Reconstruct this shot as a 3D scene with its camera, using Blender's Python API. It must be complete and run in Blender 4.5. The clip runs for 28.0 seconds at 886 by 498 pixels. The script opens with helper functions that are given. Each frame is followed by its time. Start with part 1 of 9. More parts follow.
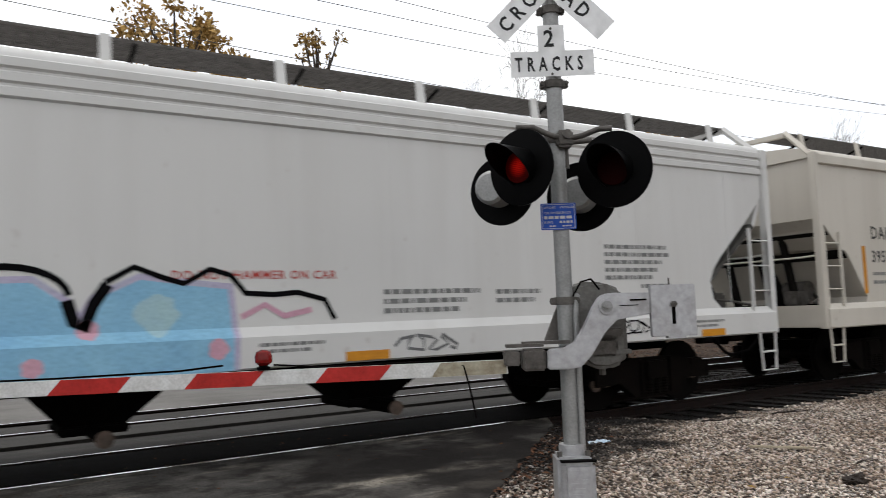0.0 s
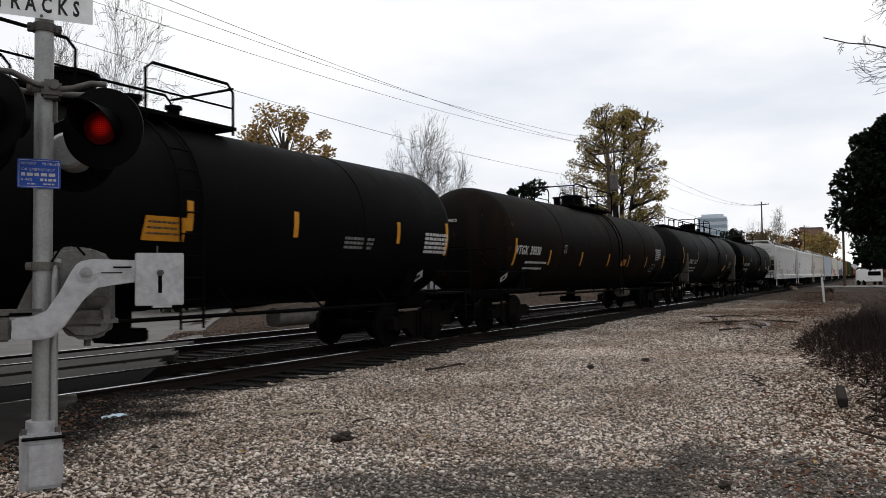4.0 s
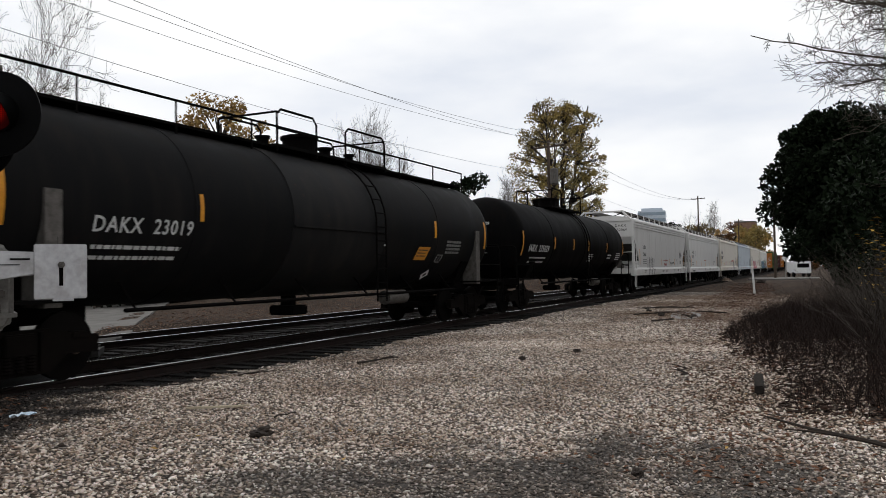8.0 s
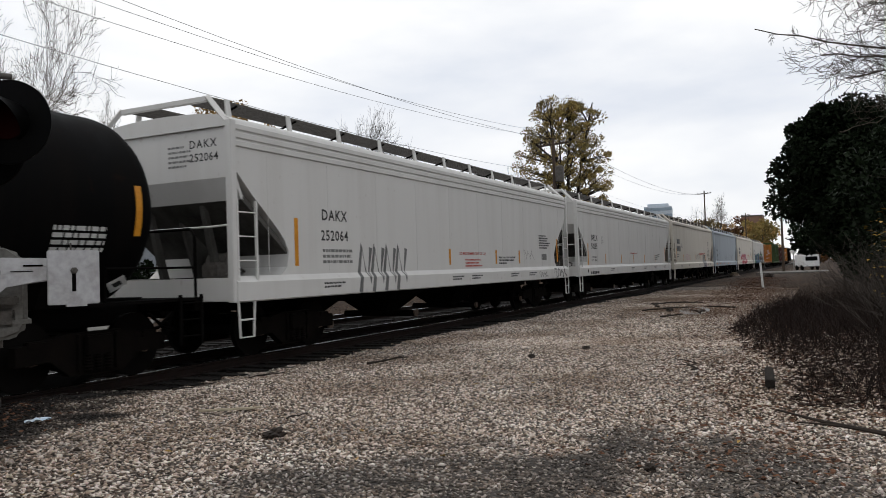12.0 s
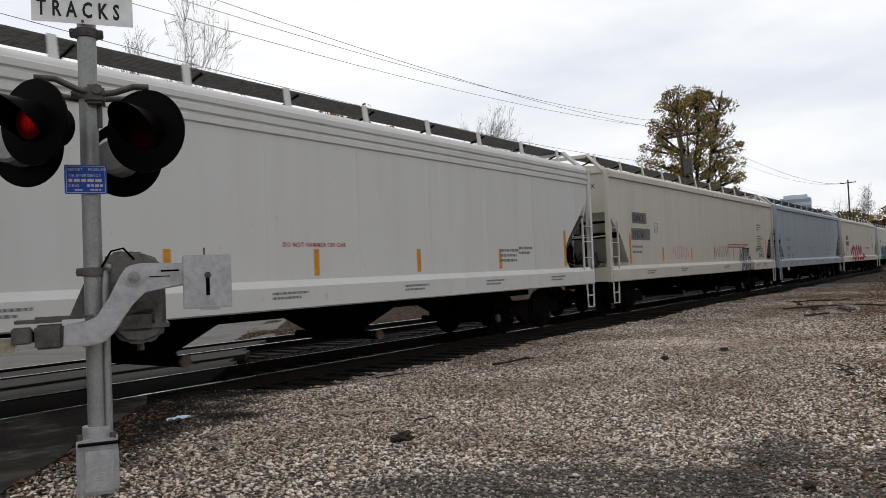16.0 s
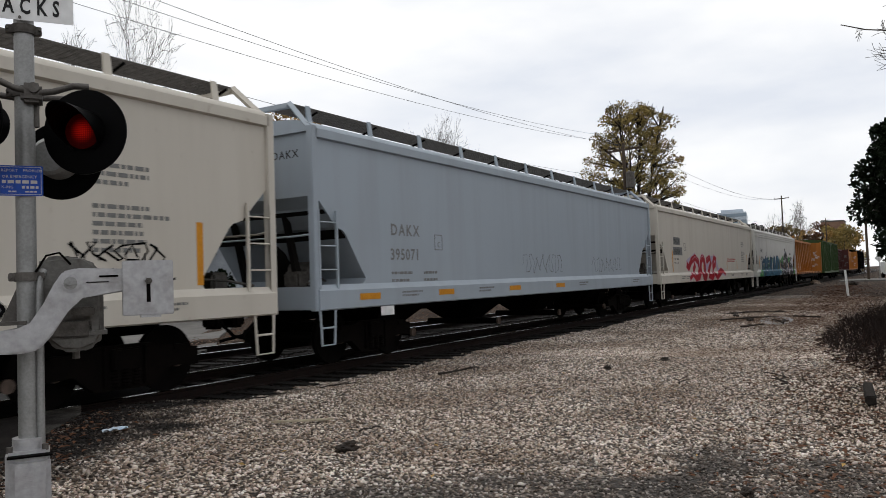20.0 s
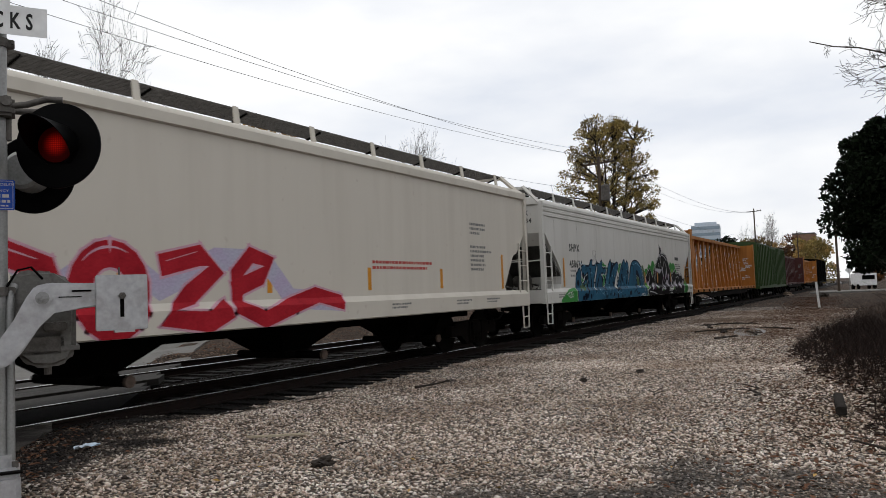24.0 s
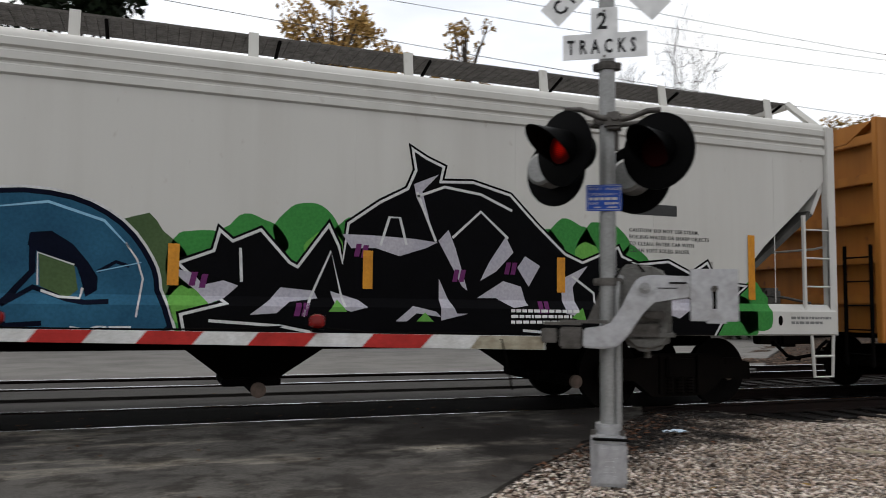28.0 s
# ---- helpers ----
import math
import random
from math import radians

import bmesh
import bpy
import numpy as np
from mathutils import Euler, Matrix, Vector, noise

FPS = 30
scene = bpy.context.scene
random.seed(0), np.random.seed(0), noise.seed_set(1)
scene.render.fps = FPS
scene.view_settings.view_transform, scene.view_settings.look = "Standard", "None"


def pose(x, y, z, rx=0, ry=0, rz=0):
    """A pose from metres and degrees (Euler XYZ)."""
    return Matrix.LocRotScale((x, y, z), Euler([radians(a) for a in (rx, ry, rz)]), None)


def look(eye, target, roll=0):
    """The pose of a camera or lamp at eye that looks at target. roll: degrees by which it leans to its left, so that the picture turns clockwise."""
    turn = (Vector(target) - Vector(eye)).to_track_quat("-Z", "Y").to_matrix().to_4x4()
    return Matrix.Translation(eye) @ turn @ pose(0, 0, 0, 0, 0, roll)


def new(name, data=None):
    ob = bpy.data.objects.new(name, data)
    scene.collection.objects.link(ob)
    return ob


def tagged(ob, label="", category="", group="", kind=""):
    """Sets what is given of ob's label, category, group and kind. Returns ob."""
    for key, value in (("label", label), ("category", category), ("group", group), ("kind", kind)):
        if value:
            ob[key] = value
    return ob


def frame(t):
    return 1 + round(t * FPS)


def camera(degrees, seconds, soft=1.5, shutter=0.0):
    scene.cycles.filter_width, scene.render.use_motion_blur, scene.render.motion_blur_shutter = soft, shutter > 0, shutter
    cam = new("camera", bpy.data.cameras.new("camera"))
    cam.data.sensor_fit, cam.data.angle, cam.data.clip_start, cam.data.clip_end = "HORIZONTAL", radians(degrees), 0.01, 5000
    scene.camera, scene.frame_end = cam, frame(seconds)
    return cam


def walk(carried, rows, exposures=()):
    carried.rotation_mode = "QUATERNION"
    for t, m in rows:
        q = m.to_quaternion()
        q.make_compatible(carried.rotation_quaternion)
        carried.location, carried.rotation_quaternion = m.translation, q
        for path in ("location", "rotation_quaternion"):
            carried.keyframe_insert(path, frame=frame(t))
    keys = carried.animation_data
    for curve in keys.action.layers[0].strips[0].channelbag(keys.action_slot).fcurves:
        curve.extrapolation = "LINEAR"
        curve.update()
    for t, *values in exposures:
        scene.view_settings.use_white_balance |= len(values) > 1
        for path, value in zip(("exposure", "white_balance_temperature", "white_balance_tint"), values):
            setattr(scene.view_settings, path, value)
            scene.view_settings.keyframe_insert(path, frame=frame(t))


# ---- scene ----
cam = camera(59.53, 28.0, soft=0.8, shutter=0.15)

# seconds, x, y, z, pitch, roll, yaw
PATH = [
    (0, -0.771, 0.611, 1.647, 4.88, 2.14, -32.43),
    (0.5, -0.705, 0.581, 1.627, 3.38, 2.40, -41.67),
    (1, -0.660, 0.573, 1.669, 2.41, 3.37, -51.82),
    (1.5, -0.672, 0.429, 1.622, 2.17, 3.99, -58.59),
    (2, -0.657, 0.258, 1.616, 1.62, 1.05, -62.34),
    (2.5, -0.517, 0.204, 1.609, 0.68, 1.24, -62.23),
    (4.5, -0.014, -0.052, 1.602, 2.45, 0.53, -59.94),
    (5, 0.075, -0.006, 1.598, 2.98, 0.59, -62.22),
    (5.5, 0.072, -0.036, 1.594, 1.88, 1.02, -62.04),
    (6, 0.054, -0.113, 1.602, 1.90, 0.05, -61.68),
    (6.5, 0.063, -0.157, 1.596, 1.24, -0.20, -62.02),
    (7, 0.040, -0.179, 1.594, 2.81, 0.03, -62.84),
    (7.5, 0.018, -0.193, 1.589, 1.97, 0.48, -63.83),
    (8, 0.013, -0.188, 1.585, 1.61, 0.87, -64.33),
    (8.5, 0.008, -0.187, 1.587, 1.43, 1.49, -65.08),
    (9, 0.007, -0.190, 1.581, 1.85, 1.74, -65.64),
    (9.5, 0.002, -0.185, 1.581, 1.98, 1.80, -65.48),
    (10, -0.011, -0.187, 1.583, 1.62, 1.80, -64.96),
    (10.5, -0.003, -0.179, 1.580, 1.55, 1.80, -64.20),
    (11, -0.013, -0.180, 1.585, 1.69, 1.85, -63.97),
    (11.5, -0.017, -0.182, 1.584, 1.62, 1.87, -63.91),
    (13.5, -0.015, -0.159, 1.581, 1.84, 1.86, -60.73),
    (14, 0.066, -0.075, 1.593, 2.39, 1.72, -57.62),
    (14.5, 0.129, -0.002, 1.600, 2.87, 2.56, -56.19),
    (15, 0.148, 0.006, 1.595, 2.26, 2.90, -56.13),
    (15.5, 0.162, -0.020, 1.601, 1.78, 2.96, -55.18),
    (16, 0.162, -0.024, 1.606, 1.79, 2.45, -54.83),
    (16.5, 0.170, -0.022, 1.604, 1.96, 2.02, -55.60),
    (17, 0.165, -0.017, 1.599, 2.28, 2.12, -57.48),
    (17.5, 0.155, -0.009, 1.590, 2.45, 2.19, -58.58),
    (18, 0.151, 0.006, 1.597, 2.53, 2.05, -58.45),
    (18.5, 0.144, 0.016, 1.592, 2.56, 2.00, -58.10),
    (19, 0.149, 0.010, 1.595, 2.26, 1.97, -58.31),
    (19.5, 0.160, 0.011, 1.596, 2.21, 1.92, -58.55),
    (20, 0.166, 0.004, 1.596, 2.36, 1.98, -58.88),
    (20.5, 0.169, 0.007, 1.604, 2.55, 1.97, -59.83),
    (21, 0.169, 0.008, 1.596, 2.61, 2.03, -60.29),
    (21.5, 0.168, 0.006, 1.596, 2.71, 2.07, -60.17),
    (23.5, 0.149, -0.006, 1.598, 3.04, 2.10, -60.57),
    (24, 0.149, -0.010, 1.604, 3.23, 2.13, -60.59),
    (24.5, 0.147, -0.014, 1.592, 3.45, 2.30, -60.57),
    (25, 0.150, -0.008, 1.592, 3.51, 2.34, -60.53),
    (25.5, 0.160, -0.009, 1.586, 3.59, 2.42, -60.29),
    (26, 0.159, -0.008, 1.589, 3.61, 2.50, -60.20),
    (26.5, 0.160, -0.013, 1.581, 3.56, 2.64, -59.77),
    (27, 0.160, -0.015, 1.570, 3.45, 2.77, -58.60),
    (27.2, 0.140, -0.018, 1.564, 3.43, 2.61, -55.68),
    (27.4, 0.109, -0.023, 1.538, 3.86, 1.93, -48.54),
    (27.5, 0.118, -0.003, 1.537, 3.94, 1.57, -43.96),
    (27.7, 0.038, -0.025, 1.522, 4.28, 0.73, -33.33),
    (27.8, 0.018, -0.036, 1.517, 4.68, 0.25, -28.54),
    (28, -0.076, -0.032, 1.517, 4.25, -0.63, -20.45),
]
EXPOSURE = [(0.0, 0.25), (1.0, 0.15), (2.0, 0.05), (2.6, 0.0), (4.5, -0.2), (26.8, -0.2), (27.4, -0.08), (28.0, 0.0)]
walk(cam, [(t, pose(x, y, z, 90 + pitch, roll, yaw)) for t, x, y, z, pitch, roll, yaw in PATH], EXPOSURE)


# ---- light ----
world = bpy.data.worlds.new("sky")
scene.world = world
world.use_nodes = True
wn, wl = world.node_tree.nodes, world.node_tree.links
wn.clear()
w_out = wn.new("ShaderNodeOutputWorld")
w_bg = wn.new("ShaderNodeBackground")
w_sky = wn.new("ShaderNodeTexSky")
w_sky.sky_type, w_sky.sun_disc = "NISHITA", False
w_sky.sun_elevation, w_sky.sun_rotation = radians(62), radians(-20)
w_sky.air_density, w_sky.dust_density, w_sky.ozone_density = 1.0, 3.0, 1.0
w_tc = wn.new("ShaderNodeTexCoord")
w_map = wn.new("ShaderNodeMapping")
w_map.inputs["Scale"].default_value = (1.6, 1.6, 5.0)
w_map.inputs["Rotation"].default_value = (0.1, 0.0, 0.5)
w_noise = wn.new("ShaderNodeTexNoise")
w_noise.inputs["Scale"].default_value, w_noise.inputs["Detail"].default_value = 1.7, 7
w_noise.inputs["Roughness"].default_value = 0.5
w_ramp = wn.new("ShaderNodeValToRGB")
w_ramp.color_ramp.elements[0].position, w_ramp.color_ramp.elements[0].color = 0.32, (8.7, 9.1, 9.9, 1)
w_ramp.color_ramp.elements[1].position, w_ramp.color_ramp.elements[1].color = 0.58, (11.6, 11.6, 11.6, 1)
w_mix = wn.new("ShaderNodeMixRGB")
w_mix.inputs[0].default_value = 0.9
wl.new(w_tc.outputs["Generated"], w_map.inputs["Vector"])
wl.new(w_map.outputs["Vector"], w_noise.inputs["Vector"])
wl.new(w_noise.outputs["Fac"], w_ramp.inputs["Fac"])
wl.new(w_sky.outputs["Color"], w_mix.inputs[1])
wl.new(w_ramp.outputs["Color"], w_mix.inputs[2])
wl.new(w_mix.outputs["Color"], w_bg.inputs["Color"])
w_bg.inputs["Strength"].default_value = 0.11
wl.new(w_bg.outputs["Background"], w_out.inputs["Surface"])

sun = new("sun", bpy.data.lights.new("sun", "SUN"))
sun.data.energy, sun.data.angle, sun.data.color = 0.6, radians(30), (1.0, 0.96, 0.9)
sun.matrix_basis = look((0, 0, 30), (5, -14, 0))

# ---- materials ----
def srgb(h):
    """Linear colour from a hex string."""
    v = [int(h[i:i + 2], 16) / 255 for i in (0, 2, 4)]
    return tuple(c / 12.92 if c <= 0.04045 else ((c + 0.055) / 1.055) ** 2.4 for c in v)


def mat(name, base, dark=None, rough=0.7, metal=0.0, scale=6.0, amount=0.5, bump=0.2, bscale=40.0, stretch=(1, 1, 1), vary=0.0, coat=0.0, spec=0.22):
    """A surface with two scales of variation: blotches between base and dark, and fine relief."""
    m = bpy.data.materials.new(name)
    m.use_nodes = True
    n, l = m.node_tree.nodes, m.node_tree.links
    b = n["Principled BSDF"]
    dark = dark or tuple(c * 0.6 for c in base)
    tc = n.new("ShaderNodeTexCoord")
    mp = n.new("ShaderNodeMapping")
    mp.inputs["Scale"].default_value = stretch
    l.new(tc.outputs["Object"], mp.inputs["Vector"])
    big = n.new("ShaderNodeTexNoise")
    big.inputs["Scale"].default_value, big.inputs["Detail"].default_value, big.inputs["Roughness"].default_value = scale, 6, 0.62
    l.new(mp.outputs["Vector"], big.inputs["Vector"])
    fine = n.new("ShaderNodeTexNoise")
    fine.inputs["Scale"].default_value, fine.inputs["Detail"].default_value = bscale, 4
    l.new(tc.outputs["Object"], fine.inputs["Vector"])
    ramp = n.new("ShaderNodeValToRGB")
    ramp.color_ramp.elements[0].position, ramp.color_ramp.elements[0].color = 0.5 - 0.25 * amount - 0.1, (*dark, 1)
    ramp.color_ramp.elements[1].position, ramp.color_ramp.elements[1].color = 0.5 + 0.3 - 0.3 * amount, (*base, 1)
    l.new(big.outputs["Fac"], ramp.inputs["Fac"])
    colour = ramp.outputs["Color"]
    mul = n.new("ShaderNodeMixRGB")
    mul.blend_type, mul.inputs[0].default_value = "MULTIPLY", 0.35
    l.new(colour, mul.inputs[1])
    grain = n.new("ShaderNodeValToRGB")
    grain.color_ramp.elements[0].position, grain.color_ramp.elements[0].color = 0.3, (0.45, 0.45, 0.45, 1)
    grain.color_ramp.elements[1].position, grain.color_ramp.elements[1].color = 0.65, (1, 1, 1, 1)
    l.new(fine.outputs["Fac"], grain.inputs["Fac"])
    l.new(grain.outputs["Color"], mul.inputs[2])
    colour = mul.outputs["Color"]
    if vary:
        info = n.new("ShaderNodeObjectInfo")
        geo = n.new("ShaderNodeNewGeometry")
        add = n.new("ShaderNodeMath")
        add.operation = "ADD"
        l.new(info.outputs["Random"], add.inputs[0])
        l.new(geo.outputs["Random Per Island"], add.inputs[1])
        rng = n.new("ShaderNodeMapRange")
        rng.inputs["From Max"].default_value = 2.0
        rng.inputs["To Min"].default_value, rng.inputs["To Max"].default_value = 1 - vary, 1 + vary
        l.new(add.outputs[0], rng.inputs["Value"])
        hsv = n.new("ShaderNodeHueSaturation")
        l.new(rng.outputs[0], hsv.inputs["Value"])
        l.new(colour, hsv.inputs["Color"])
        colour = hsv.outputs["Color"]
    l.new(colour, b.inputs["Base Color"])
    rr = n.new("ShaderNodeMapRange")
    rr.inputs["To Min"].default_value, rr.inputs["To Max"].default_value = max(0.02, rough - 0.12), min(1, rough + 0.12)
    l.new(big.outputs["Fac"], rr.inputs["Value"])
    l.new(rr.outputs[0], b.inputs["Roughness"])
    b.inputs["Metallic"].default_value = metal
    b.inputs["Coat Weight"].default_value = coat
    b.inputs["Specular IOR Level"].default_value = spec
    if bump:
        bp = n.new("ShaderNodeBump")
        bp.inputs["Strength"].default_value, bp.inputs["Distance"].default_value = bump, 0.01
        l.new(fine.outputs["Fac"], bp.inputs["Height"])
        l.new(bp.outputs["Normal"], b.inputs["Normal"])
    return m


def car_paint(name, base, dirt=(0.16, 0.12, 0.08), grime=0.5, rough=0.5, rust=0.25, spec=0.35):
    """Weathered paint: soot in vertical streaks, thicker low down the noise, and small rust spots."""
    m = bpy.data.materials.new(name)
    m.use_nodes = True
    n, l = m.node_tree.nodes, m.node_tree.links
    b = n["Principled BSDF"]
    tc = n.new("ShaderNodeTexCoord")

    def tex(scl, stretch, detail=5):
        mp = n.new("ShaderNodeMapping")
        mp.inputs["Scale"].default_value = stretch
        l.new(tc.outputs["Object"], mp.inputs["Vector"])
        t = n.new("ShaderNodeTexNoise")
        t.inputs["Scale"].default_value, t.inputs["Detail"].default_value = scl, detail
        l.new(mp.outputs["Vector"], t.inputs["Vector"])
        return t

    def ramp(src, lo, hi, c0, c1):
        r = n.new("ShaderNodeValToRGB")
        r.color_ramp.elements[0].position, r.color_ramp.elements[0].color = lo, c0
        r.color_ramp.elements[1].position, r.color_ramp.elements[1].color = hi, c1
        l.new(src, r.inputs["Fac"])
        return r.outputs["Color"]

    b.inputs["Specular IOR Level"].default_value = spec
    streak = tex(2.2, (1.3, 1.3, 0.10))
    cloud = tex(0.5, (1, 1, 1.2))
    spots = tex(7.0, (1, 1, 0.6), 8)
    mix1 = n.new("ShaderNodeMixRGB")
    mix1.inputs[1].default_value, mix1.inputs[2].default_value = (*base, 1), (*[0.55 * a + 0.45 * d for a, d in zip(base, dirt)], 1)
    f1 = n.new("ShaderNodeMath")
    f1.operation = "MULTIPLY"
    f1.inputs[1].default_value = grime
    l.new(ramp(streak.outputs["Fac"], 0.45, 0.75, (0, 0, 0, 1), (1, 1, 1, 1)), f1.inputs[0])
    l.new(f1.outputs[0], mix1.inputs[0])
    mix2 = n.new("ShaderNodeMixRGB")
    mix2.blend_type = "MULTIPLY"
    mix2.inputs[0].default_value = 0.5 * grime
    l.new(mix1.outputs["Color"], mix2.inputs[1])
    l.new(ramp(cloud.outputs["Fac"], 0.3, 0.7, (0.62, 0.6, 0.56, 1), (1, 1, 1, 1)), mix2.inputs[2])
    mix3 = n.new("ShaderNodeMixRGB")
    mix3.inputs[2].default_value = (0.14, 0.05, 0.02, 1)
    f3 = n.new("ShaderNodeMath")
    f3.operation = "MULTIPLY"
    f3.inputs[1].default_value = rust
    l.new(ramp(spots.outputs["Fac"], 0.66, 0.76, (0, 0, 0, 1), (1, 1, 1, 1)), f3.inputs[0])
    l.new(f3.outputs[0], mix3.inputs[0])
    l.new(mix2.outputs["Color"], mix3.inputs[1])
    l.new(mix3.outputs["Color"], b.inputs["Base Color"])
    rr = n.new("ShaderNodeMapRange")
    rr.inputs["To Min"].default_value, rr.inputs["To Max"].default_value = rough - 0.1, rough + 0.2
    l.new(streak.outputs["Fac"], rr.inputs["Value"])
    l.new(rr.outputs[0], b.inputs["Roughness"])
    bp = n.new("ShaderNodeBump")
    bp.inputs["Strength"].default_value, bp.inputs["Distance"].default_value = 0.12, 0.02
    l.new(cloud.outputs["Fac"], bp.inputs["Height"])
    l.new(bp.outputs["Normal"], b.inputs["Normal"])
    return m


def pebble_mat(name, cols):
    """Crushed stones of several kinds of rock, one kind to a stone."""
    m = bpy.data.materials.new(name)
    m.use_nodes = True
    n, l = m.node_tree.nodes, m.node_tree.links
    b = n["Principled BSDF"]
    geo, r, tc, no, mx = n.new("ShaderNodeNewGeometry"), n.new("ShaderNodeValToRGB"), n.new("ShaderNodeTexCoord"), n.new("ShaderNodeTexNoise"), n.new("ShaderNodeMixRGB")
    while len(r.color_ramp.elements) < len(cols):
        r.color_ramp.elements.new(0.5)
    for k, c in enumerate(cols):
        r.color_ramp.elements[k].position, r.color_ramp.elements[k].color = k / (len(cols) - 1), (*c, 1)
    l.new(geo.outputs["Random Per Island"], r.inputs["Fac"])
    no.inputs["Scale"].default_value, no.inputs["Detail"].default_value = 55, 5
    l.new(tc.outputs["Object"], no.inputs["Vector"])
    mx.blend_type, mx.inputs[0].default_value = "MULTIPLY", 0.35
    l.new(r.outputs["Color"], mx.inputs[1])
    l.new(no.outputs["Color"], mx.inputs[2])
    big = n.new("ShaderNodeTexNoise")
    big.inputs["Scale"].default_value, big.inputs["Detail"].default_value = 0.45, 7
    l.new(tc.outputs["Object"], big.inputs["Vector"])
    tone = n.new("ShaderNodeValToRGB")
    tone.color_ramp.elements[0].position, tone.color_ramp.elements[0].color = 0.36, (1.12, 1.00, 0.90, 1)
    tone.color_ramp.elements[1].position, tone.color_ramp.elements[1].color = 0.60, (1.85, 1.80, 1.75, 1)
    l.new(big.outputs["Fac"], tone.inputs["Fac"])
    m2 = n.new("ShaderNodeMixRGB")
    m2.blend_type, m2.inputs[0].default_value = "MULTIPLY", 1.0
    l.new(mx.outputs["Color"], m2.inputs[1])
    l.new(tone.outputs["Color"], m2.inputs[2])
    dirty = n.new("ShaderNodeMapRange")
    dirty.inputs["From Min"].default_value, dirty.inputs["From Max"].default_value = 0.7, 1.0
    dirty.inputs["To Min"].default_value, dirty.inputs["To Max"].default_value = 1.0, 0.62
    l.new(geo.outputs["Random Per Island"], dirty.inputs["Value"])
    l.new(stained(n, l, tc, m2.outputs["Color"], STAINS_AND_SHADE, dirty.outputs[0]), b.inputs["Base Color"])
    b.inputs["Roughness"].default_value, b.inputs["Specular IOR Level"].default_value = 0.9, 0.2
    return m


def worn_asphalt():
    """Old asphalt: fine chippings, oily and shaded dark spots by the rails, pale scuffs drawn out along the wheel
    tracks, cracks.
    """
    m = bpy.data.materials.new("asphalt")
    m.use_nodes = True
    n, l = m.node_tree.nodes, m.node_tree.links
    b = n["Principled BSDF"]
    tc = n.new("ShaderNodeTexCoord")

    def layer(scale, stretch, turn, lo, hi, c0, c1, detail=6):
        mp, no, r = n.new("ShaderNodeMapping"), n.new("ShaderNodeTexNoise"), n.new("ShaderNodeValToRGB")
        mp.inputs["Scale"].default_value, mp.inputs["Rotation"].default_value = stretch, (0, 0, turn)
        l.new(tc.outputs["Object"], mp.inputs["Vector"])
        no.inputs["Scale"].default_value, no.inputs["Detail"].default_value, no.inputs["Roughness"].default_value = scale, detail, 0.65
        l.new(mp.outputs["Vector"], no.inputs["Vector"])
        r.color_ramp.elements[0].position, r.color_ramp.elements[0].color = lo, (*c0, 1)
        r.color_ramp.elements[1].position, r.color_ramp.elements[1].color = hi, (*c1, 1)
        l.new(no.outputs["Fac"], r.inputs["Fac"])
        return no, r.outputs["Color"]

    def times(a, c):
        x = n.new("ShaderNodeMixRGB")
        x.blend_type, x.inputs[0].default_value = "MULTIPLY", 1.0
        l.new(a, x.inputs[1])
        l.new(c, x.inputs[2])
        return x.outputs["Color"]

    _, base = layer(0.55, (1, 1, 1), 0, 0.36, 0.66, (0.05, 0.047, 0.044), (0.145, 0.137, 0.125))
    _, scuff = layer(1.1, (0.45, 1.6, 1), -0.9, 0.52, 0.62, (0.85, 0.85, 0.85), (2.3, 2.22, 2.05))
    chips, chip = layer(75, (1, 1, 1), 0, 0.32, 0.68, (0.35, 0.35, 0.35), (1.5, 1.48, 1.45), 3)
    _, blot = layer(3.2, (1, 1, 1), 0, 0.40, 0.52, (0.5, 0.48, 0.46), (1.1, 1.1, 1.1), 10)
    # spots near the rails: oily asphalt and the train's shade in one colour
    oil_shade = [(2.2, 5.6, 0.9, 0.7), (3.2, 6.5, 1.2, 0.86), (4.1, 7.4, 1.4, 0.92), (4.9, 8.2, 1.4, 0.94), (2.6, 7.9, 1.3, 0.8)]
    l.new(stained(n, l, tc, times(times(times(base, scuff), chip), blot), oil_shade), b.inputs["Base Color"])
    b.inputs["Roughness"].default_value, b.inputs["Specular IOR Level"].default_value = 0.92, 0.12
    bp = n.new("ShaderNodeBump")
    bp.inputs["Strength"].default_value, bp.inputs["Distance"].default_value = 0.8, 0.008
    l.new(chips.outputs["Fac"], bp.inputs["Height"])
    l.new(bp.outputs["Normal"], b.inputs["Normal"])
    return m


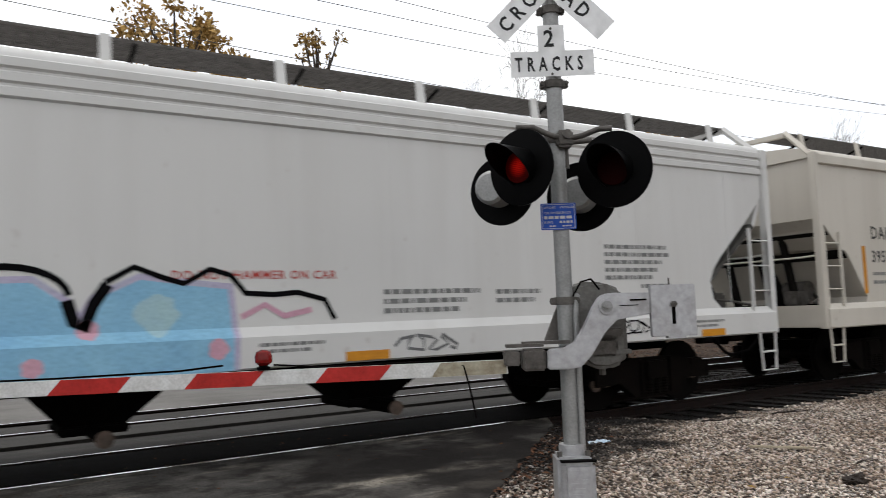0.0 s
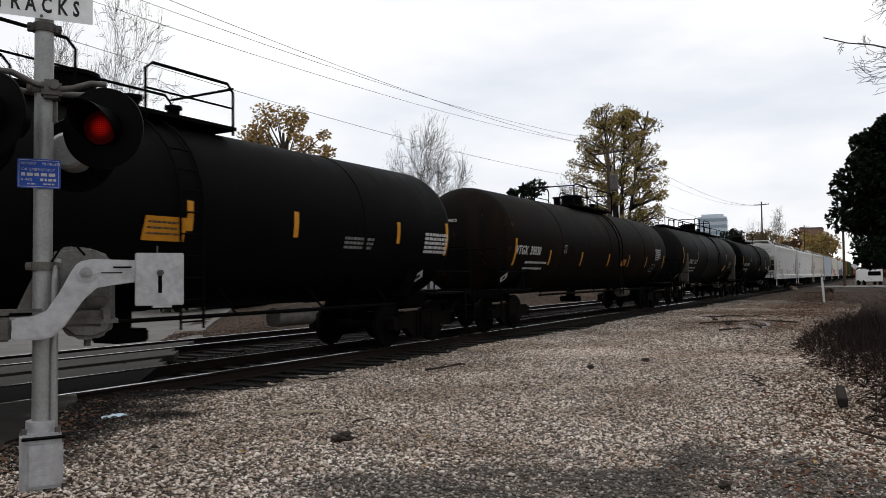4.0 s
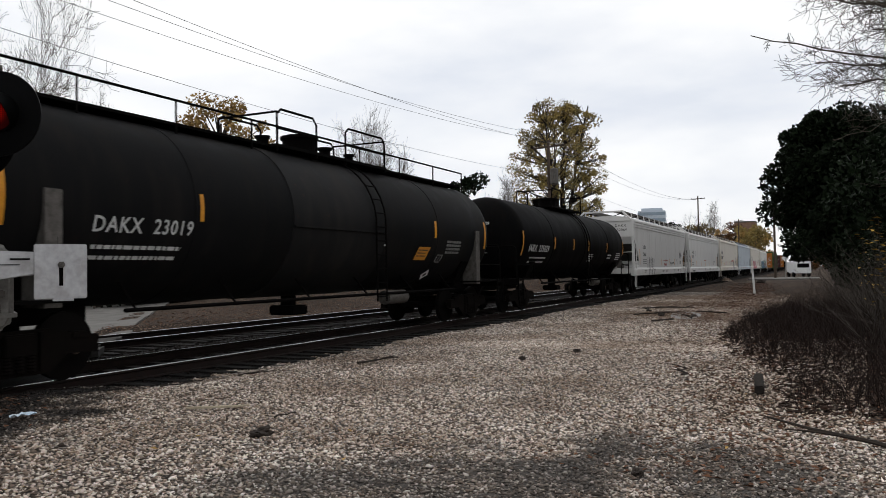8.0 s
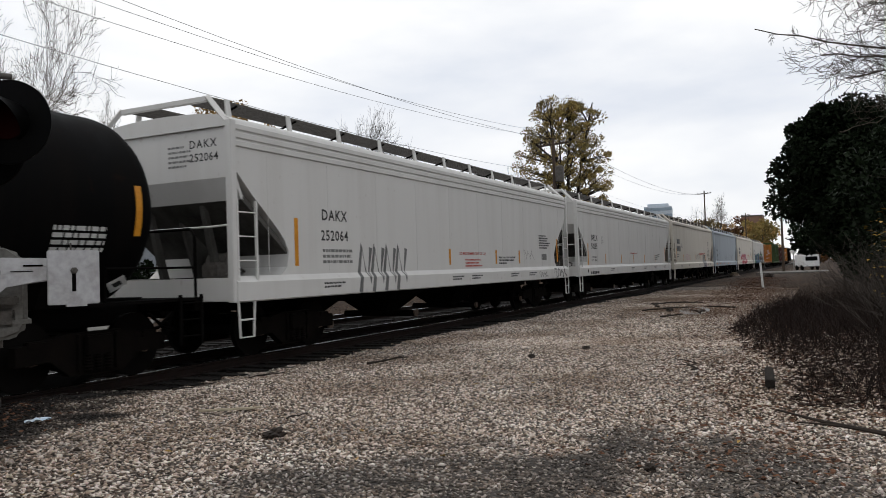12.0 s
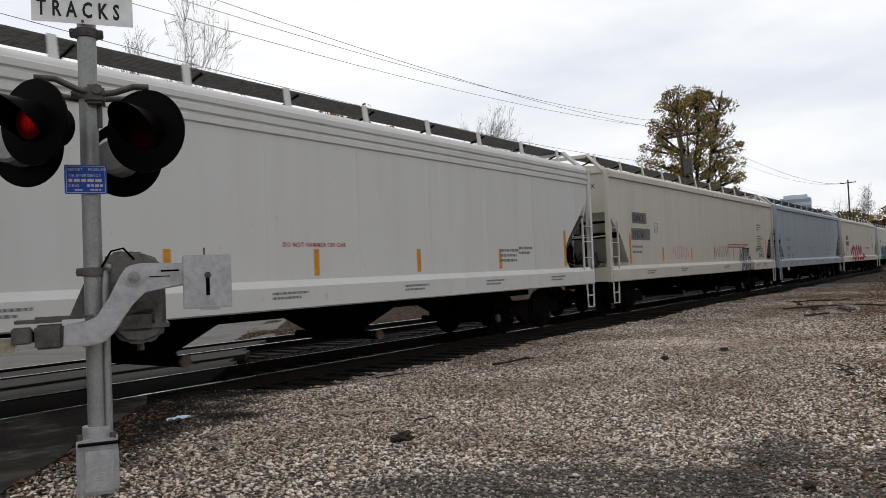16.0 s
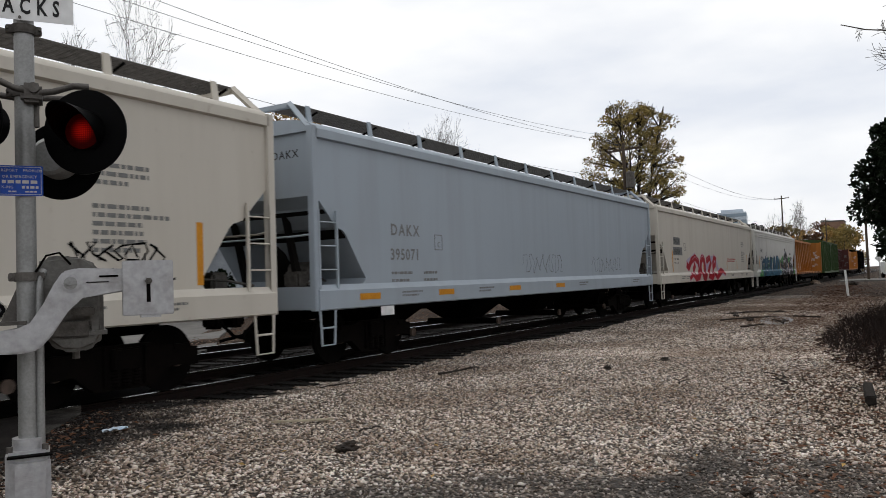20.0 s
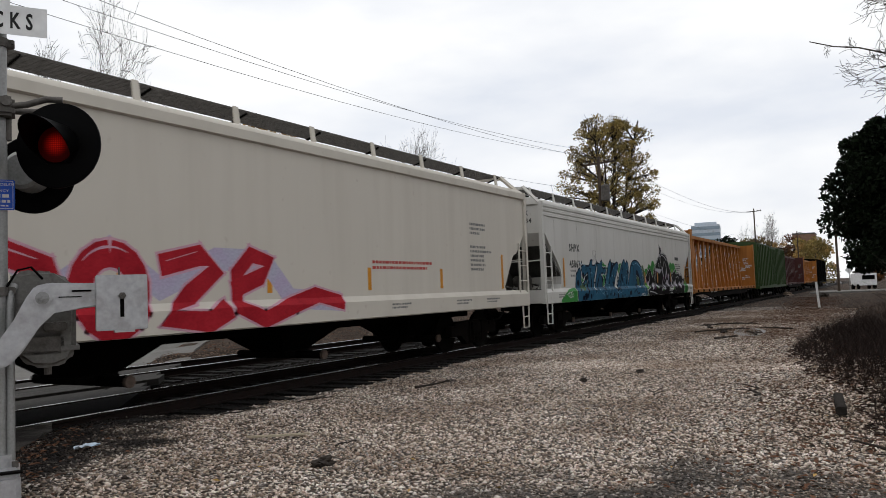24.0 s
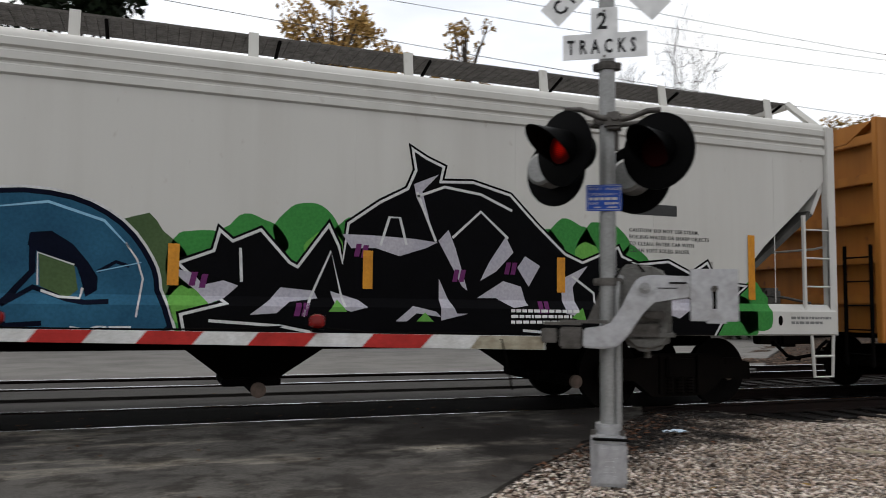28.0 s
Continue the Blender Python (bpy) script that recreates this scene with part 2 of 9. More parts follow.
def lens(name, base, light, power):
    """Moulded lamp glass: a lattice of small prisms that glow or lie dark."""
    m = bpy.data.materials.new(name)
    m.use_nodes = True
    n, l = m.node_tree.nodes, m.node_tree.links
    b = n["Principled BSDF"]
    b.inputs["Base Color"].default_value = (*base, 1)
    b.inputs["Roughness"].default_value, b.inputs["Specular IOR Level"].default_value = 0.5, 0.02
    b.inputs["Emission Strength"].default_value = power
    tc, vo, ra = n.new("ShaderNodeTexCoord"), n.new("ShaderNodeTexVoronoi"), n.new("ShaderNodeValToRGB")
    vo.voronoi_dimensions = "2D"
    vo.inputs["Scale"].default_value, vo.inputs["Randomness"].default_value = 70, 0.0
    l.new(tc.outputs["Object"], vo.inputs["Vector"])
    l.new(vo.outputs["Distance"], ra.inputs["Fac"])
    ra.color_ramp.elements[0].position, ra.color_ramp.elements[0].color = 0.15, (*light, 1)
    ra.color_ramp.elements[1].position, ra.color_ramp.elements[1].color = 0.5, (light[0] * 0.3, light[1] * 0.1, light[2] * 0.1, 1)
    far = n.new("ShaderNodeVectorMath")
    far.operation = "LENGTH"
    l.new(tc.outputs["Object"], far.inputs[0])
    fall = n.new("ShaderNodeMapRange")
    fall.interpolation_type = "SMOOTHSTEP"
    fall.inputs["From Max"].default_value, fall.inputs["To Min"].default_value, fall.inputs["To Max"].default_value = 0.095, 1.6 * power, 0.05 * power
    l.new(far.outputs["Value"], fall.inputs["Value"])
    l.new(fall.outputs[0], b.inputs["Emission Strength"])
    l.new(ra.outputs["Color"], b.inputs["Emission Color"])
    return m


def glow(name, base, power):
    m = bpy.data.materials.new(name)
    m.use_nodes = True
    b = m.node_tree.nodes["Principled BSDF"]
    b.inputs["Base Color"].default_value = (*base, 1)
    b.inputs["Emission Color"].default_value = (*base, 1)
    b.inputs["Emission Strength"].default_value = power
    b.inputs["Roughness"].default_value = 0.2
    return m


def stained(n, l, tc, colour, stains, hold=None):
    """Oil and trodden-in asphalt, with painted shade by the rails: ragged patches round spots of the lot; hold lets
    some stones stay clean.
    """
    warp = n.new("ShaderNodeTexNoise")
    warp.inputs["Scale"].default_value, warp.inputs["Detail"].default_value = 1.6, 6
    l.new(tc.outputs["Object"], warp.inputs["Vector"])
    for sx, sy, sr, strength in stains:
        dist = n.new("ShaderNodeVectorMath")
        dist.operation = "DISTANCE"
        flatten = n.new("ShaderNodeMapping")
        flatten.inputs["Scale"].default_value = (1, 1, 0)
        l.new(tc.outputs["Object"], flatten.inputs["Vector"])
        l.new(flatten.outputs["Vector"], dist.inputs[0])
        dist.inputs[1].default_value = (sx, sy, 0)
        ragged = n.new("ShaderNodeMath")
        ragged.operation = "MULTIPLY_ADD"
        ragged.inputs[1].default_value = sr * 2.2
        l.new(warp.outputs["Fac"], ragged.inputs[0])
        l.new(dist.outputs["Value"], ragged.inputs[2])
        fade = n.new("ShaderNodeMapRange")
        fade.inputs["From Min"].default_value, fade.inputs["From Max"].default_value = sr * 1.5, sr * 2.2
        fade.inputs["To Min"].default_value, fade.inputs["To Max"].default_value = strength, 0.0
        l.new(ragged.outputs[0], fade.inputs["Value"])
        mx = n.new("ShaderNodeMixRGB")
        # past y 6 almost black: oily ground with trackside shade painted in
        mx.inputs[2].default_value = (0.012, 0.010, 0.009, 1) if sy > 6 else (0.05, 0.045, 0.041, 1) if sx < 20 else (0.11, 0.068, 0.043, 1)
        amount = fade.outputs[0]
        if hold is not None:
            keep = n.new("ShaderNodeMath")
            keep.operation = "MULTIPLY"
            l.new(amount, keep.inputs[0])
            l.new(hold, keep.inputs[1])
            amount = keep.outputs[0]
        l.new(amount, mx.inputs[0])
        l.new(colour, mx.inputs[1])
        colour = mx.outputs["Color"]
    return colour


def ground_mat(name, cols, scale, bump=1.0, blotch=((0.6, 0.55, 0.5), 0.4), stains=()):
    """Loose stone: cells of several greys, shade painted into the gaps between them, and broad stains."""
    m = bpy.data.materials.new(name)
    m.use_nodes = True
    n, l = m.node_tree.nodes, m.node_tree.links
    b = n["Principled BSDF"]
    tc = n.new("ShaderNodeTexCoord")
    vo = n.new("ShaderNodeTexVoronoi")
    vo.inputs["Scale"].default_value, vo.inputs["Randomness"].default_value = scale, 1
    l.new(tc.outputs["Object"], vo.inputs["Vector"])
    r = n.new("ShaderNodeValToRGB")
    e = r.color_ramp.elements
    while len(e) < len(cols):
        e.new(0.5)
    for k, c in enumerate(cols):
        e[k].position, e[k].color = k / (len(cols) - 1), (*c, 1)
    sep = n.new("ShaderNodeSeparateColor")
    l.new(vo.outputs["Color"], sep.inputs["Color"])
    l.new(sep.outputs["Red"], r.inputs["Fac"])
    # shade between the stones, multiplied into the colour towards each cell's rim
    gap = n.new("ShaderNodeMapRange")
    gap.inputs["From Min"].default_value, gap.inputs["From Max"].default_value = 0.28, 0.62
    gap.inputs["To Min"].default_value, gap.inputs["To Max"].default_value = 1.2, 0.22
    l.new(vo.outputs["Distance"], gap.inputs["Value"])
    mg = n.new("ShaderNodeMixRGB")
    mg.blend_type, mg.inputs[0].default_value = "MULTIPLY", 1.0
    l.new(r.outputs["Color"], mg.inputs[1])
    l.new(gap.outputs[0], mg.inputs[2])
    no = n.new("ShaderNodeTexNoise")
    no.inputs["Scale"].default_value, no.inputs["Detail"].default_value, no.inputs["Roughness"].default_value = 0.35, 8, 0.65
    l.new(tc.outputs["Object"], no.inputs["Vector"])
    rb = n.new("ShaderNodeValToRGB")
    rb.color_ramp.elements[0].position, rb.color_ramp.elements[0].color = 0.36, (*blotch[0], 1)
    rb.color_ramp.elements[1].position, rb.color_ramp.elements[1].color = 0.6, (1, 1, 1, 1)
    l.new(no.outputs["Fac"], rb.inputs["Fac"])
    mb = n.new("ShaderNodeMixRGB")
    mb.blend_type, mb.inputs[0].default_value = "MULTIPLY", blotch[1] * 2
    l.new(mg.outputs["Color"], mb.inputs[1])
    l.new(rb.outputs["Color"], mb.inputs[2])
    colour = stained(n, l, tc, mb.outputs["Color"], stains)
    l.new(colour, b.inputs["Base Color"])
    b.inputs["Roughness"].default_value = 0.95
    b.inputs["Specular IOR Level"].default_value = 0.2
    inv = n.new("ShaderNodeMath")
    inv.operation = "SUBTRACT"
    inv.inputs[0].default_value = 1.0
    l.new(vo.outputs["Distance"], inv.inputs[1])
    bp = n.new("ShaderNodeBump")
    bp.inputs["Strength"].default_value, bp.inputs["Distance"].default_value = bump, 0.03
    l.new(inv.outputs[0], bp.inputs["Height"])
    l.new(bp.outputs["Normal"], b.inputs["Normal"])
    return m


# Stains of the lot; those by the rails also hold painted shade.
STAINS_AND_SHADE = [(5.4, 1.95, 1.2, 0.8), (4.6, 3.0, 0.8, 0.75), (6.2, 0.5, 1.3, 0.75), (7.0, 1.4, 0.7, 0.6), (4.0, 6.3, 0.85, 0.93), (4.6, 6.8, 0.95, 0.96), (5.3, 7.35, 1.15, 0.97), (6.0, 7.9, 1.2, 0.97), (6.8, 8.5, 1.2, 0.95), (27.0, 3.9, 2.6, 0.9), (34.0, 4.2, 4.0, 0.85), (42.0, 3.6, 5.0, 0.85), (24.0, 2.8, 1.6, 0.7)]
GRAVEL = ground_mat("gravel", [(0.045, 0.035, 0.028), (0.15, 0.12, 0.098), (0.27, 0.228, 0.195), (0.38, 0.336, 0.30), (0.50, 0.465, 0.435)], 26, 1.0, ((0.62, 0.54, 0.48), 0.4), STAINS_AND_SHADE)
DIRT = ground_mat("leaf_litter", [(0.022, 0.015, 0.011), (0.055, 0.034, 0.021), (0.11, 0.066, 0.042), (0.19, 0.14, 0.105)], 22, 0.9, ((0.5, 0.5, 0.45), 0.4))
STONE = pebble_mat("stone", [(0.045, 0.036, 0.030), (0.17, 0.135, 0.11), (0.29, 0.235, 0.19), (0.42, 0.365, 0.32), (0.50, 0.455, 0.415), (0.62, 0.585, 0.55)])
# Oily ballast, coloured blacker still for the shade under the train.
OILY_SHADED = ground_mat("oily_ballast", [(0.003, 0.0022, 0.0018), (0.005, 0.0036, 0.003), (0.008, 0.0055, 0.0045), (0.014, 0.009, 0.007)], 22, 1.0)
ASPHALT = worn_asphalt()
CONCRETE = mat("road_concrete", (0.17, 0.163, 0.152), (0.09, 0.085, 0.078), 0.85, 0, 0.9, 0.6, 0.4, 60)
PLANKING = mat("crossing_planking", (0.05, 0.047, 0.043), (0.018, 0.017, 0.015), 0.9, 0, 3.0, 0.7, 0.6, 50, (0.12, 2.6, 1))
# Ties and rails: the train's shade is mixed into wood and rust.
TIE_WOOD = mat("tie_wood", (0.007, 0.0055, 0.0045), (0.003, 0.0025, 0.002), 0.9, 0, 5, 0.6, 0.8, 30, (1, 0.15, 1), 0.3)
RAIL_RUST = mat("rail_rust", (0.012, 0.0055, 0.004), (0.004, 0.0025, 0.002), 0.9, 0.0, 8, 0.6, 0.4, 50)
RAIL_TOP = mat("rail_polish", (0.75, 0.75, 0.76), (0.55, 0.54, 0.53), 0.16, 1.0, 3, 0.4, 0.05, 60, (0.1, 3, 1))
GALV = mat("galvanised_steel", (0.33, 0.33, 0.325), (0.22, 0.22, 0.215), 0.5, 0.55, 3.5, 0.5, 0.1, 60)
CAST = mat("cast_aluminium", (0.43, 0.43, 0.44), (0.30, 0.29, 0.285), 0.5, 0.4, 7, 0.8, 0.10, 25)
MOTOR_GREY = mat("weathered_housing", (0.17, 0.165, 0.155), (0.085, 0.078, 0.07), 0.6, 0.2, 5, 0.6, 0.2, 40)
# Hopper-end colours: sooty paint with the shade of the recess put in.
SOOT_SHADE = mat("sooted_paint", (0.016, 0.0145, 0.013), (0.006, 0.0055, 0.005), 0.9, 0, 2.5, 0.6, 0.2, 30, spec=0.05)
GREY_SHADE = mat("grimy_grey_paint", (0.085, 0.082, 0.076), (0.022, 0.021, 0.019), 0.8, 0, 1.6, 0.7, 0.2, 30, (1, 1, 0.5), spec=0.1)
OLD_STEEL = mat("weathered_steel", (0.13, 0.12, 0.11), (0.05, 0.045, 0.04), 0.6, 0.5, 9, 0.6, 0.3, 60)
BLACK_PAINT = mat("black_enamel", (0.0022, 0.0022, 0.0024), (0.0012, 0.0012, 0.0012), 0.5, 0, 6, 0.5, 0.05, 50, spec=0.035)
# This black and the two below carry under-car shade besides grime.
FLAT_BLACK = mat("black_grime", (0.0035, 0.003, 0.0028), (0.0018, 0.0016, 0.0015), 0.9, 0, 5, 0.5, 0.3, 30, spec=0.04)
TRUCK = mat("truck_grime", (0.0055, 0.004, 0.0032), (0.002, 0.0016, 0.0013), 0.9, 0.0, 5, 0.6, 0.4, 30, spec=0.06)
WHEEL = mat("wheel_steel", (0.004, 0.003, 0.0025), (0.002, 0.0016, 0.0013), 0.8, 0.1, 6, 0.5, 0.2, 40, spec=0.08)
CAPS = mat("bearing_cap", (0.14, 0.10, 0.08), (0.05, 0.04, 0.032), 0.6, 0.3, 8, 0.5, 0.2, 40)
SIGN_WHITE = mat("sign_white", (0.78, 0.78, 0.78), (0.72, 0.72, 0.715), 0.5, 0, 3, 0.3, 0.02, 8)
SIGN_BLACK = mat("sign_black", (0.015, 0.015, 0.016), (0.01, 0.01, 0.01), 0.5, 0, 6, 0.3, 0.02, 40)
SIGN_BLUE = mat("sign_blue", (0.012, 0.075, 0.42), (0.009, 0.055, 0.33), 0.4, 0, 5, 0.3, 0.02, 40)
ARM_RED = mat("reflective_red", (0.45, 0.025, 0.02), (0.3, 0.015, 0.012), 0.4, 0, 7, 0.5, 0.05, 60)
ARM_WHITE = mat("reflective_white", (0.66, 0.66, 0.65), (0.48, 0.47, 0.45), 0.45, 0, 7, 0.5, 0.05, 60)
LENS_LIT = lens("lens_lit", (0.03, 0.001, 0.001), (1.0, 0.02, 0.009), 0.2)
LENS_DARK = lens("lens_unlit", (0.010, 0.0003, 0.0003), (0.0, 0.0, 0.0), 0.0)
AMBER = mat("reflector_amber", (0.62, 0.27, 0.02), (0.5, 0.2, 0.015), 0.4, 0, 6, 0.3, 0.02, 40)
TEXT_DARK = mat("stencil_dark", (0.045, 0.045, 0.045), (0.03, 0.03, 0.03), 0.6, 0, 6, 0.3, 0.02, 40)
TEXT_GREY = mat("stencil_grey", (0.2, 0.2, 0.195), (0.15, 0.15, 0.145), 0.6, 0, 6, 0.3, 0.02, 40)
TEXT_WHITE = mat("stencil_white", (0.6, 0.6, 0.59), (0.45, 0.45, 0.44), 0.6, 0, 6, 0.3, 0.02, 40)
TEXT_RED = mat("stencil_red", (0.42, 0.06, 0.05), (0.36, 0.05, 0.04), 0.6, 0, 6, 0.3, 0.02, 40)
PATCH = mat("patch_grey", (0.17, 0.17, 0.17), (0.13, 0.13, 0.13), 0.6, 0, 6, 0.3, 0.02, 40)
WOOD_POLE = mat("creosoted_pole", (0.09, 0.065, 0.048), (0.04, 0.03, 0.024), 0.9, 0, 6, 0.6, 0.5, 40, (1, 1, 0.08))
BARK = mat("bark", (0.085, 0.068, 0.055), (0.035, 0.028, 0.023), 0.95, 0, 8, 0.6, 0.6, 30, (1, 1, 0.2))
DARK_BARK = mat("dark_bark", (0.035, 0.028, 0.023), (0.014, 0.011, 0.009), 0.95, 0, 8, 0.6, 0.6, 30, (1, 1, 0.2))
TWIG = mat("twig_bark", (0.10, 0.082, 0.068), (0.05, 0.04, 0.033), 0.95, 0, 8, 0.6, 0.2, 30)
PALE_TWIG = mat("pale_twig", (0.05, 0.041, 0.034), (0.024, 0.020, 0.016), 0.95, 0, 8, 0.6, 0.2, 30)
BROWN_STEM = mat("dead_stem", (0.022, 0.0125, 0.0095), (0.009, 0.0055, 0.0042), 0.95, 0, 8, 0.6, 0.2, 30, vary=0.4)
LEAF_EVER = mat("evergreen_leaf", (0.010, 0.017, 0.0075), (0.003, 0.0055, 0.0026), 0.6, 0, 3, 0.6, 0.1, 20, vary=0.5, spec=0.05)
LEAF_AUTUMN = mat("autumn_leaf", (0.29, 0.21, 0.07), (0.105, 0.10, 0.045), 0.7, 0, 0.8, 0.6, 0.1, 20, vary=0.5, spec=0.05)
LEAF_GOLD = mat("golden_leaf", (0.46, 0.29, 0.10), (0.30, 0.20, 0.08), 0.7, 0, 0.6, 0.5, 0.1, 20, vary=0.5, spec=0.05)
LEAF_RUST = mat("rust_leaf", (0.13, 0.055, 0.02), (0.06, 0.035, 0.015), 0.7, 0, 0.4, 0.5, 0.1, 20, vary=0.5, spec=0.05)
LEAF_YELLOW = mat("yellow_leaf", (0.42, 0.27, 0.05), (0.3, 0.18, 0.03), 0.6, 0, 5, 0.5, 0.1, 20, vary=0.3, spec=0.05)
WIRE = mat("wire", (0.12, 0.12, 0.12), (0.08, 0.08, 0.08), 0.6, 0.3, 8, 0.4, 0.0, 20)

# ---- building tools ----
def part(name, bm, material, parent=None, label="", smooth=False):
    """Links a bmesh as one mesh object, under a thing or a part."""
    me = bpy.data.meshes.new(name)
    bmesh.ops.recalc_face_normals(bm, faces=bm.faces)
    bm.to_mesh(me)
    bm.free()
    me.materials.append(material)
    if smooth:
        for p in me.polygons:
            p.use_smooth = True
        me.set_sharp_from_angle(angle=radians(38))
    ob = new(name, me)
    ob.parent = parent
    if label:
        ob["label"] = label
    return ob


def again(ob, parent, m=None):
    """Another part on the same mesh."""
    o = new(ob.name.split(".")[0], ob.data)
    o.parent = parent
    if m is not None:
        o.matrix_basis = m
    if "label" in ob:
        o["label"] = ob["label"]
    return o


def thing(name, label, category, group="", m=None):
    e = new(name)
    if m is not None:
        e.matrix_basis = m
    return tagged(e, label, category, group)


def bx(bm, x0, x1, y0, y1, z0, z1, bevel=0.0, m=None):
    vs = [bm.verts.new((x, y, z)) for x in (x0, x1) for y in (y0, y1) for z in (z0, z1)]
    fs = [bm.faces.new([vs[i] for i in q]) for q in ((0, 1, 3, 2), (4, 6, 7, 5), (0, 4, 5, 1), (2, 3, 7, 6), (0, 2, 6, 4), (1, 5, 7, 3))]
    if bevel:
        es = list({e for f in fs for e in f.edges})
        vs = list({v for f in bmesh.ops.bevel(bm, geom=es, offset=bevel, segments=2, affect="EDGES")["faces"] for v in f.verts} | {v for v in vs if v.is_valid})
    if m is not None:
        bmesh.ops.transform(bm, matrix=m, verts=[v for v in vs if v.is_valid])
    return bm


def rod(bm, a, b, r, n=8, r2=None, cap=True):
    """A round bar from a to b."""
    a, b = Vector(a), Vector(b)
    r2 = r if r2 is None else r2
    q = (b - a).to_track_quat("Z", "Y")
    rings = []
    for p, rad in ((a, r), (b, r2)):
        rings.append([bm.verts.new(p + q @ Vector((rad * math.cos(t), rad * math.sin(t), 0))) for t in (2 * math.pi * k / n for k in range(n))])
    for k in range(n):
        bm.faces.new((rings[0][k], rings[0][(k + 1) % n], rings[1][(k + 1) % n], rings[1][k]))
    if cap:
        bm.faces.new(rings[0][::-1])
        bm.faces.new(rings[1])
    return bm


def pipe(bm, pts, r, n=6):
    """A bent bar through the points."""
    pts = [Vector(p) for p in pts]
    rings = []
    for k, p in enumerate(pts):
        d = (pts[min(k + 1, len(pts) - 1)] - pts[max(k - 1, 0)]).normalized()
        q = d.to_track_quat("Z", "Y")
        rr = r[k] if isinstance(r, (list, tuple)) else r
        rings.append([bm.verts.new(p + q @ Vector((rr * math.cos(t), rr * math.sin(t), 0))) for t in (2 * math.pi * j / n for j in range(n))])
    for u, v in zip(rings, rings[1:]):
        off = min(range(n), key=lambda o: sum((u[j].co - v[(j + o) % n].co).length for j in range(n)))
        for j in range(n):
            bm.faces.new((u[j], u[(j + 1) % n], v[(j + 1 + off) % n], v[(j + off) % n]))
    bm.faces.new(rings[0][::-1])
    bm.faces.new(rings[-1])
    return bm


def prism(bm, outline, a, b, axis="y"):
    """A flat outline pushed out from a to b. axis y: outline in x, z; axis x: in y, z; axis z: in x, y."""
    place = {"y": lambda p, s: (p[0], s, p[1]), "x": lambda p, s: (s, p[0], p[1]), "z": lambda p, s: (p[0], p[1], s)}[axis]
    lo = [bm.verts.new(place(p, a)) for p in outline]
    hi = [bm.verts.new(place(p, b)) for p in outline]
    k = len(outline)
    bm.faces.new(lo[::-1])
    bm.faces.new(hi)
    for i in range(k):
        bm.faces.new((lo[i], lo[(i + 1) % k], hi[(i + 1) % k], hi[i]))
    return bm


def turned(bm, profile, n=24, m=None):
    """A turned body: profile of (radius, height) along z."""
    rings = []
    for r, z in profile:
        rings.append([bm.verts.new((max(r, 1e-4) * math.cos(t), max(r, 1e-4) * math.sin(t), z)) for t in (2 * math.pi * k / n for k in range(n))])
    for u, v in zip(rings, rings[1:]):
        for k in range(n):
            bm.faces.new((u[k], u[(k + 1) % n], v[(k + 1) % n], v[k]))
    bm.faces.new(rings[0][::-1])
    bm.faces.new(rings[-1])
    if m is not None:
        bmesh.ops.transform(bm, matrix=m, verts=[v for r in rings for v in r])
    return bm


BM = bmesh.new


def raw_mesh(name, verts, faces, material, parent=None, label=""):
    me = bpy.data.meshes.new(name)
    me.from_pydata([tuple(v) for v in verts], [], faces)
    me.materials.append(material)
    ob = new(name, me)
    ob.parent = parent
    if label:
        ob["label"] = label
    return ob


def lettering(text, size, parent, m, material, name="lettering", spacing=1.0, bold=0.0, stretch=1.0):
    """Raised letters in the built-in font; the text's left foot is at m, facing its +z."""
    cu = bpy.data.curves.new(name, "FONT")
    cu.body, cu.size, cu.space_character, cu.extrude, cu.offset = text, size, spacing, 0.001, bold * size
    cu.resolution_u = 2
    tmp = bpy.data.objects.new(name, cu)
    scene.collection.objects.link(tmp)
    me = bpy.data.meshes.new_from_object(tmp.evaluated_get(bpy.context.evaluated_depsgraph_get()))
    bpy.data.objects.remove(tmp)
    bpy.data.curves.remove(cu)
    me.materials.clear()
    me.materials.append(material)
    me.transform(Matrix.Diagonal((stretch, 1, 1, 1)))
    me.name = name
    ob = new(name, me)
    ob.parent = parent
    ob.matrix_basis = m
    return ob


def side(x, z, y):
    """The pose of a flat thing on a car's side that faces -y, its foot at x, z."""
    return Matrix.Translation((x, y, z)) @ Euler((radians(90), 0, 0)).to_matrix().to_4x4()


def bars(rows, parent, m, material, name="stencil", seed=1, h=0.05, gap=0.04):
    """Unreadable small writing: rows of short bars; rows are widths in metres, top down."""
    rnd = random.Random(seed)
    bm = BM()
    for k, w in enumerate(rows):
        x, y = 0.0, -k * (h + gap)
        while x < w:
            d = min(rnd.uniform(0.6, 2.6) * h, w - x)
            bx(bm, x, x + d, y, y + h, 0, 0.0015)
            x += d + h * 0.45
    ob = part(name, bm, material, parent)
    ob.matrix_basis = m
    return tagged(ob, kind="stuff")

# ---- ground, road, track ----
TRACK_Y, RAIL_Z = 9.76, 0.20     # middle of the near track, top of its rails
TRACK2_Y = TRACK_Y + 4.3
GAUGE = 1.505                    # between the rail heads' middles
ROAD_DIR = Vector((0.74, 0.673, 0)).normalized()
ROAD_EDGE = Vector((3.42, 6.22, 0))


def smooth(a, b, v):
    t = min(1, max(0, (v - a) / (b - a)))
    return t * t * (3 - 2 * t)


def beside_road(x, y):
    """Metres to the right of the road's right edge (negative: on the road)."""
    return (x - ROAD_EDGE.x) * ROAD_DIR.y - (y - ROAD_EDGE.y) * ROAD_DIR.x


